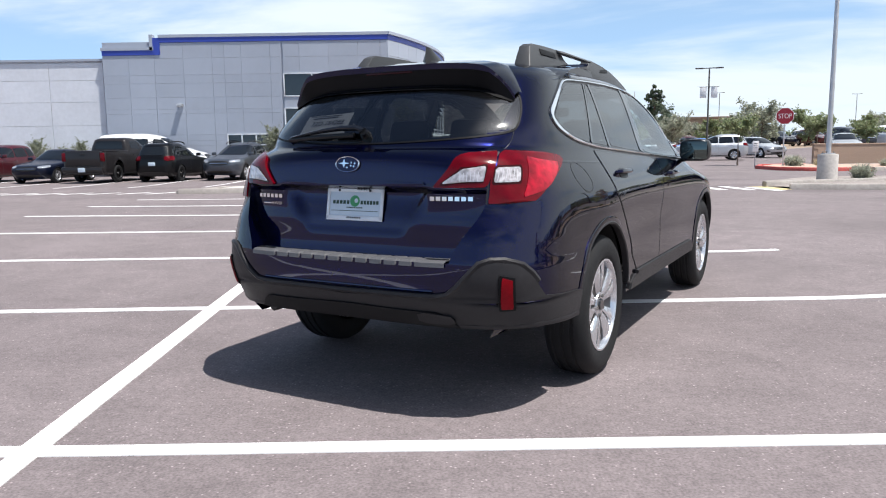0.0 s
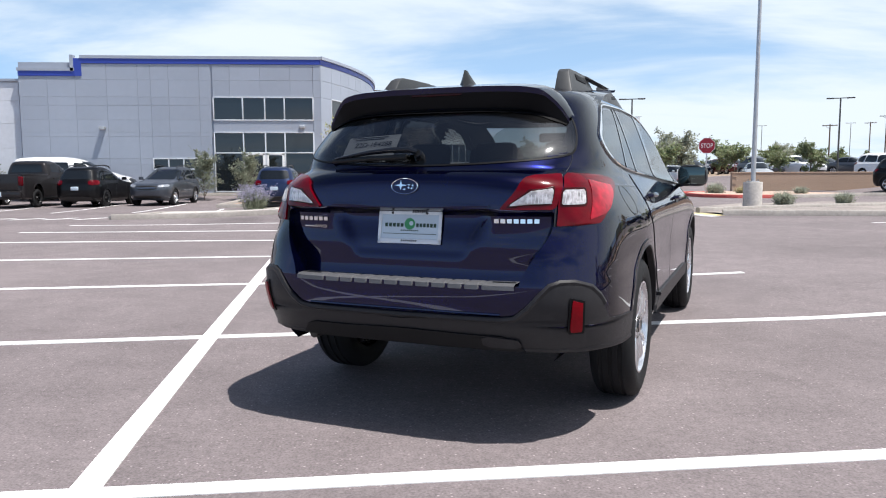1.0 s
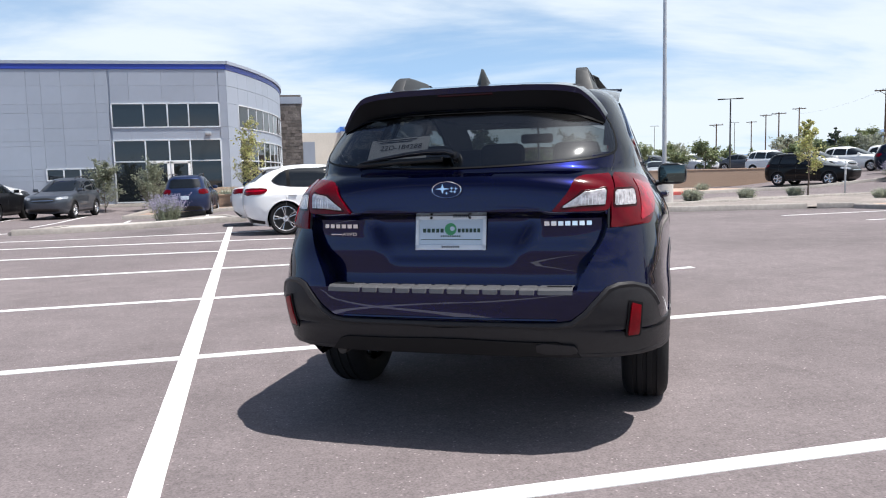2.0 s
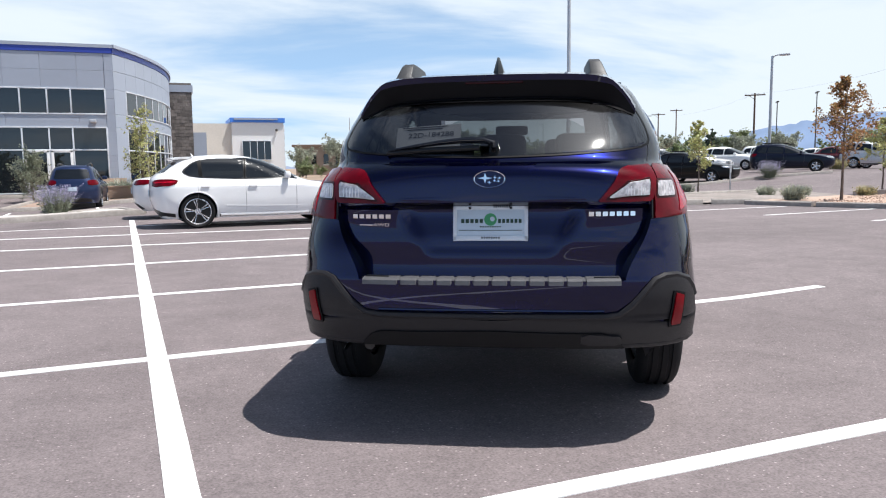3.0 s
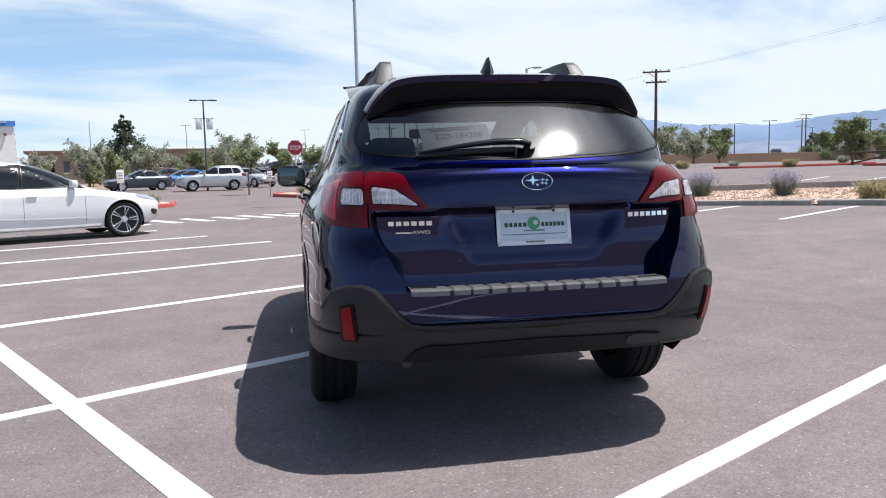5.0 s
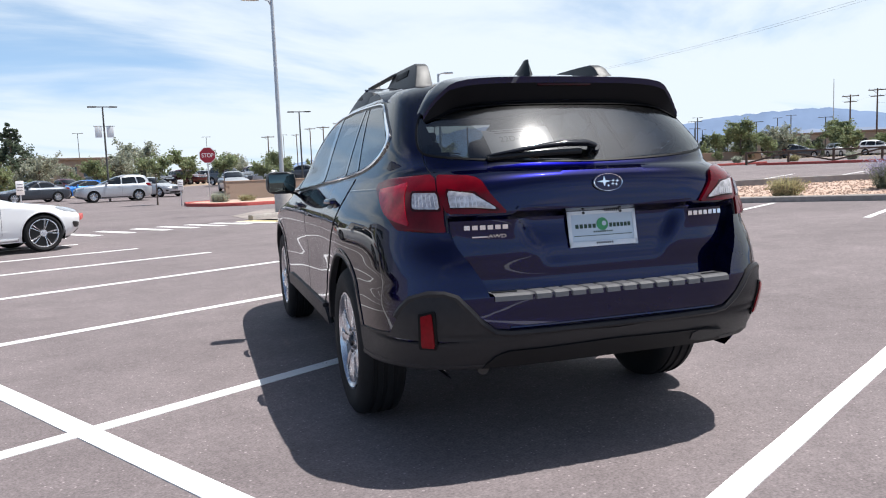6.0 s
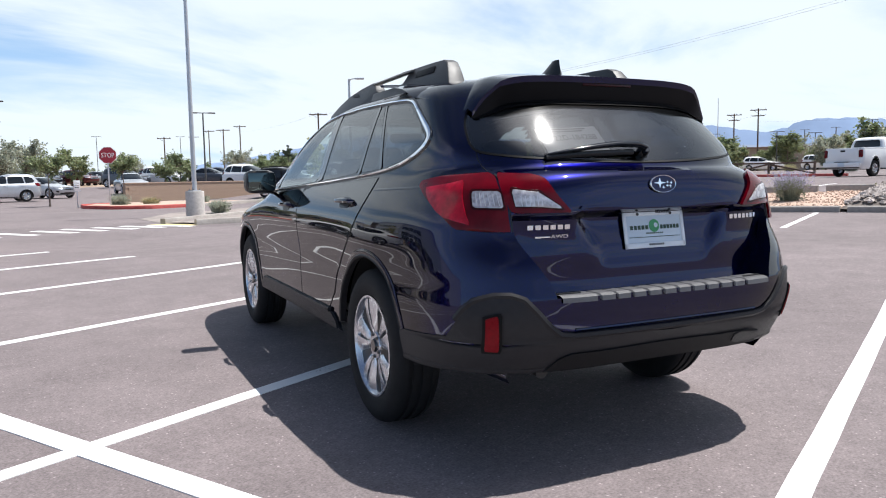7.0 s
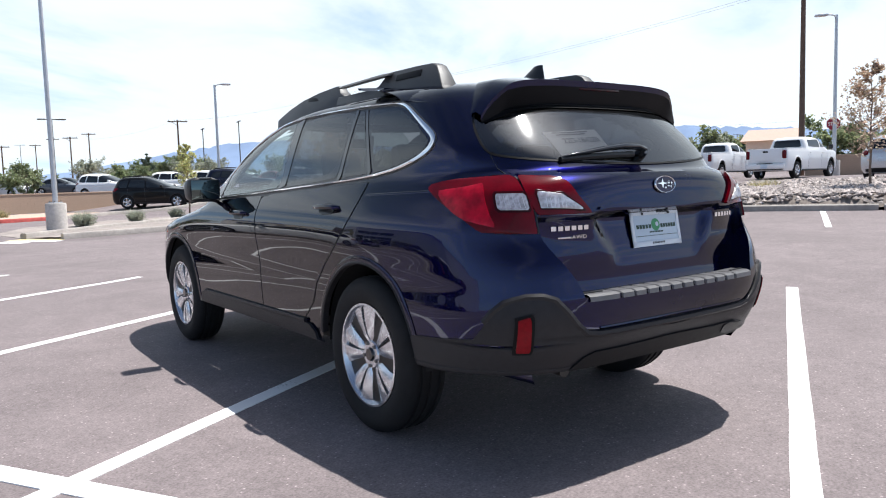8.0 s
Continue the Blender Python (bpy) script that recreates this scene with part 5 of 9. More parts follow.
def bed(outline, material, name, label, lift=0.06, step=0.6, mound=0.05):
    """A filled patch of ground cover inside an outline."""
    bm = bmesh.new()
    xs = [p[0] for p in outline]; ys = [p[1] for p in outline]
    vs = [bm.verts.new((x, y, 0)) for x, y in outline]
    f = bm.faces.new(vs)
    bmesh.ops.triangulate(bm, faces=[f])
    for _ in range(5):
        long_edges = [e for e in bm.edges if e.calc_length() > step * 1.4]
        if not long_edges:
            break
        bmesh.ops.subdivide_edges(bm, edges=long_edges, cuts=1)
        bmesh.ops.triangulate(bm, faces=bm.faces)
    for v in bm.verts:
        edge = v.is_boundary
        v.co.z = ground_z(v.co.x, v.co.y) + lift + (0 if edge else mound + 0.05 * noise.noise(v.co * 0.9))
    bmesh.ops.recalc_face_normals(bm, faces=bm.faces)
    return solo(name, bm, material, label, "ground cover", kind="structure")


# planted strip to the east, its kerb laid in lengths with drain gaps
KX = 13.45
for y0, y1 in ((-3.3, -0.75), (-0.65, 1.95), (2.05, 5.08), (5.22, 9.03), (9.17, 12.08), (12.22, 15.12), (15.26, 17.6)):
    kerb([(KX, y0), (KX, y1)], h=0.125, group="kerb lengths along the planting")
kerb([(18.6, -3.3), (18.6, 6.4)], h=0.22, label="dark back kerb of a planted strip")
kerb([(18.6, 6.6), (18.7, 14.0), (19.6, 19.5)], h=0.22, label="dark back kerb of a planted strip")
rubble = bed([(KX, -3.3), (18.6, -3.3), (18.6, 5.3), (KX, 5.3)], M_RUBBLEBED, "rubble_bed", "bed of loose grey-brown rubble", mound=0.24)
gravel = bed([(KX, 5.3), (18.6, 5.3), (18.7, 14.0), (19.6, 19.5), (17.2, 20.6), (13.9, 18.2), (KX, 17.6)], M_GRAVEL, "gravel_bed", "bed of pale pinkish gravel", 0.03, mound=0.03)
# island with the lamp post
kerb([(8.25, 19.35), (10.3, 18.85), (12.5, 18.3)], label="pale concrete kerb of the lamp island")
kerb([(12.75, 18.2), (13.6, 17.6)], label="pale concrete kerb of the lamp island")
kerb([(8.1, 20.6), (11.2, 21.8), (17.0, 23.4), (21.0, 24.3)], label="pale concrete kerb of the lamp island")
bed([(8.35, 19.4), (12.6, 18.35), (13.9, 18.2), (19.6, 19.5), (20.8, 24.2), (17.0, 23.3), (11.2, 21.7), (8.2, 20.5)], M_DUST, "island_top", "dusty paved island between two kerbs", 0.05)
bed([(8.2, 20.7), (11.2, 21.9), (17.0, 23.5), (21.0, 24.4), (21.5, 27.0), (12.0, 26.3), (9.2, 23.6)], M_DUST, "planter_top", "dusty ground round a lamp footing", 0.01, mound=0.02)
marking(8.2, 19.25, 7.9, 20.65, 0.55, 0.006, "yellow painted kerb ramp at an island", "", M_YELLOW)
# low kerb island west, in front of the building
kerb([(-8.0, 21.1), (-5.4, 21.65), (-2.4, 22.35)], label="low pale concrete kerb of a narrow island")
kerb([(-8.0, 21.1), (-7.9, 24.9), (-3.2, 25.6), (-2.4, 22.5)], label="low pale concrete kerb of a narrow island", h=0.10)
bed([(-7.9, 21.2), (-2.5, 22.4), (-3.2, 25.5), (-7.8, 24.8)], M_CONCRETE, "island_top", "pale concrete top of a narrow island", 0.06)
# island with the stop sign, kerb painted red
kerb([(16.6, 37.5), (14.2, 36.8), (13.2, 34.6), (13.3, 32.4), (14.3, 31.2), (16.4, 31.05)], material=M_REDPAINT, label="red painted fire-lane kerb")
kerb([(16.5, 31.07), (18.1, 31.53), (21.0, 33.0), (26.5, 32.5), (31.0, 31.0)], label="pale concrete kerb beside a driveway")
bed([(16.6, 37.4), (14.3, 36.7), (13.3, 34.5), (13.4, 32.5), (14.4, 31.3), (16.2, 31.1), (21.0, 33.1), (19.5, 37.5)], M_GRAVEL, "gravel_bed", "pinkish gravel round a sign post", 0.08)
kerb([(3.2, 29.4), (4.6, 28.4), (6.4, 28.9), (7.2, 31.0)], material=M_REDPAINT, label="red painted fire-lane kerb")
bed([(3.2, 29.5), (4.6, 28.5), (6.4, 29.0), (7.1, 31.0), (6.0, 36.0), (1.0, 36.0)], M_GRAVEL, "gravel_bed", "pinkish gravel behind a red kerb", 0.08)
# red kerbs of the upper lot
kerb([(41.2, 29.0), (42.0, 27.5), (48.0, 22.0)], material=M_REDPAINT, label="red painted fire-lane kerb of the upper lot")
kerb([(44.0, 21.0), (42.5, 14.0), (41.5, 9.5)], material=M_REDPAINT, label="red painted fire-lane kerb of the upper lot")
# planting in front of the grey building
kerb([(-22.0, 40.9), (-7.6, 40.6), (-7.4, 31.0), (-3.0, 31.6), (-1.0, 33.5)], label="pale concrete kerb of the building's planting")
bed([(-7.3, 31.1), (-3.0, 31.7), (-1.1, 33.5), (-0.5, 41.5), (-7.5, 41.6)], M_GRAVEL, "gravel_bed", "tan gravel bed along the building", 0.05, 1.5)


def loose_stones(name, x0, x1, y0, y1, count, size, under, material, label, seed):
    """Many small broken stones lying on a bed, in one mesh."""
    rnd = random.Random(seed)
    top = np.array([tuple(v.co) for v in under.data.vertices])
    base = [Vector((0, 0, 1)), Vector((0, 0, -1)), Vector((1, 0, 0)), Vector((-1, 0, 0)), Vector((0, 1, 0)), Vector((0, -1, 0))]
    tris = ((0, 2, 4), (0, 4, 3), (0, 3, 5), (0, 5, 2), (1, 4, 2), (1, 3, 4), (1, 5, 3), (1, 2, 5))
    vs, fs = [], []
    for _ in range(count):
        x, y = rnd.uniform(x0, x1), rnd.uniform(y0, y1)
        s = size * rnd.uniform(0.45, 1.25) * 0.5
        d2 = (top[:, 0] - x) ** 2 + (top[:, 1] - y) ** 2 + 1e-4
        near = np.argsort(d2)[:4]
        o = Vector((x, y, float(np.average(top[near, 2], weights=1 / d2[near])) + s * 0.30))
        rot = Matrix.Rotation(rnd.uniform(0, 6.28), 3, "Z") @ Matrix.Rotation(rnd.uniform(-0.5, 0.5), 3, "X")
        k = len(vs)
        for b in base:
            p = rot @ Vector((b.x * rnd.uniform(0.7, 1.35), b.y * rnd.uniform(0.6, 1.1), b.z * rnd.uniform(0.45, 0.8)))
            vs.append(o + p * s)
        fs += [(a + k, b + k, c + k) for a, b, c in tris]
    me = bpy.data.meshes.new(name)
    me.from_pydata(vs, [], fs)
    me.materials.append(material)
    ob = new(name, me)
    return tagged(ob, label, "stones", kind="stuff")


loose_stones("rubble_stones", 13.6, 18.5, -3.2, 5.2, 8200, 0.16, rubble, M_RUBBLE, "loose grey-brown broken rubble stones", 3)
loose_stones("gravel_stones", 13.6, 18.4, 5.4, 17.0, 5200, 0.055, gravel, M_GRAVEL, "loose pale pinkish gravel stones", 4)

# ---- buildings ----
def wall_panels(parent, x0, x1, zcuts, y, cols, material, holes=(), depth=0.05):
    """Cladding panels with open joints on a wall that faces -y; holes are (x0, x1, z0, z1)."""
    xs = list(np.linspace(x0, x1, cols + 1))
    cuts_x = sorted(set(xs + [h for q in holes for h in q[:2] if x0 < h < x1]))
    cuts_z = sorted(set(list(zcuts) + [h for q in holes for h in q[2:] if zcuts[0] < h < zcuts[-1]]))
    for a, b in zip(cuts_x, cuts_x[1:]):
        for c, d in zip(cuts_z, cuts_z[1:]):
            mx, mz = (a + b) / 2, (c + d) / 2
            if b - a < 0.06 or d - c < 0.06 or any(q[0] < mx < q[1] and q[2] < mz < q[3] for q in holes):
                continue
            part("panel", B(b - a - 0.008, depth, d - c - 0.008, Matrix.Translation((mx, y, mz)), 0.004), material, parent, smooth=False)


def window_unit(parent, pts, z0, z1, name="window", rails=(), bar=0.07):
    """A glazed strip between plan points (one pane each), with aluminium bars."""
    w = new(name)
    w.parent = parent
    for (xa, ya), (xb, yb) in zip(pts, pts[1:]):
        L = math.hypot(xb - xa, yb - ya)
        a = math.degrees(math.atan2(yb - ya, xb - xa))
        part("pane", B(L, 0.02, z1 - z0, pose((xa + xb) / 2, (ya + yb) / 2, (z0 + z1) / 2, 0, 0, a)), M_DARKGLASS, w, smooth=False)
        for z in (z0, z1, *rails):
            part("window_rail", B(L + 0.02, 0.13, bar, pose((xa + xb) / 2, (ya + yb) / 2, z, 0, 0, a), 0.008), M_ALU, w)
    for x, y in pts:
        part("mullion", B(bar, 0.12, z1 - z0, Matrix.Translation((x, y, (z0 + z1) / 2)), 0.008), M_ALU, w)
    return w


def main_building():
    YF = 42.0
    b = thing("dealership_building", Matrix(), "pale grey panel-clad showroom with a blue roof band and dark glass", "building")
    holes = [(-9.95, -4.58, 3.98, 5.20), (-10.0, -4.6, 0.0, 3.34), (-13.2, -10.05, 1.33, 1.93)]
    # solid core behind the cladding
    core = bmesh.new()
    for x0, x1, z0, z1 in ((-20.0, -13.2, 0, 7.0), (-13.2, -10.0, 0, 1.33), (-13.2, -10.0, 1.93, 7.0), (-10.0, -4.6, 3.34, 3.98), (-10.0, -4.6, 5.2, 7.0), (-4.6, -4.2, 0, 7.0)):
        box(core, x1 - x0, 0.3, z1 - z0, Matrix.Translation(((x0 + x1) / 2, YF + 0.18, (z0 + z1) / 2)))
    part("wall", core, M_PANEL, b, smooth=False)
    # near-black sheet added behind the glazing to keep the unseen rooms dark
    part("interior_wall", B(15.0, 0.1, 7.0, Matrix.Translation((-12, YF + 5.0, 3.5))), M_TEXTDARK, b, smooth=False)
    wall_panels(b, -20.0, -17.1, [0, 1.6, 3.1, 4.75, 6.1, 6.28], YF, 2, M_PANEL, holes)
    wall_panels(b, -17.1, -4.2, [0, 1.6, 3.1, 4.75, 6.1, 6.94], YF, 8, M_PANEL, holes)
    # curved flank
    A, E = Vector((-4.2, 42.0)), Vector((-1.72, 57.2))
    mid = (A + E) / 2 + Vector((0.95, -0.15))
    arc = [A * (1 - t) ** 2 + (mid * 2 - (A + E) / 2) * 2 * t * (1 - t) + E * t ** 2 for t in np.linspace(0, 1, 13)]
    for p, q in zip(arc, arc[1:]):
        L = (q - p).length; a = math.degrees(math.atan2(q.y - p.y, q.x - p.x)); m = (p + q) / 2
        for z0, z1 in ((0.0, 0.5), (3.34, 3.98), (5.2, 6.1), (6.1, 6.94)):
            part("panel", B(L - 0.012, 0.06, z1 - z0 - 0.016, pose(m.x, m.y, (z0 + z1) / 2, 0, 0, a), 0.004), M_PANEL, b, smooth=False)
        part("roof_band", B(L + 0.03, 0.10, 0.26, pose(m.x, m.y, 7.08, 0, 0, a)), M_BLUEBAND, b, smooth=False)
        part("coping", B(L + 0.06, 0.30, 0.16, pose(m.x, m.y, 7.30, 0, 0, a)), M_PANEL, b, smooth=False)
    window_unit(b, [(p.x, p.y) for p in arc[1:]], 3.98, 5.2)
    turn = math.degrees(math.atan2(arc[1].y - arc[0].y, arc[1].x - arc[0].x))
    for z0, z1 in ((3.98, 5.2), (0.5, 3.34)):
        part("panel", B((arc[1] - arc[0]).length, 0.06, z1 - z0 - 0.008, pose((arc[0].x + arc[1].x) / 2, (arc[0].y + arc[1].y) / 2, (z0 + z1) / 2, 0, 0, turn), 0.004), M_PANEL, b, smooth=False)
    window_unit(b, [(p.x, p.y) for p in arc[1:]], 0.5, 3.34, rails=(2.2,))
    part("roof", prism(bmesh.new(), [(-20, 42.3)] + [(p.x - 0.1, p.y) for p in arc] + [(-20, 57.0)], 0.15, Matrix.Translation((0, 0, 6.6))), M_CONCRETE, b, smooth=False)
    # blue band and coping with the step in the roofline
    for x0, x1, z in ((-20.0, -17.15, 6.42), (-16.75, -4.2, 7.08)):
        part("roof_band", B(x1 - x0, 0.10, 0.26, Matrix.Translation(((x0 + x1) / 2, YF - 0.01, z))), M_BLUEBAND, b, smooth=False)
        part("coping", B(x1 - x0 + 0.1, 0.34, 0.16, Matrix.Translation(((x0 + x1) / 2, YF + 0.08, z + 0.21))), M_PANEL, b, smooth=False)
    part("roof_band", B(0.42, 0.104, 0.92, Matrix.Translation((-16.95, YF - 0.012, 6.75))), M_BLUEBAND, b, smooth=False)
    part("coping", B(0.18, 0.34, 0.85, Matrix.Translation((-17.22, YF + 0.08, 6.96))), M_PANEL, b, smooth=False)
    cols = [-9.93, -8.38, -7.2, -6.15, -4.6]
    window_unit(b, [(x, YF) for x in cols], 3.98, 5.2)
    window_unit(b, [(x, YF) for x in cols], 0.12, 3.32, rails=(2.22,))
    window_unit(b, [(x, YF) for x in (-13.2, -12.4, -11.6, -10.8, -10.05)], 1.35, 1.92)
    for x0, x1 in ((-8.3, -7.24), (-7.16, -6.2)):
        d = new("door"); d.parent = b
        for x in (x0, x1):
            part("door_stile", B(0.12, 0.10, 2.1, Matrix.Translation((x + (0.06 if x == x0 else -0.06), YF - 0.05, 1.15)), 0.01), M_TRIMWHITE, d)
        for z in (0.2, 2.16):
            part("door_rail", B(x1 - x0, 0.10, 0.14, Matrix.Translation(((x0 + x1) / 2, YF - 0.05, z)), 0.01), M_TRIMWHITE, d)
    part("plinth", B(2.2, 0.2, 0.8, Matrix.Translation((-4.9, YF - 0.5, 0.4)), 0.01), M_TANBLOCK, b)
    # wall lamps
    for x, z in ((-15.75, 3.55), (-5.2, 3.62)):
        w = part("wall_lamp", B(0.30, 0.34, 0.16, Matrix.Translation((x, YF - 0.19, z)), 0.03), M_GALV, b)
        part("lamp_glass", B(0.22, 0.22, 0.04, Matrix.Translation((x, YF - 0.20, z - 0.09)), 0.01), M_LAMPCLEAR, w)
    # white wing with a lower roof
    wing = thing("service_wing", Matrix(), "white stucco wing with a flat roof", "building")
    part("wall", B(28.0, 0.3, 6.1, Matrix.Translation((-34.05, YF + 0.5, 3.05))), M_WHITEWALL, wing, smooth=False)
    for k in range(9):
        for z0, z1 in ((0, 1.2), (1.2, 2.5), (2.5, 3.8), (3.8, 5.0), (5.0, 5.96)):
            part("panel", B(3.08, 0.05, z1 - z0 - 0.014, Matrix.Translation((-21.7 - 3.1 * k, YF + 0.30, (z0 + z1) / 2)), 0.003), M_WHITEWALL, wing, smooth=False)
    part("coping", B(28.0, 0.5, 0.12, Matrix.Translation((-34.05, YF + 0.45, 6.10))), M_PANEL, wing, smooth=False)
    part("roof", B(28.0, 14.0, 0.12, Matrix.Translation((-34.05, YF + 7.5, 5.9))), M_CONCRETE, wing, smooth=False)
    # dark stone tower
    tower = thing("stone_tower", Matrix(), "dark stone-clad entrance tower with a pale cap", "building")
    part("wall", B(1.55, 3.0, 7.4, Matrix.Translation((-0.85, 60.2, 3.7))), M_STONEDARK, tower, smooth=False)
    rnd = random.Random(5)
    z = 1.9
    while z < 6.7:
        h = 0.24
        x = -1.62
        while x < -0.1:
            w = min(rnd.uniform(0.25, 0.5), -0.08 - x)
            part("stone", B(w - 0.01, 0.06, h - 0.012, Matrix.Translation((x + w / 2, 58.68 - rnd.uniform(0, 0.02), z + h / 2)), 0.006), M_STONEDARK, tower, smooth=False)
            x += w
        z += h
    part("cap", B(1.75, 3.2, 0.5, Matrix.Translation((-0.85, 60.2, 7.0))), M_PANEL, tower, smooth=False)
    part("base_panel", B(1.6, 0.1, 1.9, Matrix.Translation((-0.85, 58.68, 0.95))), M_PANEL, tower, smooth=False)
    part("canopy", B(0.9, 3.0, 2.6, Matrix.Translation((0.4, 60.6, 2.6))), M_PANEL, tower, smooth=False)


main_building()


def second_dealership():
    b = thing("white_dealership", Matrix(), "white showroom with a bright blue roof band and glass corner", "building")
    part("wall", B(6.2, 8.0, 6.9, Matrix.Translation((8.4, 99.2, 3.45))), M_TRIMWHITE, b, smooth=False)
    part("roof_band", B(6.5, 8.2, 0.55, Matrix.Translation((8.4, 99.1, 7.1))), M_SKYBLUE, b, smooth=False)
    part("coping", B(5.2, 0.3, 0.18, Matrix.Translation((8.2, 94.96, 7.22))), M_PANEL, b, smooth=False)
    part("wing", B(9.0, 8.0, 6.7, Matrix.Translation((1.0, 99.6, 3.35))), M_CREAM, b, smooth=False)
    window_unit(b, [(x, 95.1) for x in (6.5, 7.4, 8.25, 9.1, 9.9)], 2.3, 4.6, rails=())
    for k in range(6):
        part("glass_block", B(0.12, 0.9, 0.8, Matrix.Translation((11.55, 95.7, 1.6 + 0.9 * k)), 0.02), M_ALU, b)
    part("wall_lamp", B(0.25, 0.3, 0.3, Matrix.Translation((10.6, 95.0, 5.9)), 0.05), M_POLEDARK, b)


second_dealership()


def low_house(name, x, y, sx, sy, h, rz, wall, roof, label, windows=4, rise=0.0):
    b = thing(name, pose(x, y, ground_z(x, y), 0, 0, rz), label, "building")
    part("wall", B(sx, sy, h, Matrix.Translation((0, 0, h / 2))), wall, b, smooth=False)
    if rise:                                              # hipped roof over the eaves
        bm = B(sx + 1.0, sy + 1.0, rise, Matrix.Translation((0, 0, h + rise / 2)))
        for v in bm.verts:
            if v.co.z > h + rise / 2:
                v.co.x *= 0.80; v.co.y *= 0.05
        part("roof", bm, roof, b, smooth=False)
    else:
        part("roof", B(sx + 1.0, sy + 1.0, 0.35, Matrix.Translation((0, 0, h + 0.1)), 0.05), roof, b, smooth=False)
    for k in range(windows):
        xx = -sx / 2 + sx * (k + 0.5) / windows
        w = new("window"); w.parent = b
        part("pane", B(sx / windows * 0.4, 0.08, h * 0.35, Matrix.Translation((xx, -sy / 2 - 0.02, h * 0.55))), M_DARKGLASS, w, smooth=False)
        part("sill", B(sx / windows * 0.46, 0.18, 0.1, Matrix.Translation((xx, -sy / 2 - 0.06, h * 0.36))), M_TRIMWHITE, w, smooth=False)
    return b


low_house("tan_building", 22.5, 120.0, 11.0, 10.0, 4.4, -12, M_TANWALL, M_BROWNROOF, "low tan building with a flat brown roof", 6)
low_house("brick_building", 41.0, 128.0, 13.0, 10.0, 4.2, -12, M_TANWALL, M_BROWNROOF, "low reddish-tan building behind trees", 8)
low_house("far_house", 124.0, 11.0, 9.0, 10.0, 4.6, -88, M_CREAM, M_TANWALL, "pale pinkish building with a shallow roof", 4)
low_house("pink_house", 74.5, 7.4, 4.6, 6.0, 2.75, -88, M_PINKWALL, M_PINKROOF, "pale pink stucco house with a shallow hipped roof", 4, rise=1.15)
low_house("far_shed", 150.0, 46.0, 36.0, 12.0, 4.2, -70, M_TANWALL, M_BROWNROOF, "low brown building on the far side of a road", 5)


def block_wall(x0, y0, x1, y1, h, label, rows=5, length=0.4, cap=True):
    """A wall of blocks laid in courses."""
    L = math.hypot(x1 - x0, y1 - y0)
    z = ground_z((x0 + x1) / 2, (y0 + y1) / 2)
    w = thing("garden_wall", pose(x0, y0, z - 0.02, 0, 0, math.degrees(math.atan2(y1 - y0, x1 - x0))), label, "wall", kind="structure")
    part("core", B(L, 0.18, h, Matrix.Translation((L / 2, 0, h / 2))), M_TANBLOCK, w, smooth=False)
    ch = h / rows
    me = B(length - 0.003, 0.03, ch - 0.003, None, 0.0015)
    proto = bpy.data.meshes.new("block"); me.to_mesh(proto); me.free(); proto.materials.append(M_TANBLOCK)
    n = int(L / length)
    if n * rows <= 330:
        for r in range(rows):
            for k in range(n - (r % 2)):
                o = new("block", proto); o.parent = w
                o.matrix_local = Matrix.Translation((length * (k + 0.5 + 0.5 * (r % 2)), -0.10, ch * (r + 0.5)))
    if cap:
        part("coping", B(L + 0.06, 0.28, 0.08, Matrix.Translation((L / 2, 0, h + 0.03)), 0.015), M_TANBLOCK, w)
    return w


block_wall(17.9, 39.6, 31.0, 40.2, 0.95, "low tan block wall in full sun", 5)
block_wall(58.0, 62.0, 92.0, 40.0, 1.0, "long low reddish-brown block wall", 5, 0.6)


def rail_fence(x0, y0, x1, y1, label):
    L = math.hypot(x1 - x0, y1 - y0)
    f = thing("rail_fence", pose(x0, y0, ground_z(x0, y0), 0, 0, math.degrees(math.atan2(y1 - y0, x1 - x0))), label, "fence", kind="structure")
    n = int(L / 2.6)
    for k in range(n + 1):
        part("post", B(0.13, 0.13, 0.90, Matrix.Translation((2.6 * k, 0, 0.41)), 0.02), M_WOODPOLE, f)
    for k in range(n):
        part("rail", B(2.6, 0.09, 0.10, Matrix.Translation((2.6 * k + 1.3, 0, 0.78)), 0.02), M_WOODPOLE, f)
        part("brace", B(2.6, 0.08, 0.10, pose(2.6 * k + 1.3, 0, 0.42, 0, 13 * (1 if k % 2 else -1), 0), 0.02), M_WOODPOLE, f)
    return f


block_wall(42.4, 4.0, 42.2, -3.0, 1.05, "reddish-brown block wall at the end of the upper lot", 5)
block_wall(-5.2, 34.5, -2.7, 34.7, 0.6, "low brown block wall before the glass front", 3)
rail_fence(46.0, 22.5, 46.8, 10.5, "brown timber rail fence with diagonal braces")

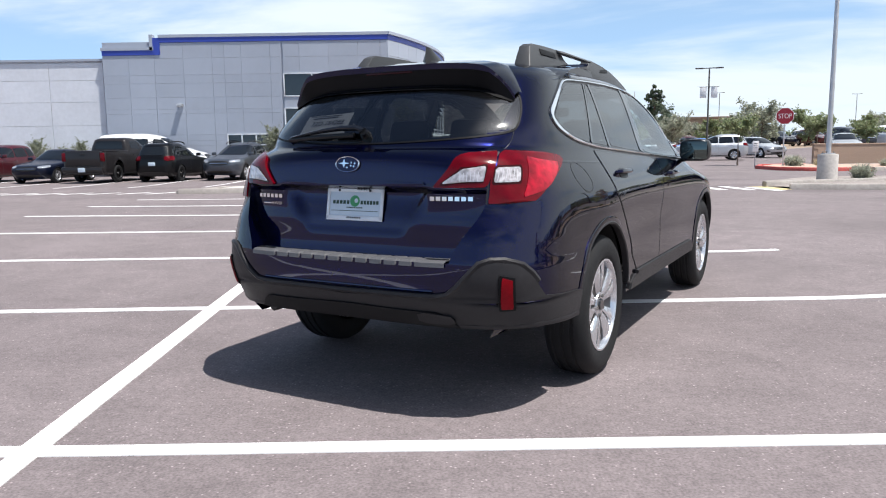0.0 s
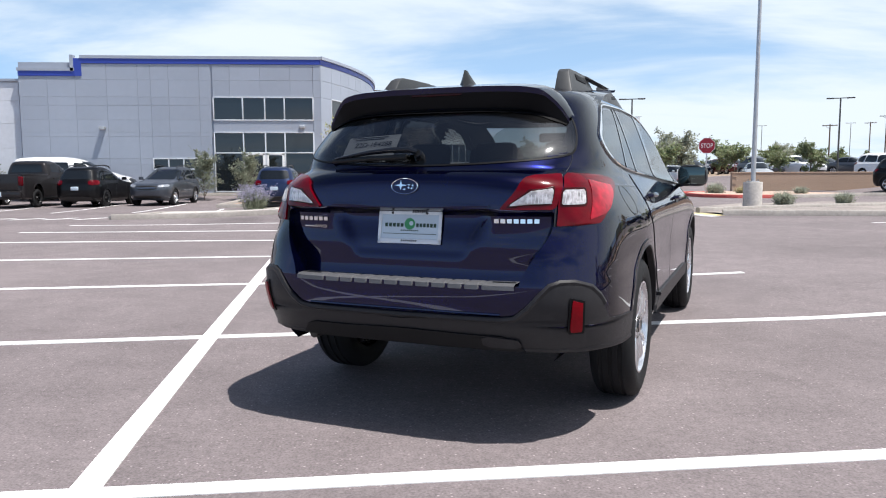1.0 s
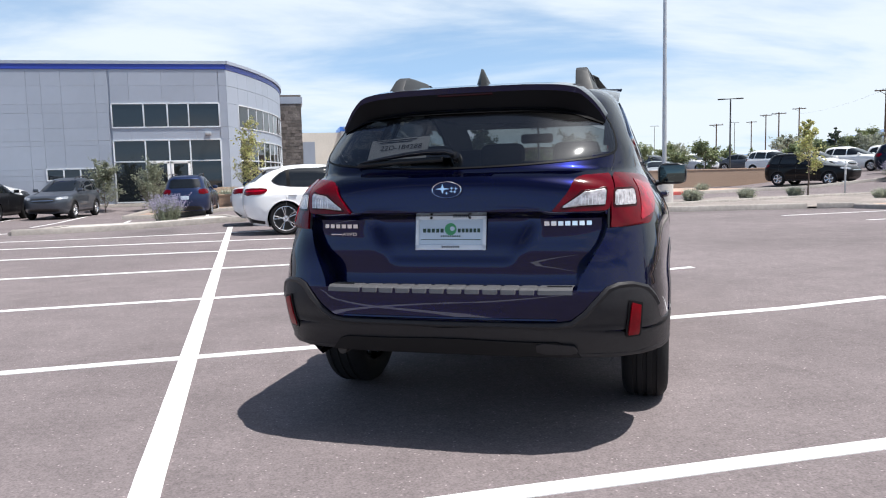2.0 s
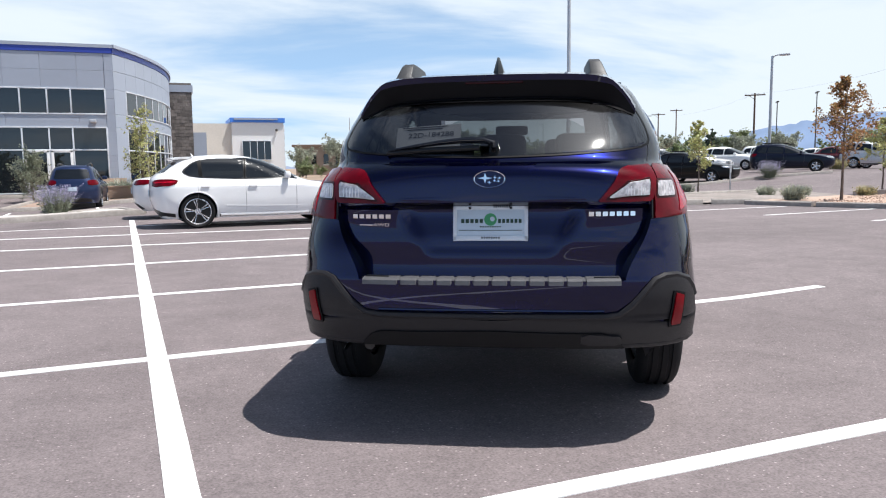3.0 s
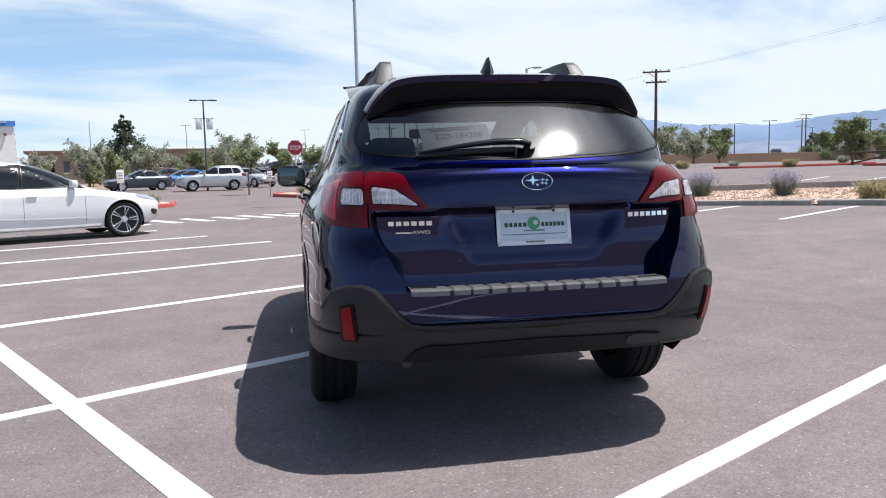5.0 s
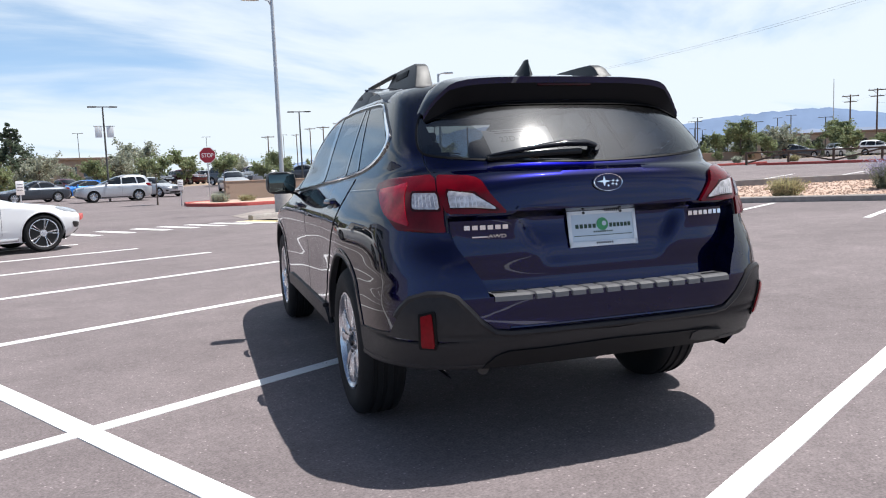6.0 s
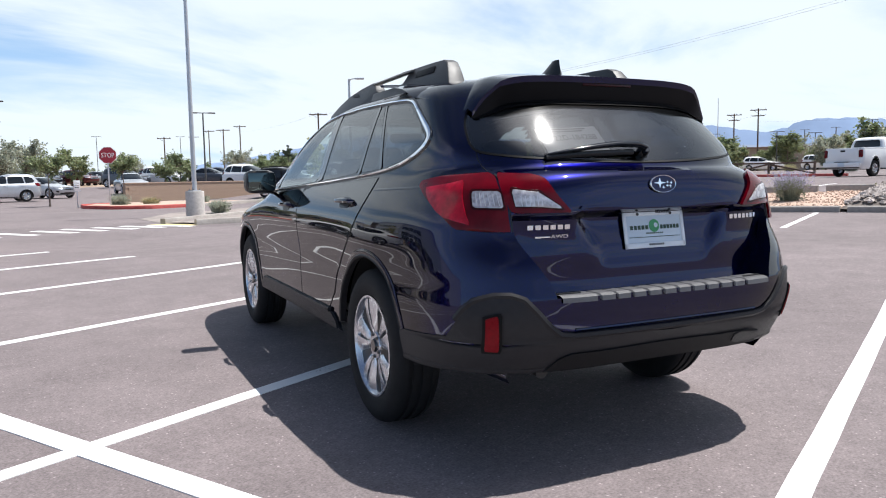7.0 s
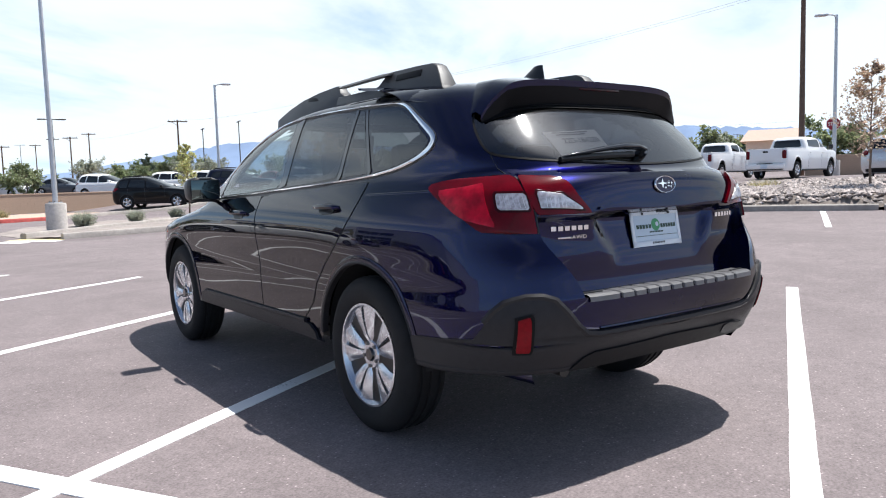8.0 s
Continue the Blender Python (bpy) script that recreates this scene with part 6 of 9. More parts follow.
# ---- the dark blue estate ----
HW = curve((0.24, 0.83), (0.30, 0.870), (0.38, 0.895), (0.48, 0.900), (0.60, 0.900), (0.70, 0.896), (0.78, 0.902), (0.88, 0.910), (0.95, 0.905), (0.99, 0.893), (1.04, 0.868), (1.09, 0.838), (1.13, 0.812), (1.16, 0.795), (1.30, 0.745), (1.42, 0.700), (1.50, 0.665), (1.54, 0.640), (1.575, 0.590), (1.60, 0.50), (1.618, 0.38), (1.628, 0.25))
HR_END = curve((0.24, -0.83), (0.34, -0.90), (0.44, -0.97), (0.55, -1.025), (0.64, -1.048), (0.69, -1.050), (0.74, -1.040), (0.80, -1.026), (0.84, -1.012), (0.88, -0.992), (0.92, -0.976), (0.96, -0.971), (1.05, -0.966), (1.12, -0.960), (1.16, -0.933), (1.172, -0.898), (1.18, -0.8795), (1.46, -0.602), (1.50, -0.556), (1.55, -0.46), (1.58, -0.36), (1.605, -0.15), (1.628, 0.25))
def HR(z):
    """The rear end's line; the glass is one even bow."""
    if 1.18 <= z <= 1.46:
        return -0.852 + 0.925 * (z - 1.21) + 0.30 * (z - 1.21) ** 2
    return HR_END(z)


HF = curve((0.24, 3.42), (0.34, 3.60), (0.50, 3.70), (0.70, 3.72), (0.82, 3.62), (0.90, 3.40), (0.96, 3.05), (1.00, 2.80), (1.04, 2.62), (1.08, 2.53), (1.20, 2.33), (1.40, 1.97), (1.50, 1.66), (1.55, 1.44), (1.59, 1.12), (1.615, 0.80), (1.628, 0.55))
HERO = Body(HW, HR, HF, curve((0.3, 4.2), (1.08, 4.2), (1.18, 3.15), (1.6, 3.15)), 2.8, curve((0.3, 0.76), (0.75, 0.78), (1.0, 0.86), (1.12, 0.80), (1.28, 0.52), (1.6, 0.5)), curve((0.3, 0.85), (0.95, 0.85), (1.1, 0.55), (1.6, 0.5)), 0.020, (0.0, 2.745), 0.60, curve((0.24, 0.004), (0.62, 0.006), (0.74, 0.016), (0.88, 0.032), (1.00, 0.034), (1.13, 0.026), (1.22, 0.010), (1.34, 0.0), (1.63, 0.0)))
CAR_X, CAR_Y, CAR_H = 0.05, 4.451, -27.0
INNER = (0, 1.0, 0.8)


def gate_edge(z):
    return 0.53 + 0.115 * smooth01(0.68, 0.96, z)


def gate_dent(x, z):
    """How far the tailgate lies in from the quarter panels: a deep foot, and a plate pocket."""
    if z < 0.702 or z > 1.02:
        return 0.0
    d = 0.105 - 0.070 * smooth01(0.72, 0.97, z)
    d *= 1 - smooth01(0.97, 1.015, z)
    hw = 0.27 + 0.095 * smooth01(0.80, 1.0, z)
    d += (0.014 + 0.026 * smooth01(0.85, 1.0, z)) * (1 - smooth01(hw - 0.03, hw + 0.04, abs(x))) * smooth01(0.775, 0.835, z) * (1 - smooth01(0.995, 1.012, z))
    return d


def gate_s(x, z):
    return (x, HERO.rear(x, z) + (gate_dent(x, z) if abs(x) <= gate_edge(z) else 0.0), z)


def rear_lift(y, z):
    """The sill line rises behind the rear wheels."""
    low = 0.355 + 0.05 * (1 - smooth01(-0.40, -0.28, y))
    return z if z >= 0.695 else low + (z - 0.24) * (0.695 - low) / (0.695 - 0.24)


SIDE_GLASS = [
    ("front_quarter_glass", [(2.19, 1.082), (2.04, 1.185), (2.00, 1.19), (1.975, 1.088)], M_FRONTGLASS),
    ("front_door_glass", [(1.94, 1.09), (1.965, 1.215), (1.66, 1.380), (1.33, 1.484), (1.10, 1.507), (1.09, 1.128)], M_FRONTGLASS),
    ("rear_door_glass", [(1.005, 1.138), (1.00, 1.512), (0.66, 1.518), (0.415, 1.508), (0.42, 1.172)], M_PRIVACY),
    ("rear_quarter_light", [(0.372, 1.176), (0.372, 1.506), (0.322, 1.505), (0.118, 1.187)], M_PRIVACY),
    ("cargo_glass", [(0.078, 1.192), (0.285, 1.502), (0.06, 1.494), (-0.03, 1.478), (-0.170, 1.415), (-0.325, 1.318), (-0.31, 1.290), (-0.25, 1.258), (-0.11, 1.217)], M_PRIVACY),
]
TRIM_LOOP = [(2.24, 1.066), (1.80, 1.080), (1.40, 1.099), (1.02, 1.121), (0.70, 1.138), (0.383, 1.155), (0.117, 1.173), (-0.115, 1.202), (-0.271, 1.245), (-0.345, 1.283), (-0.362, 1.318), (-0.340, 1.345), (-0.255, 1.392), (-0.168, 1.439), (-0.080, 1.486), (-0.015, 1.506), (0.063, 1.515), (0.333, 1.525), (0.662, 1.531), (0.94, 1.527), (1.10, 1.521), (1.34, 1.498), (1.68, 1.394), (2.05, 1.203)]
REAR_GLASS = [(-0.680, 1.268), (-0.662, 1.240), (-0.55, 1.220), (-0.30, 1.202), (0.0, 1.194), (0.30, 1.202), (0.55, 1.220), (0.662, 1.240), (0.680, 1.268), (0.664, 1.34), (0.636, 1.40), (0.585, 1.46), (-0.585, 1.46), (-0.636, 1.40), (-0.664, 1.34)]


GATE_SIDE = curve((1.152, 0.657), (1.19, 0.676), (1.225, 0.688), (1.26, 0.690), (1.30, 0.684), (1.35, 0.670), (1.40, 0.648))


def shrink(o, k):
    cu, cv = np.mean([p[0] for p in o]), np.mean([p[1] for p in o])
    return [(u + (cu - u) * k, v + (cv - v) * k) for u, v in o]


def hero_body(car):
    zs = [0.24, 0.27, 0.30, 0.34, 0.38, 0.42, 0.46, 0.50, 0.54, 0.58, 0.62, 0.655, 0.685, 0.699, 0.703, 0.72, 0.74, 0.765, 0.785, 0.80, 0.81, 0.82, 0.83, 0.85, 0.88, 0.91, 0.94, 0.965, 0.98, 0.988, 0.996, 1.004, 1.012, 1.022, 1.035, 1.05, 1.07, 1.09, 1.11, 1.13, 1.145, 1.16, 1.172, 1.185, 1.20, 1.22, 1.25, 1.28, 1.31, 1.34, 1.37, 1.40, 1.43, 1.455, 1.48, 1.50, 1.52, 1.54, 1.56, 1.575, 1.59, 1.60, 1.61, 1.618, 1.624]
    bm = shell(HERO, zs, 60, gate_dent, gate_edge, 30, rear_lift)
    gone = []
    shr = [shrink(rounded(o, 2), 0.10) for _, o, _ in SIDE_GLASS]
    rg = shrink(rounded(REAR_GLASS, 1), 0.06)
    ws = [(-0.66, 1.14), (0.66, 1.14), (0.52, 1.50), (-0.52, 1.50)]
    for f in bm.faces:
        c = f.calc_center_median()
        if c.z < 1.05 or c.z > 1.56 or f.calc_area() > 0.2:
            continue
        if abs(c.x) > 0.5 and any(inside(o, c.y, c.z) for o in shr):
            gone.append(f)
        elif c.y < -0.2 and inside(rg, c.x, c.z) and c.y < HERO.rear(c.x, c.z) + 0.05:
            gone.append(f)
        elif c.y > 1.0 and inside(ws, c.x, c.z) and c.y > HERO.front(c.x, c.z) - 0.06:
            gone.append(f)
    bmesh.ops.delete(bm, geom=gone, context="FACES")
    bmesh.ops.delete(bm, geom=[f for f in bm.faces if len(f.verts) > 8 and f.calc_center_median().z < 0.5 or max(v.co.z for v in f.verts) < 0.47 and f.calc_center_median().y < 0.36 and abs(f.calc_center_median().x) < 0.80], context="FACES")
    cut_arches(bm, HERO, (0.0, 2.745), 0.422, 0.372)
    # the tailgate is a panel of its own
    gate = [f for f in bm.faces if f.calc_center_median().y < -0.45 and 0.70 < f.calc_center_median().z < 1.20 and abs(f.calc_center_median().x) < gate_edge(f.calc_center_median().z)]
    keep = {v for f in gate for v in f.verts}
    gb = bmesh.new()
    idx = {v: gb.verts.new(v.co) for v in keep}
    for f in gate:
        gb.faces.new([idx[v] for v in f.verts])
    bmesh.ops.delete(bm, geom=gate, context="FACES")
    part("body", bm, M_BLUE, car, angle=26)
    return part("tailgate", gb, M_BLUE, car, angle=26)


def spoiler(car):
    """Roof spoiler: painted top and lip, black panel below, drooping ends."""
    xs = [0.0, 0.25, 0.40, 0.50, 0.56, 0.605, 0.640]
    tip = curve(*zip(xs, (1.566, 1.564, 1.558, 1.543, 1.500, 1.447, 1.388))); tip_y = curve(*zip(xs, (-0.622, -0.620, -0.614, -0.602, -0.578, -0.553, -0.540)))
    low = curve(*zip(xs, (1.448, 1.446, 1.438, 1.425, 1.403, 1.388, 1.374)))
    root = curve(*zip(xs, (1.590, 1.588, 1.581, 1.564, 1.515, 1.458, 1.396))); root_y = curve(*zip(xs, (-0.34, -0.34, -0.35, -0.38, -0.43, -0.47, -0.49)))
    P = sorted(list(np.linspace(-0.628, 0.628, 49)))
    topb, und = bmesh.new(), bmesh.new()
    rows = []
    for x in P:
        a = abs(x)
        r = Vector((x * (1 + 0.015), root_y(a), root(a) + 0.004)); t = Vector((x, tip_y(a), tip(a)))
        mid = r.lerp(t, 0.5) + Vector((0, 0, 0.010))
        t2 = t + Vector((0, 0.004, -0.026 if a < 0.5 else -0.02))
        lw = Vector((x * 0.985, HERO.rear(x * 0.985, low(a)) - 0.010, low(a)))
        k = t2.lerp(lw, 0.84) + Vector((0, 0.034 - 0.018 * smooth01(0.46, 0.60, a), 0.0))
        rows.append((r, mid, t, t2, k, lw, lw + Vector((0, 0.03, 0.012))))
    T = [[topb.verts.new(p) for p in row[:4]] for row in rows]
    U = [[und.verts.new(p) for p in row[3:]] for row in rows]
    for g, bm in ((T, topb), (U, und)):
        for p, q in zip(g, g[1:]):
            for k in range(len(p) - 1):
                bm.faces.new((p[k], p[k + 1], q[k + 1], q[k]))
        bmesh.ops.recalc_face_normals(bm, faces=bm.faces)
    sp = part("spoiler", topb, M_BLUE, car)
    part("spoiler_underside", und, M_BLACKMATT, sp, "black underside panel")
    part("brake_lamp", B(0.26, 0.012, 0.014, pose(0, -0.611, 1.533, -8, 0, 0), 0.004), M_LAMPDARK, sp, "red high brake lamp")


def tail_lamps(car, gate):
    for s in (-1, 1):
        S = HERO.corner_s(s)
        qx, qy = HERO.q_x, HERO.q_y
        out = [(qx(0.661, 1.154), 1.154), (qy(-0.66, 1.153), 1.153), (qy(-0.536, 1.146), 1.146), (qy(-0.425, 1.132), 1.132), (qy(-0.405, 1.112), 1.112), (qy(-0.488, 1.072), 1.072), (qy(-0.604, 1.022), 1.022), (qy(-0.682, 0.985), 0.985), (qy(-0.747, 0.948), 0.948), (qy(-0.80, 0.941), 0.941), (qx(0.70, 0.940), 0.940), (qx(0.660, 0.940), 0.940), (qx(0.660, 1.04), 1.04)]
        lamp = part("tail_lamp", patch(S, rounded(out, 1, 0.12), 0.014, 0.03, 18, 26, INNER), M_LAMPRED, car, "red tail lamp wrapping the corner")
        box_q = lambda x0, x1, z0, z1: rounded([(qx(x0, z0), z0), (qx(x1, z0), z0), (qx(x1, z1), z1), (qx(x0, z1), z1)], 1, 0.07)
        part("reverse_lens", patch(S, box_q(0.673, 0.760, 1.026, 1.086), 0.018, 0.006, 6, 8, INNER), M_LAMPCLEAR, lamp, "clear ribbed lens")
        part("lens_surround", patch(S, box_q(0.667, 0.768, 1.018, 1.094), 0.0155, 0.004, 6, 8, INNER), M_LAMPDARK, lamp)
        for k in range(6):
            x = 0.684 + 0.0125 * k
            part("lens_rib", ribbon(S, [(qx(x, 1.034), 1.034), (qx(x, 1.079), 1.079)], 0.003, 0.0190, 0.003, 0.02, out=INNER), M_RIB, lamp)
        part("bright_segment", patch(S, rounded([(qx(0.786, 1.126), 1.126), (qy(-0.62, 1.112), 1.112), (qy(-0.475, 1.100), 1.100), (qy(-0.545, 1.050), 1.050), (qy(-0.66, 0.992), 0.992), (qx(0.776, 0.962), 0.962)], 1, 0.06), 0.0165, 0.004, 10, 18, INNER), M_LAMPBRIGHT, lamp, "bright red lens segment")
        inn = [(qx(0.6535, 1.152), 1.152), (qx(0.540, 1.144), 1.144), (qx(0.515, 1.125), 1.125), (qx(0.437, 1.014), 1.014), (qx(0.44, 1.008), 1.008), (qx(0.6535, 1.008), 1.008)]
        l2 = part("tailgate_lamp", patch(S, rounded(inn, 1, 0.06), 0.014, 0.03, 14, 16, INNER), M_LAMPRED, gate, "red tail lamp with a clear reversing lens")
        part("reverse_lens", patch(S, rounded([(qx(0.640, 1.092), 1.092), (qx(0.560, 1.086), 1.086), (qx(0.470, 1.024), 1.024), (qx(0.637, 1.026), 1.026)], 1, 0.05), 0.018, 0.006, 6, 10, INNER), M_LAMPCLEAR, l2, "clear reversing lens")
        part("lens_surround", patch(S, rounded([(qx(0.645, 1.100), 1.100), (qx(0.554, 1.094), 1.094), (qx(0.456, 1.017), 1.017), (qx(0.636, 1.018), 1.018)], 1, 0.05), 0.0155, 0.004, 6, 10, INNER), M_LAMPDARK, l2)
        for k in range(6):
            x = 0.549 + 0.0135 * k
            part("lens_rib", ribbon(S, [(qx(x, 1.032), 1.032), (qx(x, 1.070), 1.070)], 0.003, 0.0190, 0.003, 0.02, out=INNER), M_RIB, l2)
        part("lamp_gap", ribbon(S, [(qx(0.657, z), z) for z in np.linspace(1.153, 0.70 + 0.24, 8)], 0.006, 0.006, 0.008, 0.03, out=INNER), M_BLACKPL, car)


def bumper(car):
    for s in (-1, 1):
        S = HERO.corner_s(s)
        qx, qy = HERO.q_x, HERO.q_y
        o = [(0.0, 0.412), (qy(-0.43, 0.412), 0.412), (qy(-0.405, 0.46), 0.46), (qy(-0.39, 0.515), 0.515), (qy(-0.42, 0.523), 0.523), (qy(-0.62, 0.533), 0.533), (qy(-0.75, 0.546), 0.546), (qy(-0.79, 0.590), 0.590), (qy(-0.825, 0.645), 0.645), (qy(-0.865, 0.688), 0.688), (qx(0.765, 0.708), 0.708), (qx(0.725, 0.714), 0.714), (qx(0.675, 0.704), 0.704), (qx(0.628, 0.662), 0.662), (qx(0.575, 0.598), 0.598), (qx(0.53, 0.562), 0.562), (qx(0.48, 0.549), 0.549), (0.0, 0.546)]
        clad = part("bumper_cladding", patch(S, o, 0.008, 0.02, 26, 34, INNER), M_CLAD, car, "dark grey textured bumper cladding")
        part("cladding_ridge", ribbon(S, [(qy(-0.80, 0.618), 0.618), (qy(-0.83, 0.655), 0.655), (qy(-0.868, 0.692), 0.692), (qx(0.75, 0.714), 0.714), (qx(0.70, 0.714), 0.714), (qx(0.66, 0.700), 0.700), (qx(0.615, 0.650), 0.650), (qx(0.57, 0.600), 0.600), (qx(0.52, 0.562), 0.562), (qx(0.46, 0.553), 0.553), (0.0, 0.550)], 0.024, 0.009, 0.012, 0.04, out=INNER, crown=0.006), M_CLAD, clad)
        part("reflector", patch(S, rounded([(qx(0.727, 0.510), 0.510), (qx(0.768, 0.510), 0.510), (qx(0.776, 0.640), 0.640), (qx(0.741, 0.642), 0.642)], 1, 0.07), 0.019, 0.012, 8, 6, INNER), M_REFLECTOR, clad, "tall red reflector")
        part("reflector_recess", patch(S, rounded([(qx(0.718, 0.500), 0.500), (qx(0.778, 0.500), 0.500), (qx(0.786, 0.650), 0.650), (qx(0.731, 0.652), 0.652)], 1, 0.07), 0.0145, 0.006, 8, 6, INNER), M_BLACKMATT, clad)
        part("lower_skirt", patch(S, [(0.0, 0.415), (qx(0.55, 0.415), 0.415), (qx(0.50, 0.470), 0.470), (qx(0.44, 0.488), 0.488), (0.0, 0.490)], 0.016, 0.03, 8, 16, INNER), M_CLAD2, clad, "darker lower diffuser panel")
        part("cladding_lower_edge", ribbon(S, [(qx(0.52, 0.42), 0.42), (qx(0.70, 0.42), 0.42), (qy(-0.75, 0.42), 0.42), (qy(-0.55, 0.41), 0.41), (qy(-0.43, 0.41), 0.41)], 0.022, 0.010, 0.02, 0.05, out=INNER, crown=0.004), M_CLAD, clad)
    part("towing_cover", patch(HERO.rear_s(), rounded([(0.37, 0.432), (0.54, 0.432), (0.53, 0.480), (0.37, 0.484)], 1), 0.020, 0.006, 4, 6, INNER), M_CLAD, car)
    # ridged protector on top of the bumper
    pr = bmesh.new()
    rows = []
    for x in np.linspace(-0.525, 0.525, 211):
        ph = (x + 0.525) / 1.05 * 14.0
        mid_zone = 0.115 < (x + 0.525) / 1.05 < 0.885
        notch = 0.008 if mid_zone and (ph % 1.0) < 0.16 else 0.0
        ye = HERO.rear(x, 0.69)
        up = 0.7065 - (0.004 if notch else 0.0)
        rows.append([pr.verts.new(p) for p in ((x, ye + 0.100, 0.700), (x, ye + 0.095, up), (x, ye + 0.012 + notch, up + 0.001), (x, ye - 0.006 + notch * 1.1, 0.700), (x, ye - 0.008 + notch * 1.1, 0.682 + notch), (x, ye + 0.010, 0.680))])
    for p, q in zip(rows, rows[1:]):
        for k in range(5):
            pr.faces.new((p[k], p[k + 1], q[k + 1], q[k]))
    bmesh.ops.recalc_face_normals(pr, faces=pr.faces)
    part("bumper_protector", pr, M_STEP, car, "ridged grey plastic bumper step", angle=20)
    for s in (-1, 1):
        part("protector_arrow", B(0.10, 0.012, 0.004, pose(s * 0.47, HERO.rear(0.47, 0.69) + 0.045, 0.7095, 0, 0, s * 6), 0.001), M_BLACKPL, car)
    part("bumper_crease", ribbon(HERO.rear_s(), [(-0.46, 0.575), (0.46, 0.575)], 0.012, 0.002, 0.004, 0.06, out=INNER, crown=0.003), M_BLUE, car)


def plate(gate):
    m = pose(0, -0.919, 0.926, 90 - 10.0, 0, 0)
    hold = part("plate_holder", B(0.29, 0.135, 0.012, m @ Matrix.Translation((0, 0, -0.008)), 0.003), M_BLACKPL, gate)
    p = part("dealer_plate", B(0.296, 0.146, 0.003, m, 0.001), M_PLATE, hold, "pale blue dealer plate with plain bars")
    for dx, dy, sx, sy in ((0, 0.066, 0.312, 0.024), (0, -0.066, 0.312, 0.022), (-0.148, 0, 0.016, 0.156), (0.148, 0, 0.016, 0.156)):
        part("plate_surround", B(sx, sy, 0.008, m @ Matrix.Translation((dx, dy, 0.002)), 0.003), M_PLATEFRAME, hold, "pale plastic plate surround")
    bar = lambda x, y, w, h, c, z=0.0025: part("print_bar", B(w, h, 0.0016, m @ Matrix.Translation((x, y, z))), c, p, smooth=False)
    for k in range(5):
        bar(-0.116 + 0.0195 * k, 0.006, 0.0135, 0.0165, M_TEXTGREEN)
    for k in range(6):
        bar(0.038 + 0.0170 * k, 0.006, 0.0118, 0.0165, M_TEXTGREEN)
    part("green_disc", C(0.026, 0.026, 0.0016, m @ Matrix.Translation((0, 0.012, 0.0016)), 28), M_GREEN, p, "round green print")
    part("pale_blot", C(0.010, 0.010, 0.0012, m @ Matrix.Translation((0.008, 0.014, 0.0030)), 12), M_PLATE, p)
    for k in range(9):
        bar(-0.040 + 0.010 * k, -0.018, 0.006, 0.006, M_TEXTGREEN)
    bar(0, -0.033, 0.262, 0.0022, M_TEXTGREEN)
    for k in range(8):
        bar(-0.034 + 0.010 * k, -0.064, 0.006, 0.008, M_TEXTDARK, 0.0068)
    for k in range(8):
        bar(0.015 + 0.009 * k, 0.066, 0.006, 0.009, M_TEXTDARK, 0.0068)
    for x in (-0.085, 0.085):
        part("screw", C(0.006, 0.006, 0.003, m @ Matrix.Translation((x, 0.060, 0.008)), 10), M_BLACKPL, hold)
    part("plate_lamp_garnish", patch(HERO.rear_s(), rounded([(-0.40, 1.016), (0.40, 1.016), (0.385, 1.034), (-0.385, 1.034)], 1), 0.010, 0.03, 4, 16, INNER), M_BLUE, gate)


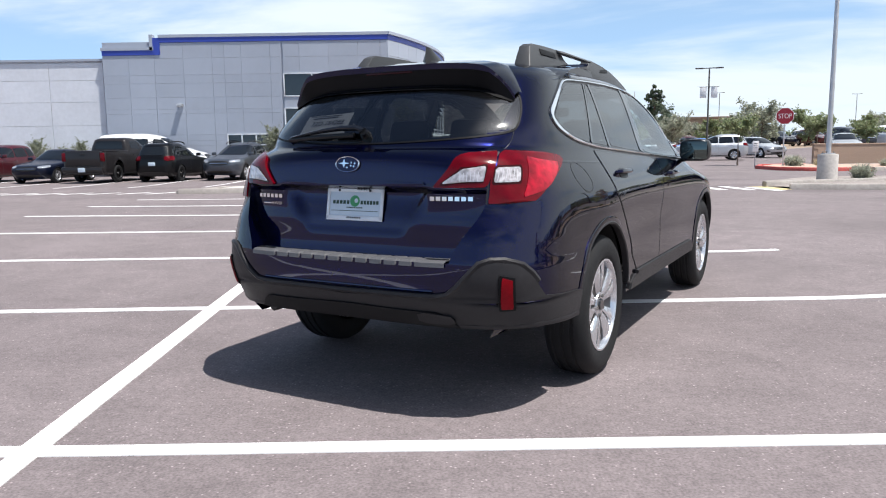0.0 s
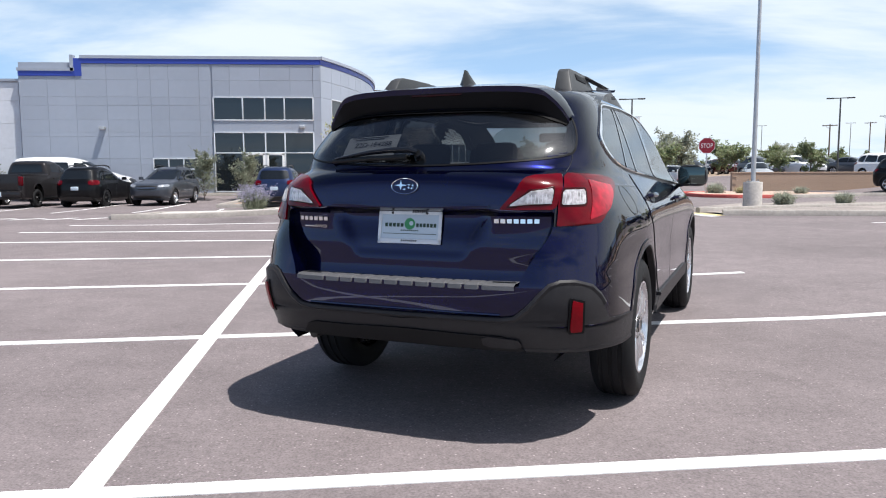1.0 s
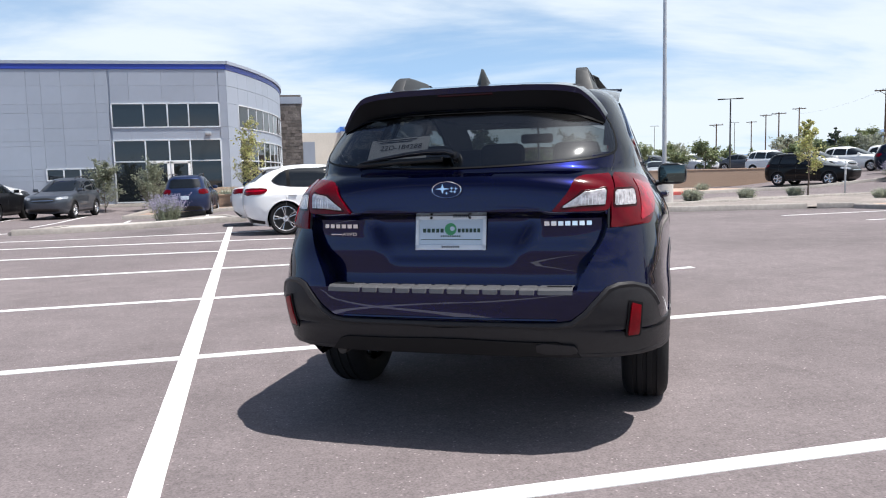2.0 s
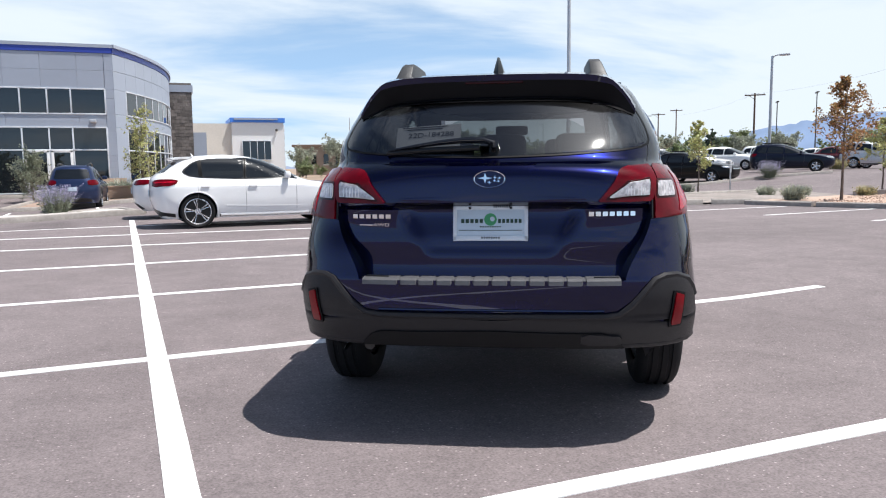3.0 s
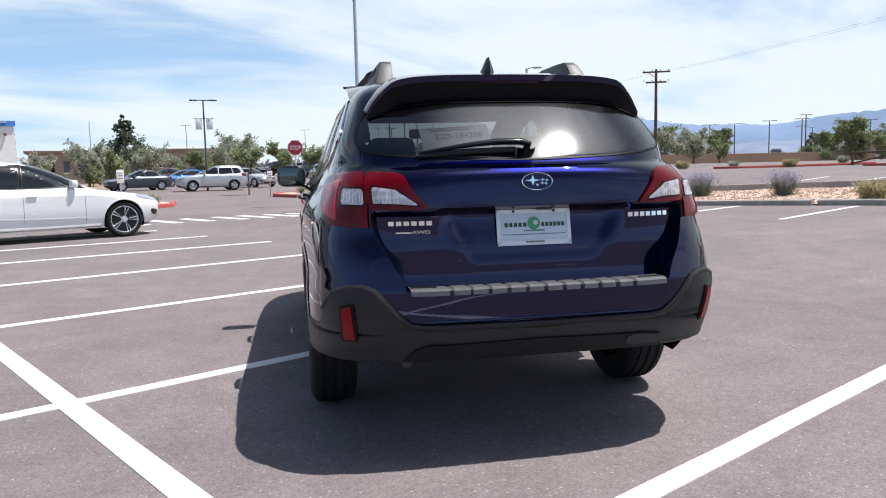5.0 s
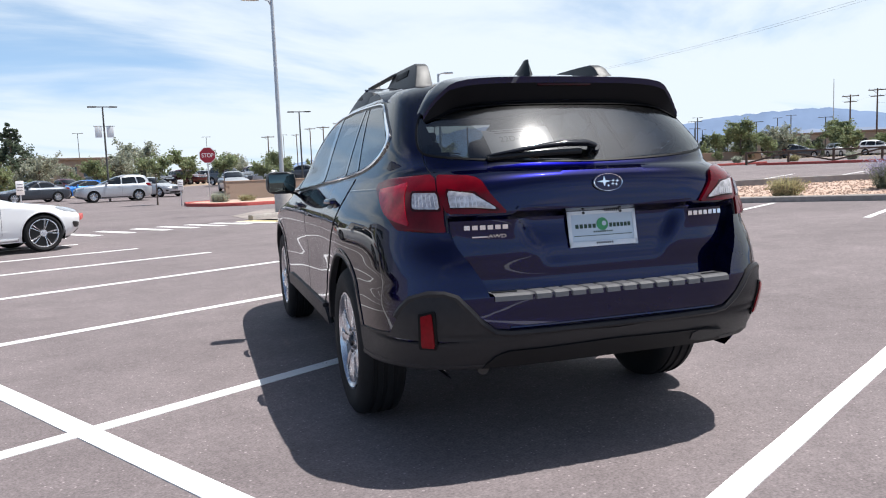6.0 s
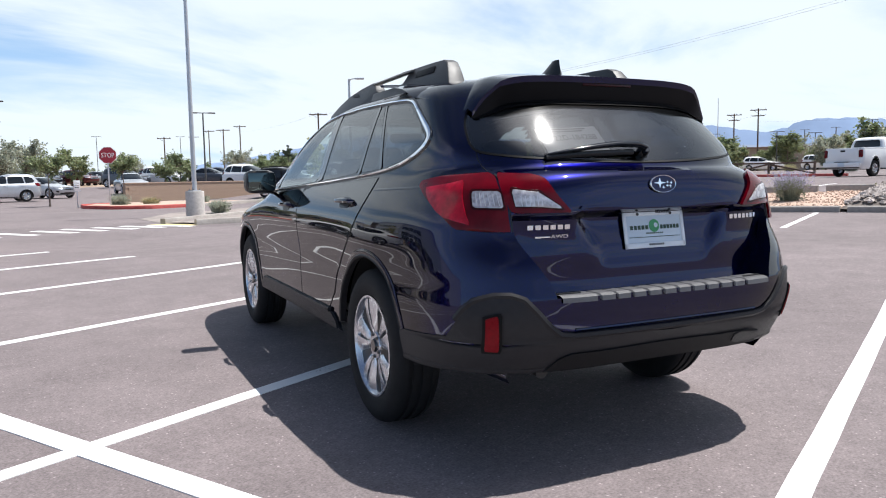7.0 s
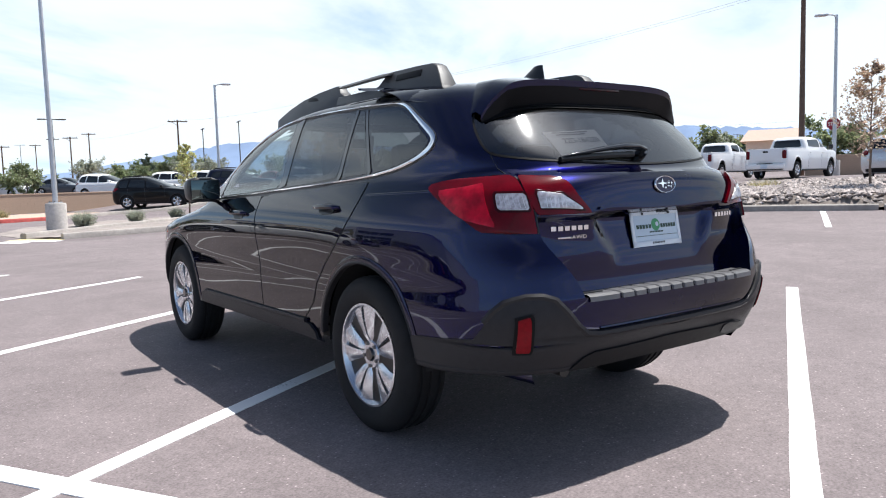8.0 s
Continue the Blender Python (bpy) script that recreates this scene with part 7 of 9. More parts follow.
def badges(gate):
    S = gate_s
    def on(x, z, off):
        p = Vector(S(x, z)); n = normal_at(S, x, z)
        n = n if n.y < 0 else -n
        zx = Vector((1, 0, 0)); zx = (zx - n * zx.dot(n)).normalized(); zy = n.cross(zx)
        return Matrix((( zx.x, zy.x, n.x, (p + n * off).x), (zx.y, zy.y, n.y, (p + n * off).y), (zx.z, zy.z, n.z, (p + n * off).z), (0, 0, 0, 1)))
    # oval badge with plain marks
    m = on(0.0, 1.106, 0.004)
    ring = bmesh.new()
    lathe(ring, [(0.92, 0.0), (0.95, 0.006), (1.0, 0.007), (1.03, 0.004), (1.04, 0.0)], 48, m @ Matrix.Diagonal((0.064, 0.0345, 1, 1)))
    em = part("badge", ring, M_CHROME, gate, "oval chrome badge with plain marks")
    part("badge_field", C(0.94, 0.94, 0.003, m @ Matrix.Diagonal((0.064, 0.0345, 1, 1)), 40), M_BLUE, em)
    def star(x, y, r, rx=1.0):
        pts = [((r if k % 2 == 0 else r * 0.28) * math.cos(math.pi * k / 4) * rx, (r if k % 2 == 0 else r * 0.28) * math.sin(math.pi * k / 4)) for k in range(8)]
        part("badge_mark", prism(bmesh.new(), pts, 0.003, m @ Matrix.Translation((x, y, 0.003))), M_CHROME, em, smooth=False)
    star(-0.018, 0.004, 0.021, 1.5)
    for x, y in ((0.022, 0.006), (0.040, 0.004), (0.020, -0.007), (0.036, -0.009), (0.000, -0.014)):
        star(x, y, 0.0075, 1.2)
    for name, x0, x1, z, h, n in (("lettering_badge", -0.592, -0.416, 0.953, 0.020, 6), ("lettering_badge", 0.398, 0.594, 0.960, 0.021, 7)):
        holder = new(name); holder.parent = gate
        w = (x1 - x0) / n
        for k in range(n):
            bm = bmesh.new()
            m0 = on(x0 + w * (k + 0.5), z, 0.003)
            box(bm, w * 0.74, h * 0.86, 0.004, m0)
            part("badge_bar", bm, M_CHROME, holder, smooth=False)
    holder = new("drive_badge"); holder.parent = gate
    part("badge_bar", B(0.062, 0.006, 0.003, on(-0.530, 0.9165, 0.003), 0.001), M_CHROME, holder, smooth=False)
    word("AWD", 0.024, M_CHROME, on(-0.462, 0.917, 0.003) @ Matrix.Diagonal((1.25, 0.85, 1, 1)), holder, "lettering", 0.0015, "chrome letters AWD")


def wiper(car):
    g = HERO.rear_s()
    def pt(x, z, off):
        p = Vector(g(x, z)); n = normal_at(g, x, z); n = n if n.y < 0 else -n
        return p + n * off
    w = new("rear_wiper"); w.parent = car
    w["label"] = "gloss black rear wiper"
    pts = [pt(0.012, 1.236, 0.03), pt(-0.03, 1.244, 0.036), pt(-0.12, 1.246, 0.034), pt(-0.22, 1.240, 0.030), pt(-0.32, 1.231, 0.024), pt(-0.42, 1.221, 0.018), pt(-0.452, 1.218, 0.014)]
    part("wiper_arm", tube(bmesh.new(), pts, [0.020, 0.024, 0.022, 0.019, 0.015, 0.010, 0.005], 12, 0.6), M_GLOSSBLACK, w)
    part("wiper_pivot", C(0.026, 0.022, 0.03, Matrix.Translation(pt(0.010, 1.234, 0.0)) @ pose(0, 0, 0, 48, 0, 0), 20), M_GLOSSBLACK, w)
    part("wiper_blade", tube(bmesh.new(), [pt(-0.45, 1.214, 0.008), pt(-0.25, 1.223, 0.012), pt(-0.05, 1.229, 0.012)], 0.012, 8), M_BLACKPL, w)


def roof_things(car):
    for s in (-1, 1):
        rail = new("roof_rail"); rail.parent = car
        rail["label"] = "satin dark grey roof rail with stowed crossbar"
        def slab(outline, t0, t1, name, mat_=M_SATIN):
            """A slab in the (y, z) plane that leans inward, t0 thick at the foot and t1 at the top."""
            bm = bmesh.new()
            zl, zh = min(p[1] for p in outline), max(p[1] for p in outline)
            A, Bv = [], []
            for y, z in outline:
                k = (z - zl) / (zh - zl)
                xo = 0.560 - 0.055 * k - 0.03 * smooth01(0.9, 1.75, y); th = t0 + (t1 - t0) * k
                A.append(bm.verts.new((s * xo, y, z))); Bv.append(bm.verts.new((s * (xo - th), y, z)))
            bm.faces.new(A); bm.faces.new(Bv[::-1])
            for i in range(len(A)):
                j = (i + 1) % len(A)
                bm.faces.new((A[i], Bv[i], Bv[j], A[j]))
            bmesh.ops.recalc_face_normals(bm, faces=bm.faces)
            bmesh.ops.bevel(bm, geom=[e for e in bm.edges], offset=0.006, segments=2, profile=0.5, affect="EDGES", clamp_overlap=True)
            return part(name, bm, mat_, rail)
        slab([(-0.190, 1.552), (-0.122, 1.640), (-0.082, 1.684), (-0.040, 1.700), (0.10, 1.704), (0.33, 1.705), (0.365, 1.690), (0.415, 1.645), (0.46, 1.634), (0.85, 1.632), (0.85, 1.556), (0.30, 1.548)], 0.10, 0.055, "rear_foot")
        slab([(0.30, 1.700), (0.42, 1.706), (0.80, 1.690), (0.80, 1.672), (0.42, 1.684), (0.30, 1.680)], 0.045, 0.045, "crossbar")
        slab([(0.80, 1.556), (0.80, 1.640), (0.845, 1.655), (0.885, 1.700), (0.92, 1.702), (1.13, 1.690), (1.36, 1.668), (1.56, 1.628), (1.72, 1.574), (1.70, 1.515), (1.30, 1.545)], 0.10, 0.05, "front_foot")
        # dark plates on the surface stand for the shade in the rail's slots
        part("rail_recess", B(0.008, 0.22, 0.034, Matrix.Translation((s * 0.520, 0.14, 1.664)) @ pose(0, 0, 0, 0, s * -20, 0), 0.003), M_CLAD2, rail)
        part("rail_recess", B(0.008, 0.26, 0.024, Matrix.Translation((s * 0.508, 1.14, 1.650)) @ pose(0, 0, 0, 6, s * -20, 0), 0.003), M_CLAD2, rail)
    fin = bmesh.new()
    rows = []
    for k, z in enumerate(np.linspace(0, 1, 7)):
        y0, y1 = -0.27 + 0.018 * z, 0.01 - 0.205 * z ** 0.8
        w = 0.030 * (1 - z) ** 0.9 + 0.006
        zz = 1.600 + 0.094 * z
        ring = [(0, y0), (w * 0.8, y0 + 0.02), (w, (y0 + y1) / 2), (w * 0.5, y1 - 0.02), (0, y1), (-w * 0.5, y1 - 0.02), (-w, (y0 + y1) / 2), (-w * 0.8, y0 + 0.02)]
        rows.append([fin.verts.new((x, y, zz)) for x, y in ring])
    for a, b in zip(rows, rows[1:]):
        for k in range(8):
            fin.faces.new((a[k], a[(k + 1) % 8], b[(k + 1) % 8], b[k]))
    fin.faces.new(rows[-1])
    bmesh.ops.recalc_face_normals(fin, faces=fin.faces)
    part("aerial_fin", fin, M_BLACKPL, car, "black shark-fin aerial")


def flank(car, s):
    S = HERO.side_s(s)
    for n, o, m in SIDE_GLASS:
        part(n, patch(S, rounded(o, 1, 0.06), 0.0015, 0.004, 14, 12, INNER, pane=True), m, car)
    def loop_w(t):
        return 0.009 + 0.017 * math.exp(-((t - 0.475) / 0.075) ** 2)
    part("window_trim", ribbon(S, rounded(TRIM_LOOP, 2, 0.24), loop_w, 0.008, 0.010, 0.03, closed=True, out=INNER, crown=0.003), M_CHROME, car, "bright window surround")
    # black pillars between the panes
    for o in ([(1.085, 1.12), (1.10, 1.516), (1.01, 1.520), (1.01, 1.13)], [(0.41, 1.165), (0.41, 1.516), (0.38, 1.515), (0.376, 1.166)], [(0.312, 1.513), (0.292, 1.512), (0.083, 1.182), (0.113, 1.180)], [(1.972, 1.078), (1.998, 1.20), (1.968, 1.22), (1.944, 1.08)]):
        part("pillar_cover", patch(S, o, 0.004, 0.006, 10, 3, INNER), M_GLOSSBLACK, car)
    part("window_seal", ribbon(S, rounded(TRIM_LOOP, 2, 0.24), 0.030, 0.0005, 0.004, 0.03, closed=True, out=INNER), M_BLACKPL, car)
    # doors as panels with open seams
    fd = [(2.20, 1.055), (2.26, 0.95), (2.28, 0.80), (2.22, 0.62), (2.16, 0.455), (1.178, 0.455), (1.205, 0.70), (1.225, 0.90), (1.262, 1.090)]
    rd = [(1.250, 1.090), (1.213, 0.90), (1.193, 0.70), (1.166, 0.455), (0.62, 0.455), (0.50, 0.56), (0.46, 0.66), (0.37, 0.75), (0.245, 0.845), (0.150, 0.935), (0.112, 0.985), (0.092, 1.06), (0.088, 1.150)]
    for nm, o in (("front_door", fd), ("rear_door", rd)):
        d = part(nm, patch(S, o, 0.0035, 0.008, 26, 16, INNER), M_BLUE, car)
        part("door_seam", ribbon(S, o, 0.009, 0.0016, 0.004, 0.04, closed=True, out=INNER), M_BLACKPL, d)
    for y, z, nm in ((0.365, 1.030, "rear"), (1.50, 0.983, "front")):
        x = HERO.half(y, z)
        h = new("door_handle"); h.parent = car
        part("handle_cup", patch(S, rounded([(y - 0.085, z - 0.030), (y + 0.075, z - 0.034), (y + 0.075, z + 0.022), (y - 0.075, z + 0.022)], 2), 0.0055, 0.004, 8, 8, INNER), M_BLACKPL, h)
        part("handle_grip", tube(bmesh.new(), [(s * (x - 0.002), y - 0.115, z + 0.006), (s * (x + 0.020), y - 0.095, z + 0.008), (s * (x + 0.030), y, z + 0.008), (s * (x + 0.022), y + 0.09, z + 0.006), (s * (x + 0.002), y + 0.105, z + 0.005)], [0.008, 0.014, 0.016, 0.014, 0.008], 8, 0.9), M_BLUE, h)
    # mirror
    mz = 1.135
    mir = new("side_mirror"); mir.parent = car
    house = bmesh.new()
    bmesh.ops.create_uvsphere(house, u_segments=24, v_segments=14, radius=1.0, matrix=Matrix.Translation((s * 0.972, 1.93, mz)) @ pose(0, 0, 0, 0, 0, s * 6) @ Matrix.Diagonal((0.108, 0.085, 0.082, 1)))
    for v in house.verts:                       # flat back face and squarer outline
        d = v.co - Vector((s * 0.972, 1.93, mz))
        k = 1 / max(1e-6, ((abs(d.x) / 0.108) ** 4 + (abs(d.z) / 0.082) ** 4 + (abs(d.y) / 0.085) ** 4) ** 0.25)
        v.co = Vector((s * 0.972, 1.93, mz)) + d * min(k, 1.25) * 0.97
        v.co.y = max(v.co.y, 1.872)
    part("mirror_housing", house, M_BLACKPL, mir, "black mirror housing")
    part("mirror_glass", B(0.178, 0.004, 0.124, pose(s * 0.972, 1.869, mz, 0, 0, s * 3), 0.002), M_MIRRORGLASS, mir)
    part("mirror_foot", tube(bmesh.new(), [(s * 0.80, 2.00, 1.06), (s * 0.87, 1.97, 1.062), (s * 0.93, 1.94, 1.075)], [0.03, 0.026, 0.024], 10, 0.6), M_BLACKPL, mir)
    # sill cladding and arches
    sill = [(0.475, 0.362), (2.275, 0.362), (2.26, 0.40), (2.22, 0.435), (0.56, 0.435), (0.49, 0.40)]
    part("sill_cladding", patch(S, sill, 0.014, 0.03, 8, 24, INNER), M_CLAD, car, "dark grey sill cladding")
    part("sill_strip", ribbon(S, [(0.60, 0.445), (2.16, 0.445)], 0.022, 0.016, 0.02, 0.1, out=INNER, crown=0.004), M_CLAD, car)
    for y in (0.0, 2.745):
        part("wheel_arch", arch_lip(HERO, s, y, 0.372, 0.433, 0.034, 0.003, 0.36 if y else 0.41), M_BLUE, car)
        part("mud_lip", arch_lip(HERO, s, y, 0.372, 0.419, 0.016, 0.004, 0.38 if y else 0.41), M_CLAD, car)
    part("quarter_crease", ribbon(S, [(0.06, 1.092), (-0.42, 1.106)], 0.012, 0.0005, 0.003, 0.05, out=INNER, crown=0.002), M_BLUE, car)
    if s > 0:
        pts = [(-0.26 + 0.085 * math.cos(a) - 0.02 * math.sin(a), 1.03 + 0.072 * math.sin(a)) for a in np.linspace(0, 2 * math.pi, 28, endpoint=False)]
        part("fuel_flap", ribbon(S, pts, 0.005, 0.001, 0.003, 0.03, closed=True, out=INNER), M_BLACKPL, car)
    # seam between tailgate and pillar
    C_ = HERO.corner_s(s)
    part("gate_seam", ribbon(C_, [(HERO.q_x(x, z), z) for x, z in [(GATE_SIDE(z), z) for z in np.linspace(1.152, 1.395, 14)]], 0.003, 0.0005, 0.003, 0.03, out=INNER), M_BLACKPL, car)
    part("headlamp", patch(HERO.corner_s(s, True), rounded([(HERO.q_x(0.5, 0.74, True), 0.74), (HERO.q_y(3.2, 0.80, True), 0.80), (HERO.q_y(3.05, 0.88, True), 0.88), (HERO.q_x(0.45, 0.83, True), 0.83)], 2), 0.008, 0.02, 6, 14, INNER), M_HEADLAMP, car)


def cabin(car):
    """Seats, dashboard, floor and roof lining seen through the glass."""
    part("cabin_floor", B(1.50, 3.1, 0.04, Matrix.Translation((0, 0.95, 0.42))), M_SEAT, car, smooth=False)
    part("cargo_floor", B(1.47, 0.95, 0.04, Matrix.Translation((0, -0.33, 0.80))), M_SEAT, car, smooth=False)
    part("roof_lining", B(1.06, 1.7, 0.02, Matrix.Translation((0, 0.55, 1.545)), 0.005), M_LINER, car, smooth=False)
    part("dashboard", B(1.46, 0.5, 0.30, Matrix.Translation((0, 2.10, 0.94)), 0.08), M_SEAT, car)
    def seat(x, y, w):
        st = new("seat"); st.parent = car
        part("seat_back", B(w, 0.14, 0.60, pose(x, y - 0.06, 0.86, -14, 0, 0), 0.05), M_SEAT, st)
        part("cushion", B(w, 0.52, 0.16, Matrix.Translation((x, y + 0.22, 0.55)), 0.05), M_SEAT, st)
        for dx in ((0,) if w < 0.7 else (-0.42, 0, 0.42)):
            part("headrest", B(0.26, 0.10, 0.17, pose(x + dx, y - 0.16, 1.255, -14, 0, 0), 0.045), M_SEAT, st)
            for k in (-0.05, 0.05):
                part("headrest_post", C(0.006, 0.006, 0.12, pose(x + dx + k, y - 0.14, 1.11, -14, 0, 0), 8), M_STEEL, st)
    seat(-0.37, 1.30, 0.52); seat(0.37, 1.30, 0.52); seat(0.0, 0.42, 1.34)
    wheel = bmesh.new()
    lathe(wheel, [(0.175 + 0.016 * math.cos(a), 0.016 * math.sin(a)) for a in np.linspace(0, 2 * math.pi, 9)[:-1]], 32, pose(-0.37, 1.82, 1.02, 62, 0, 0), True)
    bmesh.ops.recalc_face_normals(wheel, faces=wheel.faces)
    part("steering_wheel", wheel, M_BLACKPL, car)
    part("cabin_mirror", B(0.24, 0.03, 0.07, Matrix.Translation((0, 1.62, 1.42)), 0.02), M_BLACKPL, car)
    # sheet of paper behind the rear glass
    g = HERO.rear_s()
    sheet = part("paper_sheet", patch(g, [(-0.420, 1.222), (-0.135, 1.226), (-0.140, 1.352), (-0.428, 1.346)], -0.006, 0.001, 6, 8, INNER), M_PAPER, car, "white stock sheet behind the rear glass")
    p = Vector(g(-0.28, 1.298)); n = normal_at(g, -0.28, 1.298); n = n if n.y < 0 else -n
    zx = Vector((1, 0, 0)); zx = (zx - n * zx.dot(n)).normalized(); zy = n.cross(zx)
    o = p - n * 0.0042
    m = Matrix(((zx.x, zy.x, n.x, o.x), (zx.y, zy.y, n.y, o.y), (zx.z, zy.z, n.z, o.z), (0, 0, 0, 1)))
    word("22D-184288", 0.040, M_TEXTDARK, m @ Matrix.Translation((0.012, 0.004, 0)) @ Matrix.Diagonal((1.0, 1.05, 1, 1)), sheet, "lettering", 0.0003, "dark stock number")
    for k, (w, y) in enumerate(((0.20, 0.055), (0.16, 0.042))):
        part("print_bar", B(w, 0.005, 0.0006, m @ Matrix.Translation((-0.02, y, 0))), M_TEXTDARK, sheet, smooth=False)


def underside(car):
    part("underbody", B(1.56, 1.80, 0.04, Matrix.Translation((0, 1.372, 0.362))), M_UNDER, car, smooth=False)
    part("engine_tray", B(1.10, 1.30, 0.04, Matrix.Translation((0, 2.95, 0.345))), M_UNDER, car, smooth=False)
    part("rear_floor", B(1.30, 0.97, 0.04, pose(0, -0.415, 0.455, 0, 0, 0)), M_UNDER, car, smooth=False)
    part("rear_axle", B(1.25, 0.22, 0.10, Matrix.Translation((0, 0.02, 0.30)), 0.03), M_UNDER, car)
    part("differential", B(0.30, 0.34, 0.20, Matrix.Translation((0.0, -0.02, 0.30)), 0.06), M_UNDER, car)
    for s in (-1, 1):
        part("suspension_arm", tube(bmesh.new(), [(s * 0.25, 0.1, 0.30), (s * 0.66, 0.02, 0.32)], 0.035, 8), M_UNDER, car)
    part("silencer", C(0.075, 0.075, 0.50, pose(-0.62, -0.58, 0.475, 0, 90, 0), 20), M_UNDER, car)
    part("tailpipe", tube(bmesh.new(), [(-0.50, -0.60, 0.40), (-0.52, -0.80, 0.398), (-0.53, -0.90, 0.394)], 0.024, 12), M_DULLSTEEL, car)


def hero_car():
    car = thing("estate_car", pose(CAR_X, CAR_Y, 0, 0, 0, CAR_H), "dark metallic blue estate car with roof rails and grey lower cladding", "car")
    gate = hero_body(car)
    wheel_set("hero", 0.362, 0.225, 0.238, 5, True, 0.078, fine=True, back=True, spread=0.205, broad=((0.045, 0.022, 0.064), (0.095, 0.040, 0.084), (0.160, 0.064, 0.090), (0.205, 0.084, 0.090), (0.224, 0.100, 0.088)))
    add_wheels(car, "hero", (0.0, 2.745), 0.795, 0.362)
    for y in (0.0, 2.745):
        for s in (-1, 1):
            part("wheel_well", wheel_well(y, 0.372, 0.430, s * 0.50, s * 0.862, 0.36), M_UNDER, car)
    for s in (-1, 1):
        flank(car, s)
    part("rear_window", patch(HERO.rear_s(), rounded(REAR_GLASS, 2, 0.22), 0.002, 0.005, 18, 26, INNER, pane=True), M_REARGLASS, car)
    part("rear_window_seal", ribbon(HERO.rear_s(), rounded(REAR_GLASS, 2, 0.22), 0.009, 0.003, 0.004, 0.03, closed=True, out=INNER), M_BLACKMATT, car)
    part("windscreen", patch(HERO.front_s(), rounded([(-0.70, 1.10), (0.70, 1.10), (0.55, 1.52), (-0.55, 1.52)], 2), 0.002, 0.005, 12, 16, INNER, pane=True), M_FRONTGLASS, car)
    spoiler(car); tail_lamps(car, gate); bumper(car); plate(gate); badges(gate); wiper(car); roof_things(car); cabin(car); underside(car)
    return car


hero = hero_car()

# ---- posts, signs, cables ----
def lamp_post(x, y, h, footing=True, arm_az=0.0, label="", material=None, footing_h=0.88, r=0.075):
    """A car-park lamp: tapered pole, flat head on a short arm, round concrete footing."""
    z = ground_z(x, y)
    p = thing("street_lamp", pose(x, y, z, 0, 0, 0), label or "grey steel car-park lamp on a round concrete footing", "street lamp")
    material = material or M_GALV
    f0 = 0.0
    if footing:
        f0 = footing_h
        bm = bmesh.new()
        lathe(bm, [(0.0, 0), (0.29, 0), (0.29, f0 - 0.03), (0.275, f0), (0.0, f0 + 0.004)], 40)
        part("footing", bm, M_CONCRETE, p, "pale round concrete footing")
        part("base_plate", B(0.30, 0.30, 0.03, Matrix.Translation((0, 0, f0 + 0.018)), 0.006), material, p)
        for sx in (-1, 1):
            for sy in (-1, 1):
                part("bolt", C(0.016, 0.016, 0.05, Matrix.Translation((sx * 0.11, sy * 0.11, f0 + 0.03)), 6), M_STEEL, p)
    part("pole", C(r, r * 0.72, h - f0 - 0.05, Matrix.Translation((0, 0, f0 + 0.02)), 20), material, p)
    d = Vector((math.sin(radians(arm_az)), math.cos(radians(arm_az)), 0))
    part("arm", tube(bmesh.new(), [(0, 0, h - 0.25), d * 0.10 + Vector((0, 0, h - 0.06)), d * 0.28 + Vector((0, 0, h)), d * 0.45 + Vector((0, 0, h))], 0.035, 8), material, p)
    head = part("lamp_head", B(0.30, 0.62, 0.09, Matrix.Translation(d * 0.70 + Vector((0, 0, h))) @ pose(0, 0, 0, 0, 0, -arm_az), 0.03), material, p)
    part("diffuser", B(0.22, 0.44, 0.02, Matrix.Translation(d * 0.72 + Vector((0, 0, h - 0.052))) @ pose(0, 0, 0, 0, 0, -arm_az), 0.005), M_LAMPCLEAR, head)
    return p


def t_lamp(x, y, h, az=0.0, banners=False, label="dark twin-headed lot lamp", r=0.07):
    z = ground_z(x, y)
    p = thing("lot_lamp", pose(x, y, z, 0, 0, -az), label, "street lamp")
    part("pole", C(r, r * 0.7, h, None, 10), M_POLEDARK, p)
    for s in (-1, 1):
        part("arm", B(0.5, 0.06, 0.06, Matrix.Translation((s * 0.22, 0, h)), 0.01), M_POLEDARK, p)
        part("lamp_head", B(0.50, 0.28, 0.08, Matrix.Translation((s * 0.62, 0, h)), 0.03), M_POLEDARK, p)
    if banners:
        for s in (-1, 1):
            part("banner_arm", B(0.6, 0.03, 0.03, Matrix.Translation((s * 0.34, 0, h * 0.80)), 0.008), M_POLEDARK, p)
            part("banner", B(0.40, 0.02, 0.70, Matrix.Translation((s * 0.34, 0, h * 0.80 - 0.36)), 0.004), M_PAPER, p, "pale cloth banner")
    return p


def utility_pole(x, y, h, az, label="brown timber utility pole with a crossarm", arms=1, r=0.15):
    p = thing("utility_pole", pose(x, y, ground_z(x, y), 0, 0, -az), label, "utility pole")
    part("pole", C(r, r * 0.65, h, None, 12), M_WOODPOLE, p)
    for k in range(arms):
        z = h - 0.25 - 0.9 * k
        part("crossarm", B(2.4 - 0.6 * k, 0.12, 0.14, Matrix.Translation((0, -0.14, z)), 0.015), M_WOODPOLE, p)
        for i in range(4):
            part("insulator", C(0.05, 0.035, 0.16, Matrix.Translation((-1.05 + 0.7 * i, -0.14, z + 0.07)), 8), M_GALV, p)
    part("brace", B(0.9, 0.04, 0.05, pose(-0.35, -0.2, h - 0.55, 0, 35, 0)), M_WOODPOLE, p)
    return p


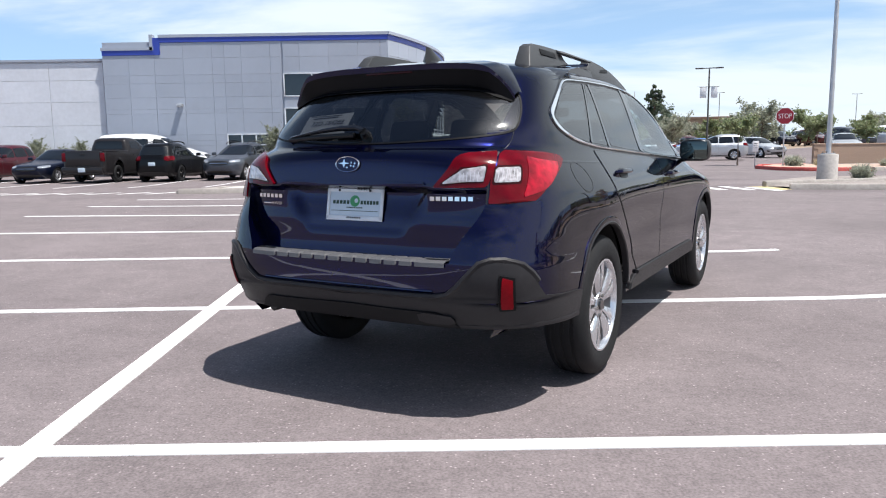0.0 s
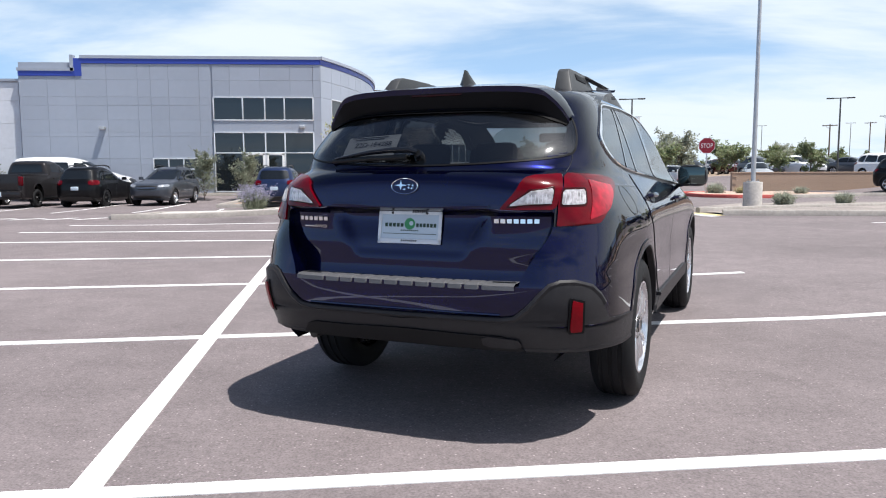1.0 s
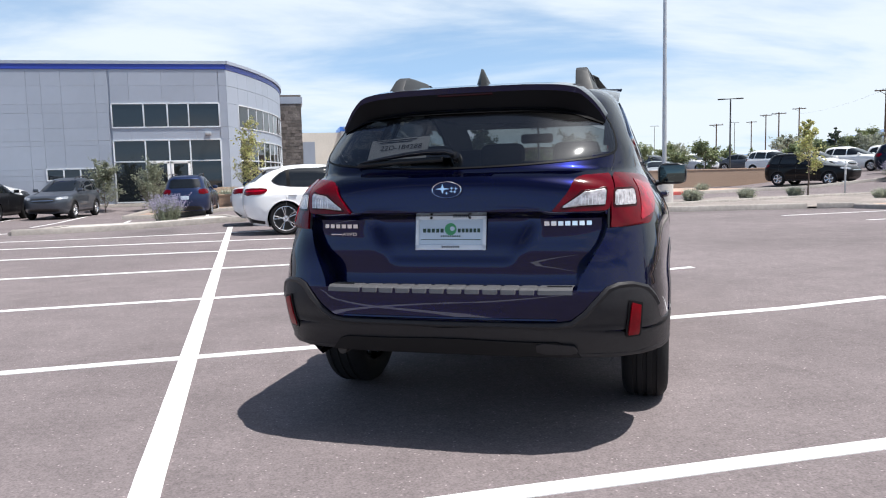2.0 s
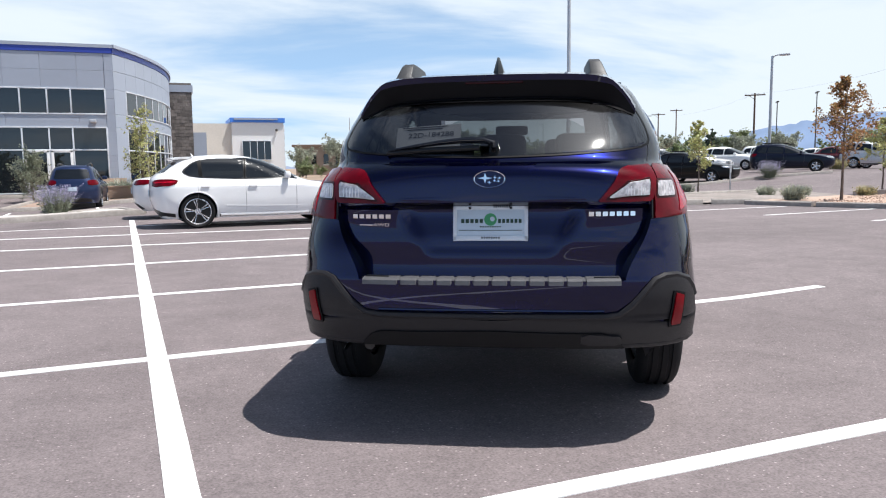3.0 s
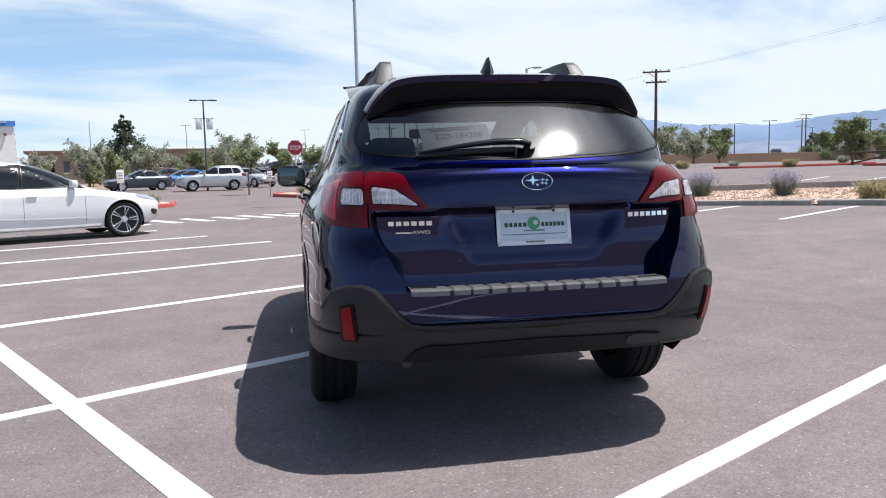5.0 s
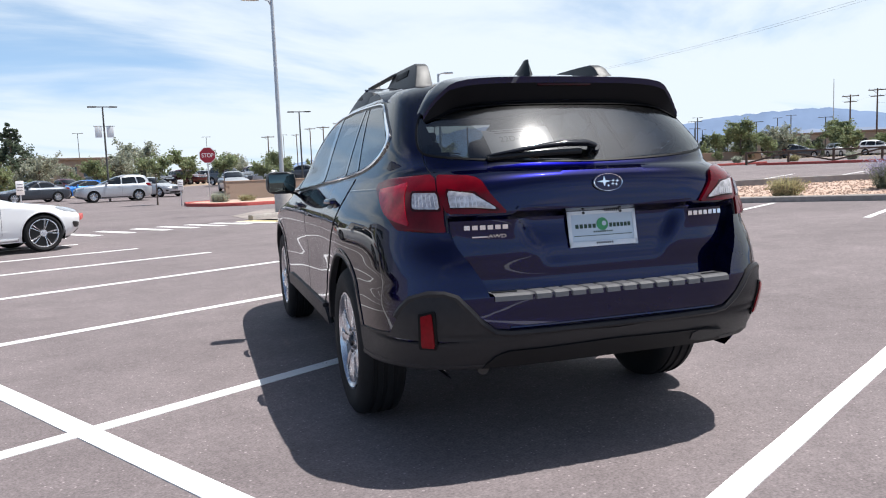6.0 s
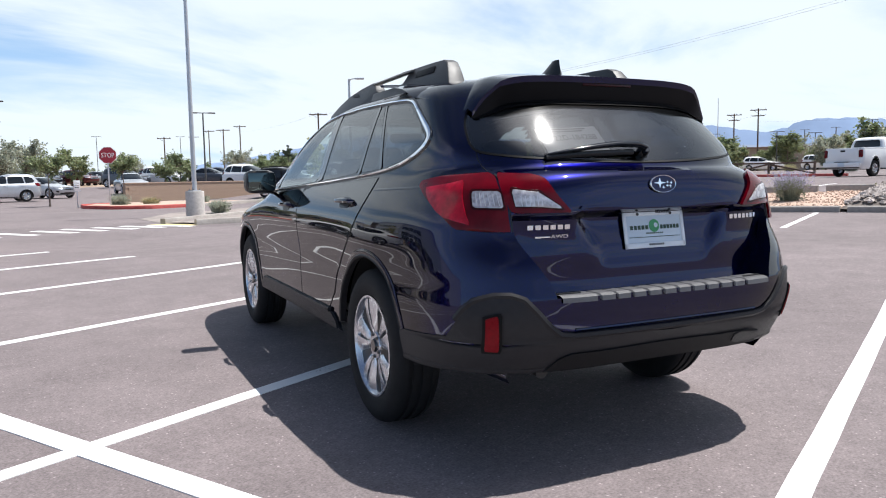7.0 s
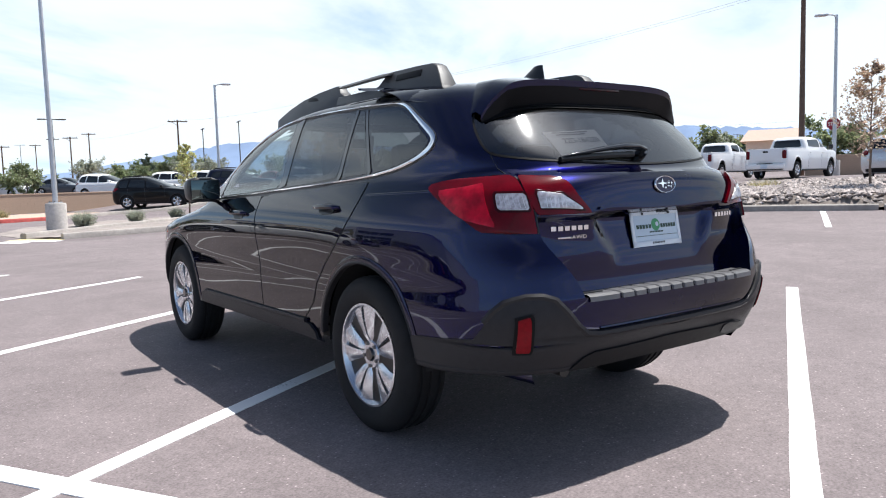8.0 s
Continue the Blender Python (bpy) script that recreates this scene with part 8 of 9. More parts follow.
lamp_post(11.08, 23.45, 6.98, arm_az=-60, footing_h=0.81)
lamp_post(33.6, 38.3, 7.15, footing=False, arm_az=140, label="tall grey lot lamp with one arm", r=0.10)
lamp_post(40.45, 2.6, 8.2, True, -10, "tall grey lot lamp on a concrete footing", None, 0.8, 0.10)
t_lamp(15.9, 50.5, 5.95, 20, True, "tall dark lot lamp with two cloth banners")
t_lamp(44.6, 135.9, 9.0, 30); t_lamp(30.0, 49.6, 5.45, 30); t_lamp(87.1, 138.4, 9.0, 40); t_lamp(74.0, 147.0, 9.0, 30)
t_lamp(60.2, 65.7, 6.6, 130); t_lamp(60.0, 60.2, 7.1, 130)
for x, y, h in ((150, 60, 8.0), (170, 74, 8.5), (180, 90, 8.0), (120, 62, 7.5), (135, 52, 7.5), (160, 36, 8.0), (146, 28, 7.5), (128, 20, 7.5), (170, 20, 8.0)):
    t_lamp(x, y, h, 60, label="far dark lot lamp", r=0.12)
utility_pole(54.5, 43.2, 8.55, 50, arms=2, r=0.17); utility_pole(67.2, 76.8, 8.75, 40); utility_pole(98.0, 144.0, 11, 40); utility_pole(108.6, 165.0, 11, 40)
utility_pole(94.0, 128.0, 11, 40); utility_pole(130.0, 41.0, 9.8, 70, arms=2); utility_pole(122.0, 35.0, 9.8, 70, arms=2); utility_pole(43.1, 4.2, 11.5, 80, r=0.17)
utility_pole(75.5, 126.0, 8.0, 40); utility_pole(84.0, 120.0, 9.5, 40)
for x, y, h in ((86.1, 57.9, 5.0), (87.7, 55.3, 5.0), (89.7, 51.7, 5.2), (91.5, 48.4, 5.3), (109.4, 57.3, 5.2), (98.0, 43.0, 5.0), (103.0, 36.0, 5.2), (96.0, 26.0, 4.8), (108.0, 24.0, 5.0)):
    t_lamp(x, y, h, 60, label="far dark lot lamp", r=0.08)
mast = thing("radio_mast", pose(202.0, 66.0, 0.5), "thin far-off lattice mast", "mast")
part("pole", C(0.16, 0.08, 20.0, None, 8), M_GALV, mast)
mast = thing("radio_mast", pose(48.3, 221.0, 0.5), "thin far-off lattice mast", "mast")
part("pole", C(0.22, 0.10, 15.5, None, 8), M_GALV, mast)


def cable(a, b, sag, r=0.0055):
    a, b = Vector(a), Vector(b)
    pts = [a.lerp(b, t) - Vector((0, 0, sag * 4 * t * (1 - t))) for t in np.linspace(0, 1, 15)]
    return solo("power_cable", tube(bmesh.new(), pts, r, 4), M_WIRE, "thin black overhead cable", "cable")


cable((54.5, 43.2, 9.35), (43.1, 4.2, 11.4), 0.6); cable((55.1, 42.9, 9.35), (43.7, 4.1, 11.4), 0.6)
cable((54.5, 43.2, 9.35), (67.2, 76.8, 9.75), 0.5); cable((67.2, 76.8, 9.75), (94.0, 128.0, 10.9), 0.5)
cable((122.0, 35.0, 9.9), (130.0, 41.0, 9.9), 0.1); cable((122.0, 35.0, 8.8), (118.0, -30.0, 9.5), 0.8); cable((43.1, 4.2, 11.4), (40.0, -45.0, 11.5), 0.7)


def stop_sign(x, y, h, face, width=0.76, label="red octagonal stop sign on a steel post"):
    """face: azimuth from which it is read."""
    p = thing("stop_sign", pose(x, y, ground_z(x, y) + 0.05, 0, 0, 180 - face), label, "road sign")
    part("post", B(0.06, 0.04, h, Matrix.Translation((0, 0.03, h / 2)), 0.006), M_GALV, p)
    R = width / 2 / math.cos(math.pi / 8)
    octo = lambda k: [(k * R * math.cos(math.pi / 8 + i * math.pi / 4), k * R * math.sin(math.pi / 8 + i * math.pi / 4)) for i in range(8)]
    up = Matrix.Translation((0, 0, h)) @ pose(0, 0, 0, 90, 0, 0)
    plate = part("plate", prism(bmesh.new(), octo(1.0), 0.004, up), M_SIGNWHITE, p, smooth=False)
    part("red_face", prism(bmesh.new(), octo(0.945), 0.003, up @ Matrix.Translation((0, 0, 0.004))), M_SIGNRED, plate, smooth=False)
    word("STOP", width * 0.40, M_SIGNWHITE, up @ Matrix.Translation((0, -0.01, 0.009)) @ Matrix.Diagonal((0.78, 1.0, 1, 1)), p, extrude=0.002)
    for i in (-1, 1):
        part("bolt", C(0.012, 0.012, 0.008, up @ Matrix.Translation((0, i * width * 0.3, 0.008)), 8), M_STEEL, p)
    return p


stop_sign(14.25, 34.4, 2.28, 202, 0.72)
stop_sign(47.5, 2.6, 2.9, 262, 0.76, "red stop sign beyond the upper lot")


def notice(x, y, h, w, ht, face, label="small white notice on a post"):
    p = thing("notice_sign", pose(x, y, ground_z(x, y), 0, 0, 180 - face), label, "sign")
    part("post", B(0.05, 0.05, h, Matrix.Translation((0, 0.03, h / 2)), 0.006), M_GALV, p)
    part("plate", B(w, 0.012, ht, Matrix.Translation((0, -0.005, h - ht / 2)), 0.004), M_SIGNWHITE, p)
    for k in range(3):
        part("bar", B(w * 0.7, 0.004, ht * 0.04, Matrix.Translation((0, -0.013, h - ht * (0.25 + 0.2 * k)))), M_TEXTDARK, p, smooth=False)
    return p


notice(13.7, 36.2, 1.25, 0.26, 0.5, 200)
notice(5.4, 31.5, 1.40, 0.26, 0.50, 190)
notice(18.9, 24.6, 1.3, 0.06, 0.5, 200, "thin grey marker post")

# ---- parked cars ----
def at(x, y, rz):
    """Ground pose under a rear axle; rz 0 faces north (+y), 90 west."""
    return pose(x, y, ground_z(x, y), 0, 0, rz)


# beside the bay
small_car("hatch", P_WHITE, at(-1.23, 17.25, -86), "white hatchback with dark alloy wheels parked sideways on", "car", "hatch_dark", name="hatchback_car")
small_car("sedan", P_WHITE, at(-1.55, 20.6, -86), "white saloon parked behind the white hatchback", "car", "plain", name="saloon_car")
# row before the building
small_car("sedan", P_MIDNIGHT, at(-18.4, 35.0, 178), "dark blue saloon parked nose out", "car", "plain", name="saloon_car")
small_car("suv", P_RED, at(-21.4, 35.2, 178), "dark red car parked nose out", "car", "plain", name="suv_car")
pickup(P_TAUPE, at(-15.9, 32.4, -3), "dark taupe pickup truck parked nose in", wb=3.2, wheels="dark")
small_car("suv", P_BLACK, at(-13.25, 32.8, -3), "black off-road estate parked nose in", "car", "dark", rails=True, name="suv_car")
small_car("suv", P_GREY, at(-10.5, 36.4, 176), "graphite grey crossover with roof rails parked nose out", "car", "suv", cladding=True, rails=True, name="suv_car")
small_car("suv", P_NAVY, at(-4.9, 30.3, 0) @ Matrix.Diagonal((0.94, 0.94, 0.93, 1)), "blue crossover with roof rails parked nose in", "car", "suv", cladding=True, rails=True, name="suv_car")
small_car("van", P_WHITE, at(-18.1, 39.6, -88) @ Matrix.Diagonal((1.12, 1.30, 1.15, 1)), "white delivery van with dark windows", "van", "plain", name="delivery_van")
# beyond the driveway, north
small_car("suv", P_SILVER, at(17.6, 50.6, 80), "silver crossover parked beyond the driveway", "car", "plain", name="suv_car")
small_car("sedan", P_GREY, at(14.6, 57.0, 95), "dark grey saloon on the far lot", "car", "plain", name="saloon_car")
small_car("hatch", P_BLUE2, at(21.0, 67.0, 100), "bright blue hatchback on the far lot", "car", "plain", name="hatchback_car")
small_car("hatch", P_SILVER, at(21.0, 57.0, 195), "silver hatchback facing the driveway", "car", "plain", name="hatchback_car")
small_car("suv", P_RED, at(36.0, 81.5, 190), "dark red crossover on the far lot", "car", "plain", name="suv_car")
small_car("sedan", P_SILVER, at(26.2, 53.6, 160), "silver saloon behind the block wall", "car", "plain", name="saloon_car")
small_car("suv", P_GREY, at(30.5, 63.0, 190), "grey crossover on the far lot", "car", "plain", name="suv_car")
for k, (x, y, p, s) in enumerate(((23.5, 64.5, P_WHITE, "sedan"), (33.5, 62.0, P_WHITE, "suv"), (30.5, 46.5, P_WHITE, "suv"), (33.2, 46.0, P_WHITE, "sedan"), (36.0, 46.0, P_WHITE, "suv"), (39.0, 45.5, P_WHITE, "suv"), (43.0, 45.0, P_WHITE, "sedan"), (36.5, 60.0, P_GREY, "sedan"), (39.5, 58.5, P_RED, "suv"))):
    small_car(s, p, at(x, y, 185 + 4 * k), ("white" if p is P_WHITE else "dark") + " car in a row behind a low wall", "car", "plain", False, name=s + "_car")
for k in range(13):                                        # the crowded far lot
    p, s_ = ((P_WHITE, "sedan"), (P_RED, "suv"), (P_GREY, "suv"), (P_SILVER, "sedan"), (P_MIDNIGHT, "suv"), (P_WHITE, "suv"), (P_SILVER, "hatch"))[k % 7]
    small_car(s_, p, at(21.5 + 2.9 * k, 84.5 - 0.35 * k, 188), {P_WHITE: "white", P_RED: "dark red", P_GREY: "graphite", P_SILVER: "silver", P_MIDNIGHT: "dark blue"}[p] + " car in the far lot's row", "car", "plain", False, name=s_ + "_car")
# eastern lot
small_car("suv", P_BLACK, at(24.9, 36.2, -155), "black estate with roof rails crossing the driveway", "car", "suv", cladding=True, rails=True, name="suv_car")
small_car("suv", P_MIDNIGHT, at(32.03, 36.77, -138), "dark blue-black estate with roof rails on the upper lot", "car", "suv", cladding=True, rails=True, name="suv_car")
small_car("sedan", P_RED, at(38.36, 39.0, -140), "dark red saloon on the upper lot", "car", "plain", name="saloon_car")
small_car("suv", P_SILVER, at(39.33, 36.92, -150), "silver crossover on the upper lot", "car", "plain", name="suv_car")
pickup(P_WHITE, at(34.7, 5.0, -112), "white full-size pickup truck with a white bumper", wb=3.65, name="pickup_truck")
pickup(P_WHITE, at(38.4, 8.7, -110), "white crew-cab pickup truck with an open bed", False, 3.3)
small_car("suv", P_SILVER, at(29.5, 0.75, -112), "silver crossover at the end of the upper lot", "car", "suv", cladding=True, name="suv_car")
for k, (x, y, p, s) in enumerate(((72, 62, P_BLUE2, "sedan"), (100, 46, P_WHITE, "sedan"), (104, 40, P_RED, "suv"), (92, 52, P_BLACK, "suv"), (97, 33, P_WHITE, "suv"), (86, 20, P_WHITE, "suv"), (88.5, 27.0, P_WHITE, "suv"), (94, 44, P_SILVER, "sedan"), (90, 36, P_GREY, "suv"))):
    small_car(s, p, at(x, y, 60 + 20 * k), "far-off car beyond the road", "car", "plain", False, name=s + "_car")

# ---- plants ----
def leaf(bm, p, size, rnd, long_=1.6):
    a = Vector((rnd.gauss(0, 1), rnd.gauss(0, 1), rnd.gauss(0, 0.6))).normalized()
    b = a.cross(Vector((rnd.gauss(0, 1), rnd.gauss(0, 1), rnd.gauss(0, 1)))).normalized()
    s = size * rnd.uniform(0.6, 1.3)
    bend = a.cross(b) * s * 0.25
    v = [bm.verts.new(p - a * s * long_ / 2), bm.verts.new(p - b * s * 0.5 + bend), bm.verts.new(p + a * s * long_ / 2), bm.verts.new(p + b * s * 0.5 + bend)]
    bm.faces.new((v[0], v[1], v[2])); bm.faces.new((v[0], v[2], v[3]))


def tree_parts(seed, h, trunk_h, trunk_r, spread, leaves, leaf_size, crown="round", limbs=9, lean=0.0):
    """Trunk with limbs, and a ragged crown of leaves along the limbs' twigs. Returns two bmeshes."""
    rnd = random.Random(seed)
    tb, cb = bmesh.new(), bmesh.new()
    topz = h * (0.92 if crown != "round" else 0.72)
    trunk = [Vector((lean * k / 8 + 0.03 * h * rnd.uniform(-0.2, 0.2) * (k > 0), 0.03 * h * rnd.uniform(-0.2, 0.2) * (k > 0), topz * k / 8)) for k in range(9)]
    tube(tb, trunk, [trunk_r * (1.25 if k == 0 else 1 - 0.85 * k / 8) for k in range(9)], 8)
    twigs = []
    for i in range(limbs):
        f = rnd.uniform(0, 1)
        z0 = trunk_h + (topz - trunk_h) * f ** 0.9
        k = min(7, int(z0 / topz * 8)); base = trunk[k].lerp(trunk[k + 1], z0 / topz * 8 - k)
        a = 2.4 * i + rnd.uniform(-0.5, 0.5)
        if crown == "cone":
            L = spread * (1.05 - f) * rnd.uniform(0.7, 1.1); rise = rnd.uniform(0.0, 0.35)
        elif crown == "flame":
            L = spread * (1.0 - 0.80 * f) * rnd.uniform(0.7, 1.15); rise = rnd.uniform(0.45, 1.0)
        elif crown == "upright":
            L = spread * (1.0 - 0.55 * f) * rnd.uniform(0.7, 1.15); rise = rnd.uniform(0.7, 1.5)
        else:
            L = spread * (1.0 - 0.35 * abs(f - 0.4)) * rnd.uniform(0.65, 1.15); rise = rnd.uniform(0.15, 0.9)
        d = Vector((math.cos(a), math.sin(a), rise)).normalized()
        pts = [base + d * L * t + Vector((0, 0, 0.10 * L * t * t)) + Vector((rnd.gauss(0, 0.04), rnd.gauss(0, 0.04), rnd.gauss(0, 0.03))) * L * t for t in (0, 0.35, 0.7, 1.0)]
        r0 = trunk_r * 0.42 * (1.1 - 0.6 * f)
        tube(tb, pts, [r0, r0 * 0.7, r0 * 0.4, r0 * 0.12], 5)
        for j in range(7):
            t = rnd.uniform(0.3, 1.05)
            p = pts[0].lerp(pts[3], t) + Vector((0, 0, 0.1 * L * t * t - 0.1 * L * t))
            e = p + Vector((rnd.gauss(0, 1), rnd.gauss(0, 1), rnd.gauss(0.25, 0.8))) * L * 0.22
            tube(tb, [p, p.lerp(e, 0.6), e], [r0 * 0.28, r0 * 0.18, r0 * 0.06], 3)
            twigs.append((p, e, L))
    per = max(1, leaves // len(twigs))
    for p, e, L in twigs:
        dense = rnd.uniform(0.3, 1.6)
        for _ in range(int(per * dense)):
            t = rnd.uniform(0.05, 1.15)
            q = p.lerp(e, t) + Vector((rnd.gauss(0, 1), rnd.gauss(0, 1), rnd.gauss(0, 1))) * L * 0.075
            leaf(cb, q, leaf_size, rnd)
    return tb, cb


TREES = {}


def tree_kind(key, leaf_mat, label, *args, **kw):
    tb, cb = tree_parts(*args, **kw)
    t = thing("tree", Matrix(), label, "tree")
    part("trunk", tb, M_BARK, t)
    part("crown", cb, leaf_mat, t, smooth=False)
    TREES[key] = [t, 0]


def plant(key, x, y, rz=0.0, scale=1.0, z=None, group=""):
    t, used = TREES[key]
    m = pose(x, y, (ground_z(x, y) if z is None else z) - 0.03, 0, 0, rz)
    TREES[key][1] = used + 1
    if used == 0:
        t.scale = (scale,) * 3
        t.matrix_world = m @ Matrix.Diagonal((scale, scale, scale, 1))
        o = t
    else:
        o = copy_thing(t, m)
        o.scale = (scale,) * 3
    if group:
        o["group"] = group
    return o


tree_kind("rust", M_LEAF_RUST, "young maple with rusty orange-green leaves on a thin trunk", 11, 3.7, 0.95, 0.04, 1.1, 3600, 0.05, "flame", 26, 0.25)
tree_kind("pink", M_LEAF_PINK, "young tree with sparse pinkish bronze leaves", 23, 3.2, 1.0, 0.034, 1.1, 3400, 0.042, "flame", 26)
tree_kind("yellow", M_LEAF_YELLOW, "young tree with thin yellow-green leaves", 31, 3.8, 0.8, 0.045, 0.95, 2200, 0.075, "flame", 22)
tree_kind("green", M_LEAF, "broad green tree with an uneven crown", 41, 5.5, 0.7, 0.14, 2.2, 5200, 0.19, "round", 22)
tree_kind("young", M_LEAF, "young green street tree with a rounded crown", 43, 3.0, 1.5, 0.045, 0.95, 2600, 0.085, "round", 18)
tree_kind("grey", M_LEAF_GREY, "grey-green olive-like tree with an open crown", 47, 6.5, 0.8, 0.16, 2.5, 5200, 0.19, "round", 24)
tree_kind("pine", M_LEAF_DARK, "dark green conifer with a pointed crown", 53, 6.0, 0.5, 0.14, 2.3, 7500, 0.13, "cone", 46)
tree_kind("bush", M_LEAF, "low rounded green bush", 59, 2.2, 0.3, 0.06, 1.2, 3000, 0.13, "round", 14)
tree_kind("willow", M_SAGELEAF, "tall thin grey-green shrub with upright stems", 61, 2.0, 0.10, 0.02, 1.1, 5200, 0.05, "upright", 44)
tree_kind("wispy", M_LEAF_YELLOW, "slender young tree with sparse yellowing leaves down to its foot", 67, 3.7, 0.35, 0.035, 1.05, 2600, 0.06, "upright", 30)


def tuft(seed, n, h, spread, flower=None):
    """A clump of thin arching stems with small leaves, and flower spikes on top."""
    rnd = random.Random(seed)
    g, fl = bmesh.new(), bmesh.new()
    for _ in range(n):
        a = rnd.uniform(0, 2 * math.pi); r = abs(rnd.gauss(0, 0.35)) * spread; tilt = rnd.uniform(0.1, 1.0)
        b = Vector((math.cos(a) * r * 0.5, math.sin(a) * r * 0.5, 0))
        H = h * rnd.uniform(0.55, 1.08)
        e = b + Vector((math.cos(a) * tilt * spread * 0.6, math.sin(a) * tilt * spread * 0.6, H))
        mid = b.lerp(e, 0.5) + Vector((0, 0, 0.10 * H))
        s = Vector((-math.sin(a), math.cos(a), 0)) * 0.006
        v = [g.verts.new(b - s), g.verts.new(b + s), g.verts.new(mid + s), g.verts.new(mid - s), g.verts.new(e)]
        g.faces.new((v[0], v[1], v[2], v[3])); g.faces.new((v[3], v[2], v[4]))
        for _k in range(7):
            leaf(g, b.lerp(mid, rnd.uniform(0.1, 1.2)) + Vector((rnd.gauss(0, 0.02), rnd.gauss(0, 0.02), 0)), 0.035, rnd, 2.2)
        if flower:
            for _k in range(9):
                leaf(fl, mid.lerp(e, rnd.uniform(0.2, 1.1)) + Vector((rnd.gauss(0, 0.018), rnd.gauss(0, 0.018), 0)), 0.024, rnd, 1.3)
    return g, fl


SHRUBS = {}


def shrub_kind(key, label, leaf_mat, flower, *args):
    g, fl = tuft(*args, flower)
    t = thing("shrub", Matrix(), label, "shrub")
    part("foliage", g, leaf_mat, t, smooth=False)
    if flower:
        part("blossom", fl, flower, t, smooth=False)
    else:
        fl.free()
    SHRUBS[key] = [t, 0]


shrub_kind("sage", "lavender-flowered sage bush with grey-green stems", M_SAGELEAF, M_SAGE, 71, 420, 0.85, 0.85)
shrub_kind("grass", "dry yellow-green grass tuft", M_DRYGRASS, None, 73, 420, 0.5, 0.75)
shrub_kind("green", "small grey-green shrub with wiry stems", M_LEAF_GREY, None, 79, 420, 0.55, 0.7)


def shrub(key, x, y, scale=1.0, rz=0.0, z=None):
    t, used = SHRUBS[key]
    SHRUBS[key][1] = used + 1
    m = pose(x, y, (ground_z(x, y) if z is None else z) + 0.04, 0, 0, rz)
    if used == 0:
        t.matrix_world = m @ Matrix.Diagonal((scale, scale, scale, 1))
        return t
    o = copy_thing(t, m)
    o.scale = (scale,) * 3
    return o


# near plants of the eastern strip
plant("rust", 15.5, 16.3, 40)
plant("yellow", 21.9, 20.4, 10, 0.8)
plant("pink", 15.9, 2.1, 0)
plant("yellow", 16.9, 24.0, 80, 0.80)
shrub("sage", 16.0, 13.5, 0.8); shrub("sage", 15.75, 11.0, 0.75, 50); shrub("sage", 15.9, 6.7, 0.78, 120)
shrub("grass", 14.6, 8.4, 0.95); shrub("grass", 16.4, 4.3, 0.95, 70); shrub("green", 16.6, 15.2, 0.7)
shrub("green", 16.9, 20.6, 0.75, 20); shrub("green", 15.2, 17.7, 0.9, 30); shrub("green", 18.2, 20.3, 0.7, 90); shrub("grass", 17.2, 17.0, 0.7)
shrub("green", 12.4, 24.0, 0.9); shrub("green", 14.6, 24.2, 0.8, 60); shrub("green", 16.8, 24.6, 0.75, 10)
shrub("green", 14.8, 34.6, 1.1); shrub("grass", 15.6, 33.4, 0.9, 40); shrub("green", 18.2, 33.2, 0.8, 80); shrub("sage", 27.4, 31.6, 1.0, 60)
# by the building
shrub("sage", -4.75, 24.3, 0.95)
plant("willow", -9.85, 39.0, 0, 1.1); plant("willow", -7.55, 38.6, 70, 1.05); plant("willow", -5.0, 33.4, 50, 0.5)
plant("wispy", -2.75, 33.9, 140, 1.0); shrub("green", -3.7, 35.4, 1.7, 30); shrub("grass", -2.6, 33.2, 1.3, 20); plant("willow", -23.6, 41.2, 200, 0.8); plant("willow", -21.2, 41.2, 100, 0.75); plant("willow", -22.2, 41.3, 300, 0.6)
shrub("green", 6.0, 30.0, 0.9)
# woods and garden trees in the distance
rnd = random.Random(9)
plant("young", 14.2, 39.9, 20, 0.98, group="street trees by the driveway"); plant("young", 18.9, 41.4, 140, 1.02, group="street trees by the driveway"); plant("young", 21.6, 41.6, 260, 0.85, group="street trees by the driveway")
plant("grey", 30.5, 79.2, 0, 0.84); plant("grey", 27.0, 76.5, 80, 0.66); plant("pine", 27.0, 110.0, 0, 1.65); plant("grey", 25.7, 95.7, 140, 0.80); plant("grey", 17.0, 87.3, 30, 0.82)
plant("green", 24.0, 74.0, 50, 0.62); plant("green", 33.5, 76.0, 10, 0.7)
for k in range(30):                                        # behind the road to the north
    x = 14 + 2.8 * k + rnd.uniform(-1, 1); y = 98 + rnd.uniform(-8, 10) - 0.25 * k
    plant(("green", "grey", "grey", "green", "bush", "bush")[rnd.randrange(6)], x, y, rnd.uniform(0, 360), rnd.uniform(0.45, 0.78), group="trees beyond the road")
for k in range(14):
    plant("bush", 13 + 3.2 * k + rnd.uniform(-1, 1), 84 + rnd.uniform(-3, 3), rnd.uniform(0, 360), rnd.uniform(0.6, 1.1), group="hedge beyond the road")
for x, y, kk, s in ((29.5, 52.0, "green", 0.5), (38.0, 50.0, "green", 0.42), (34.0, 47.5, "bush", 1.0), (44.0, 52.0, "grey", 0.5), (47.0, 60.0, "pine", 0.65), (60.0, 64.0, "grey", 0.6)):
    plant(kk, x, y, rnd.uniform(0, 360), s)
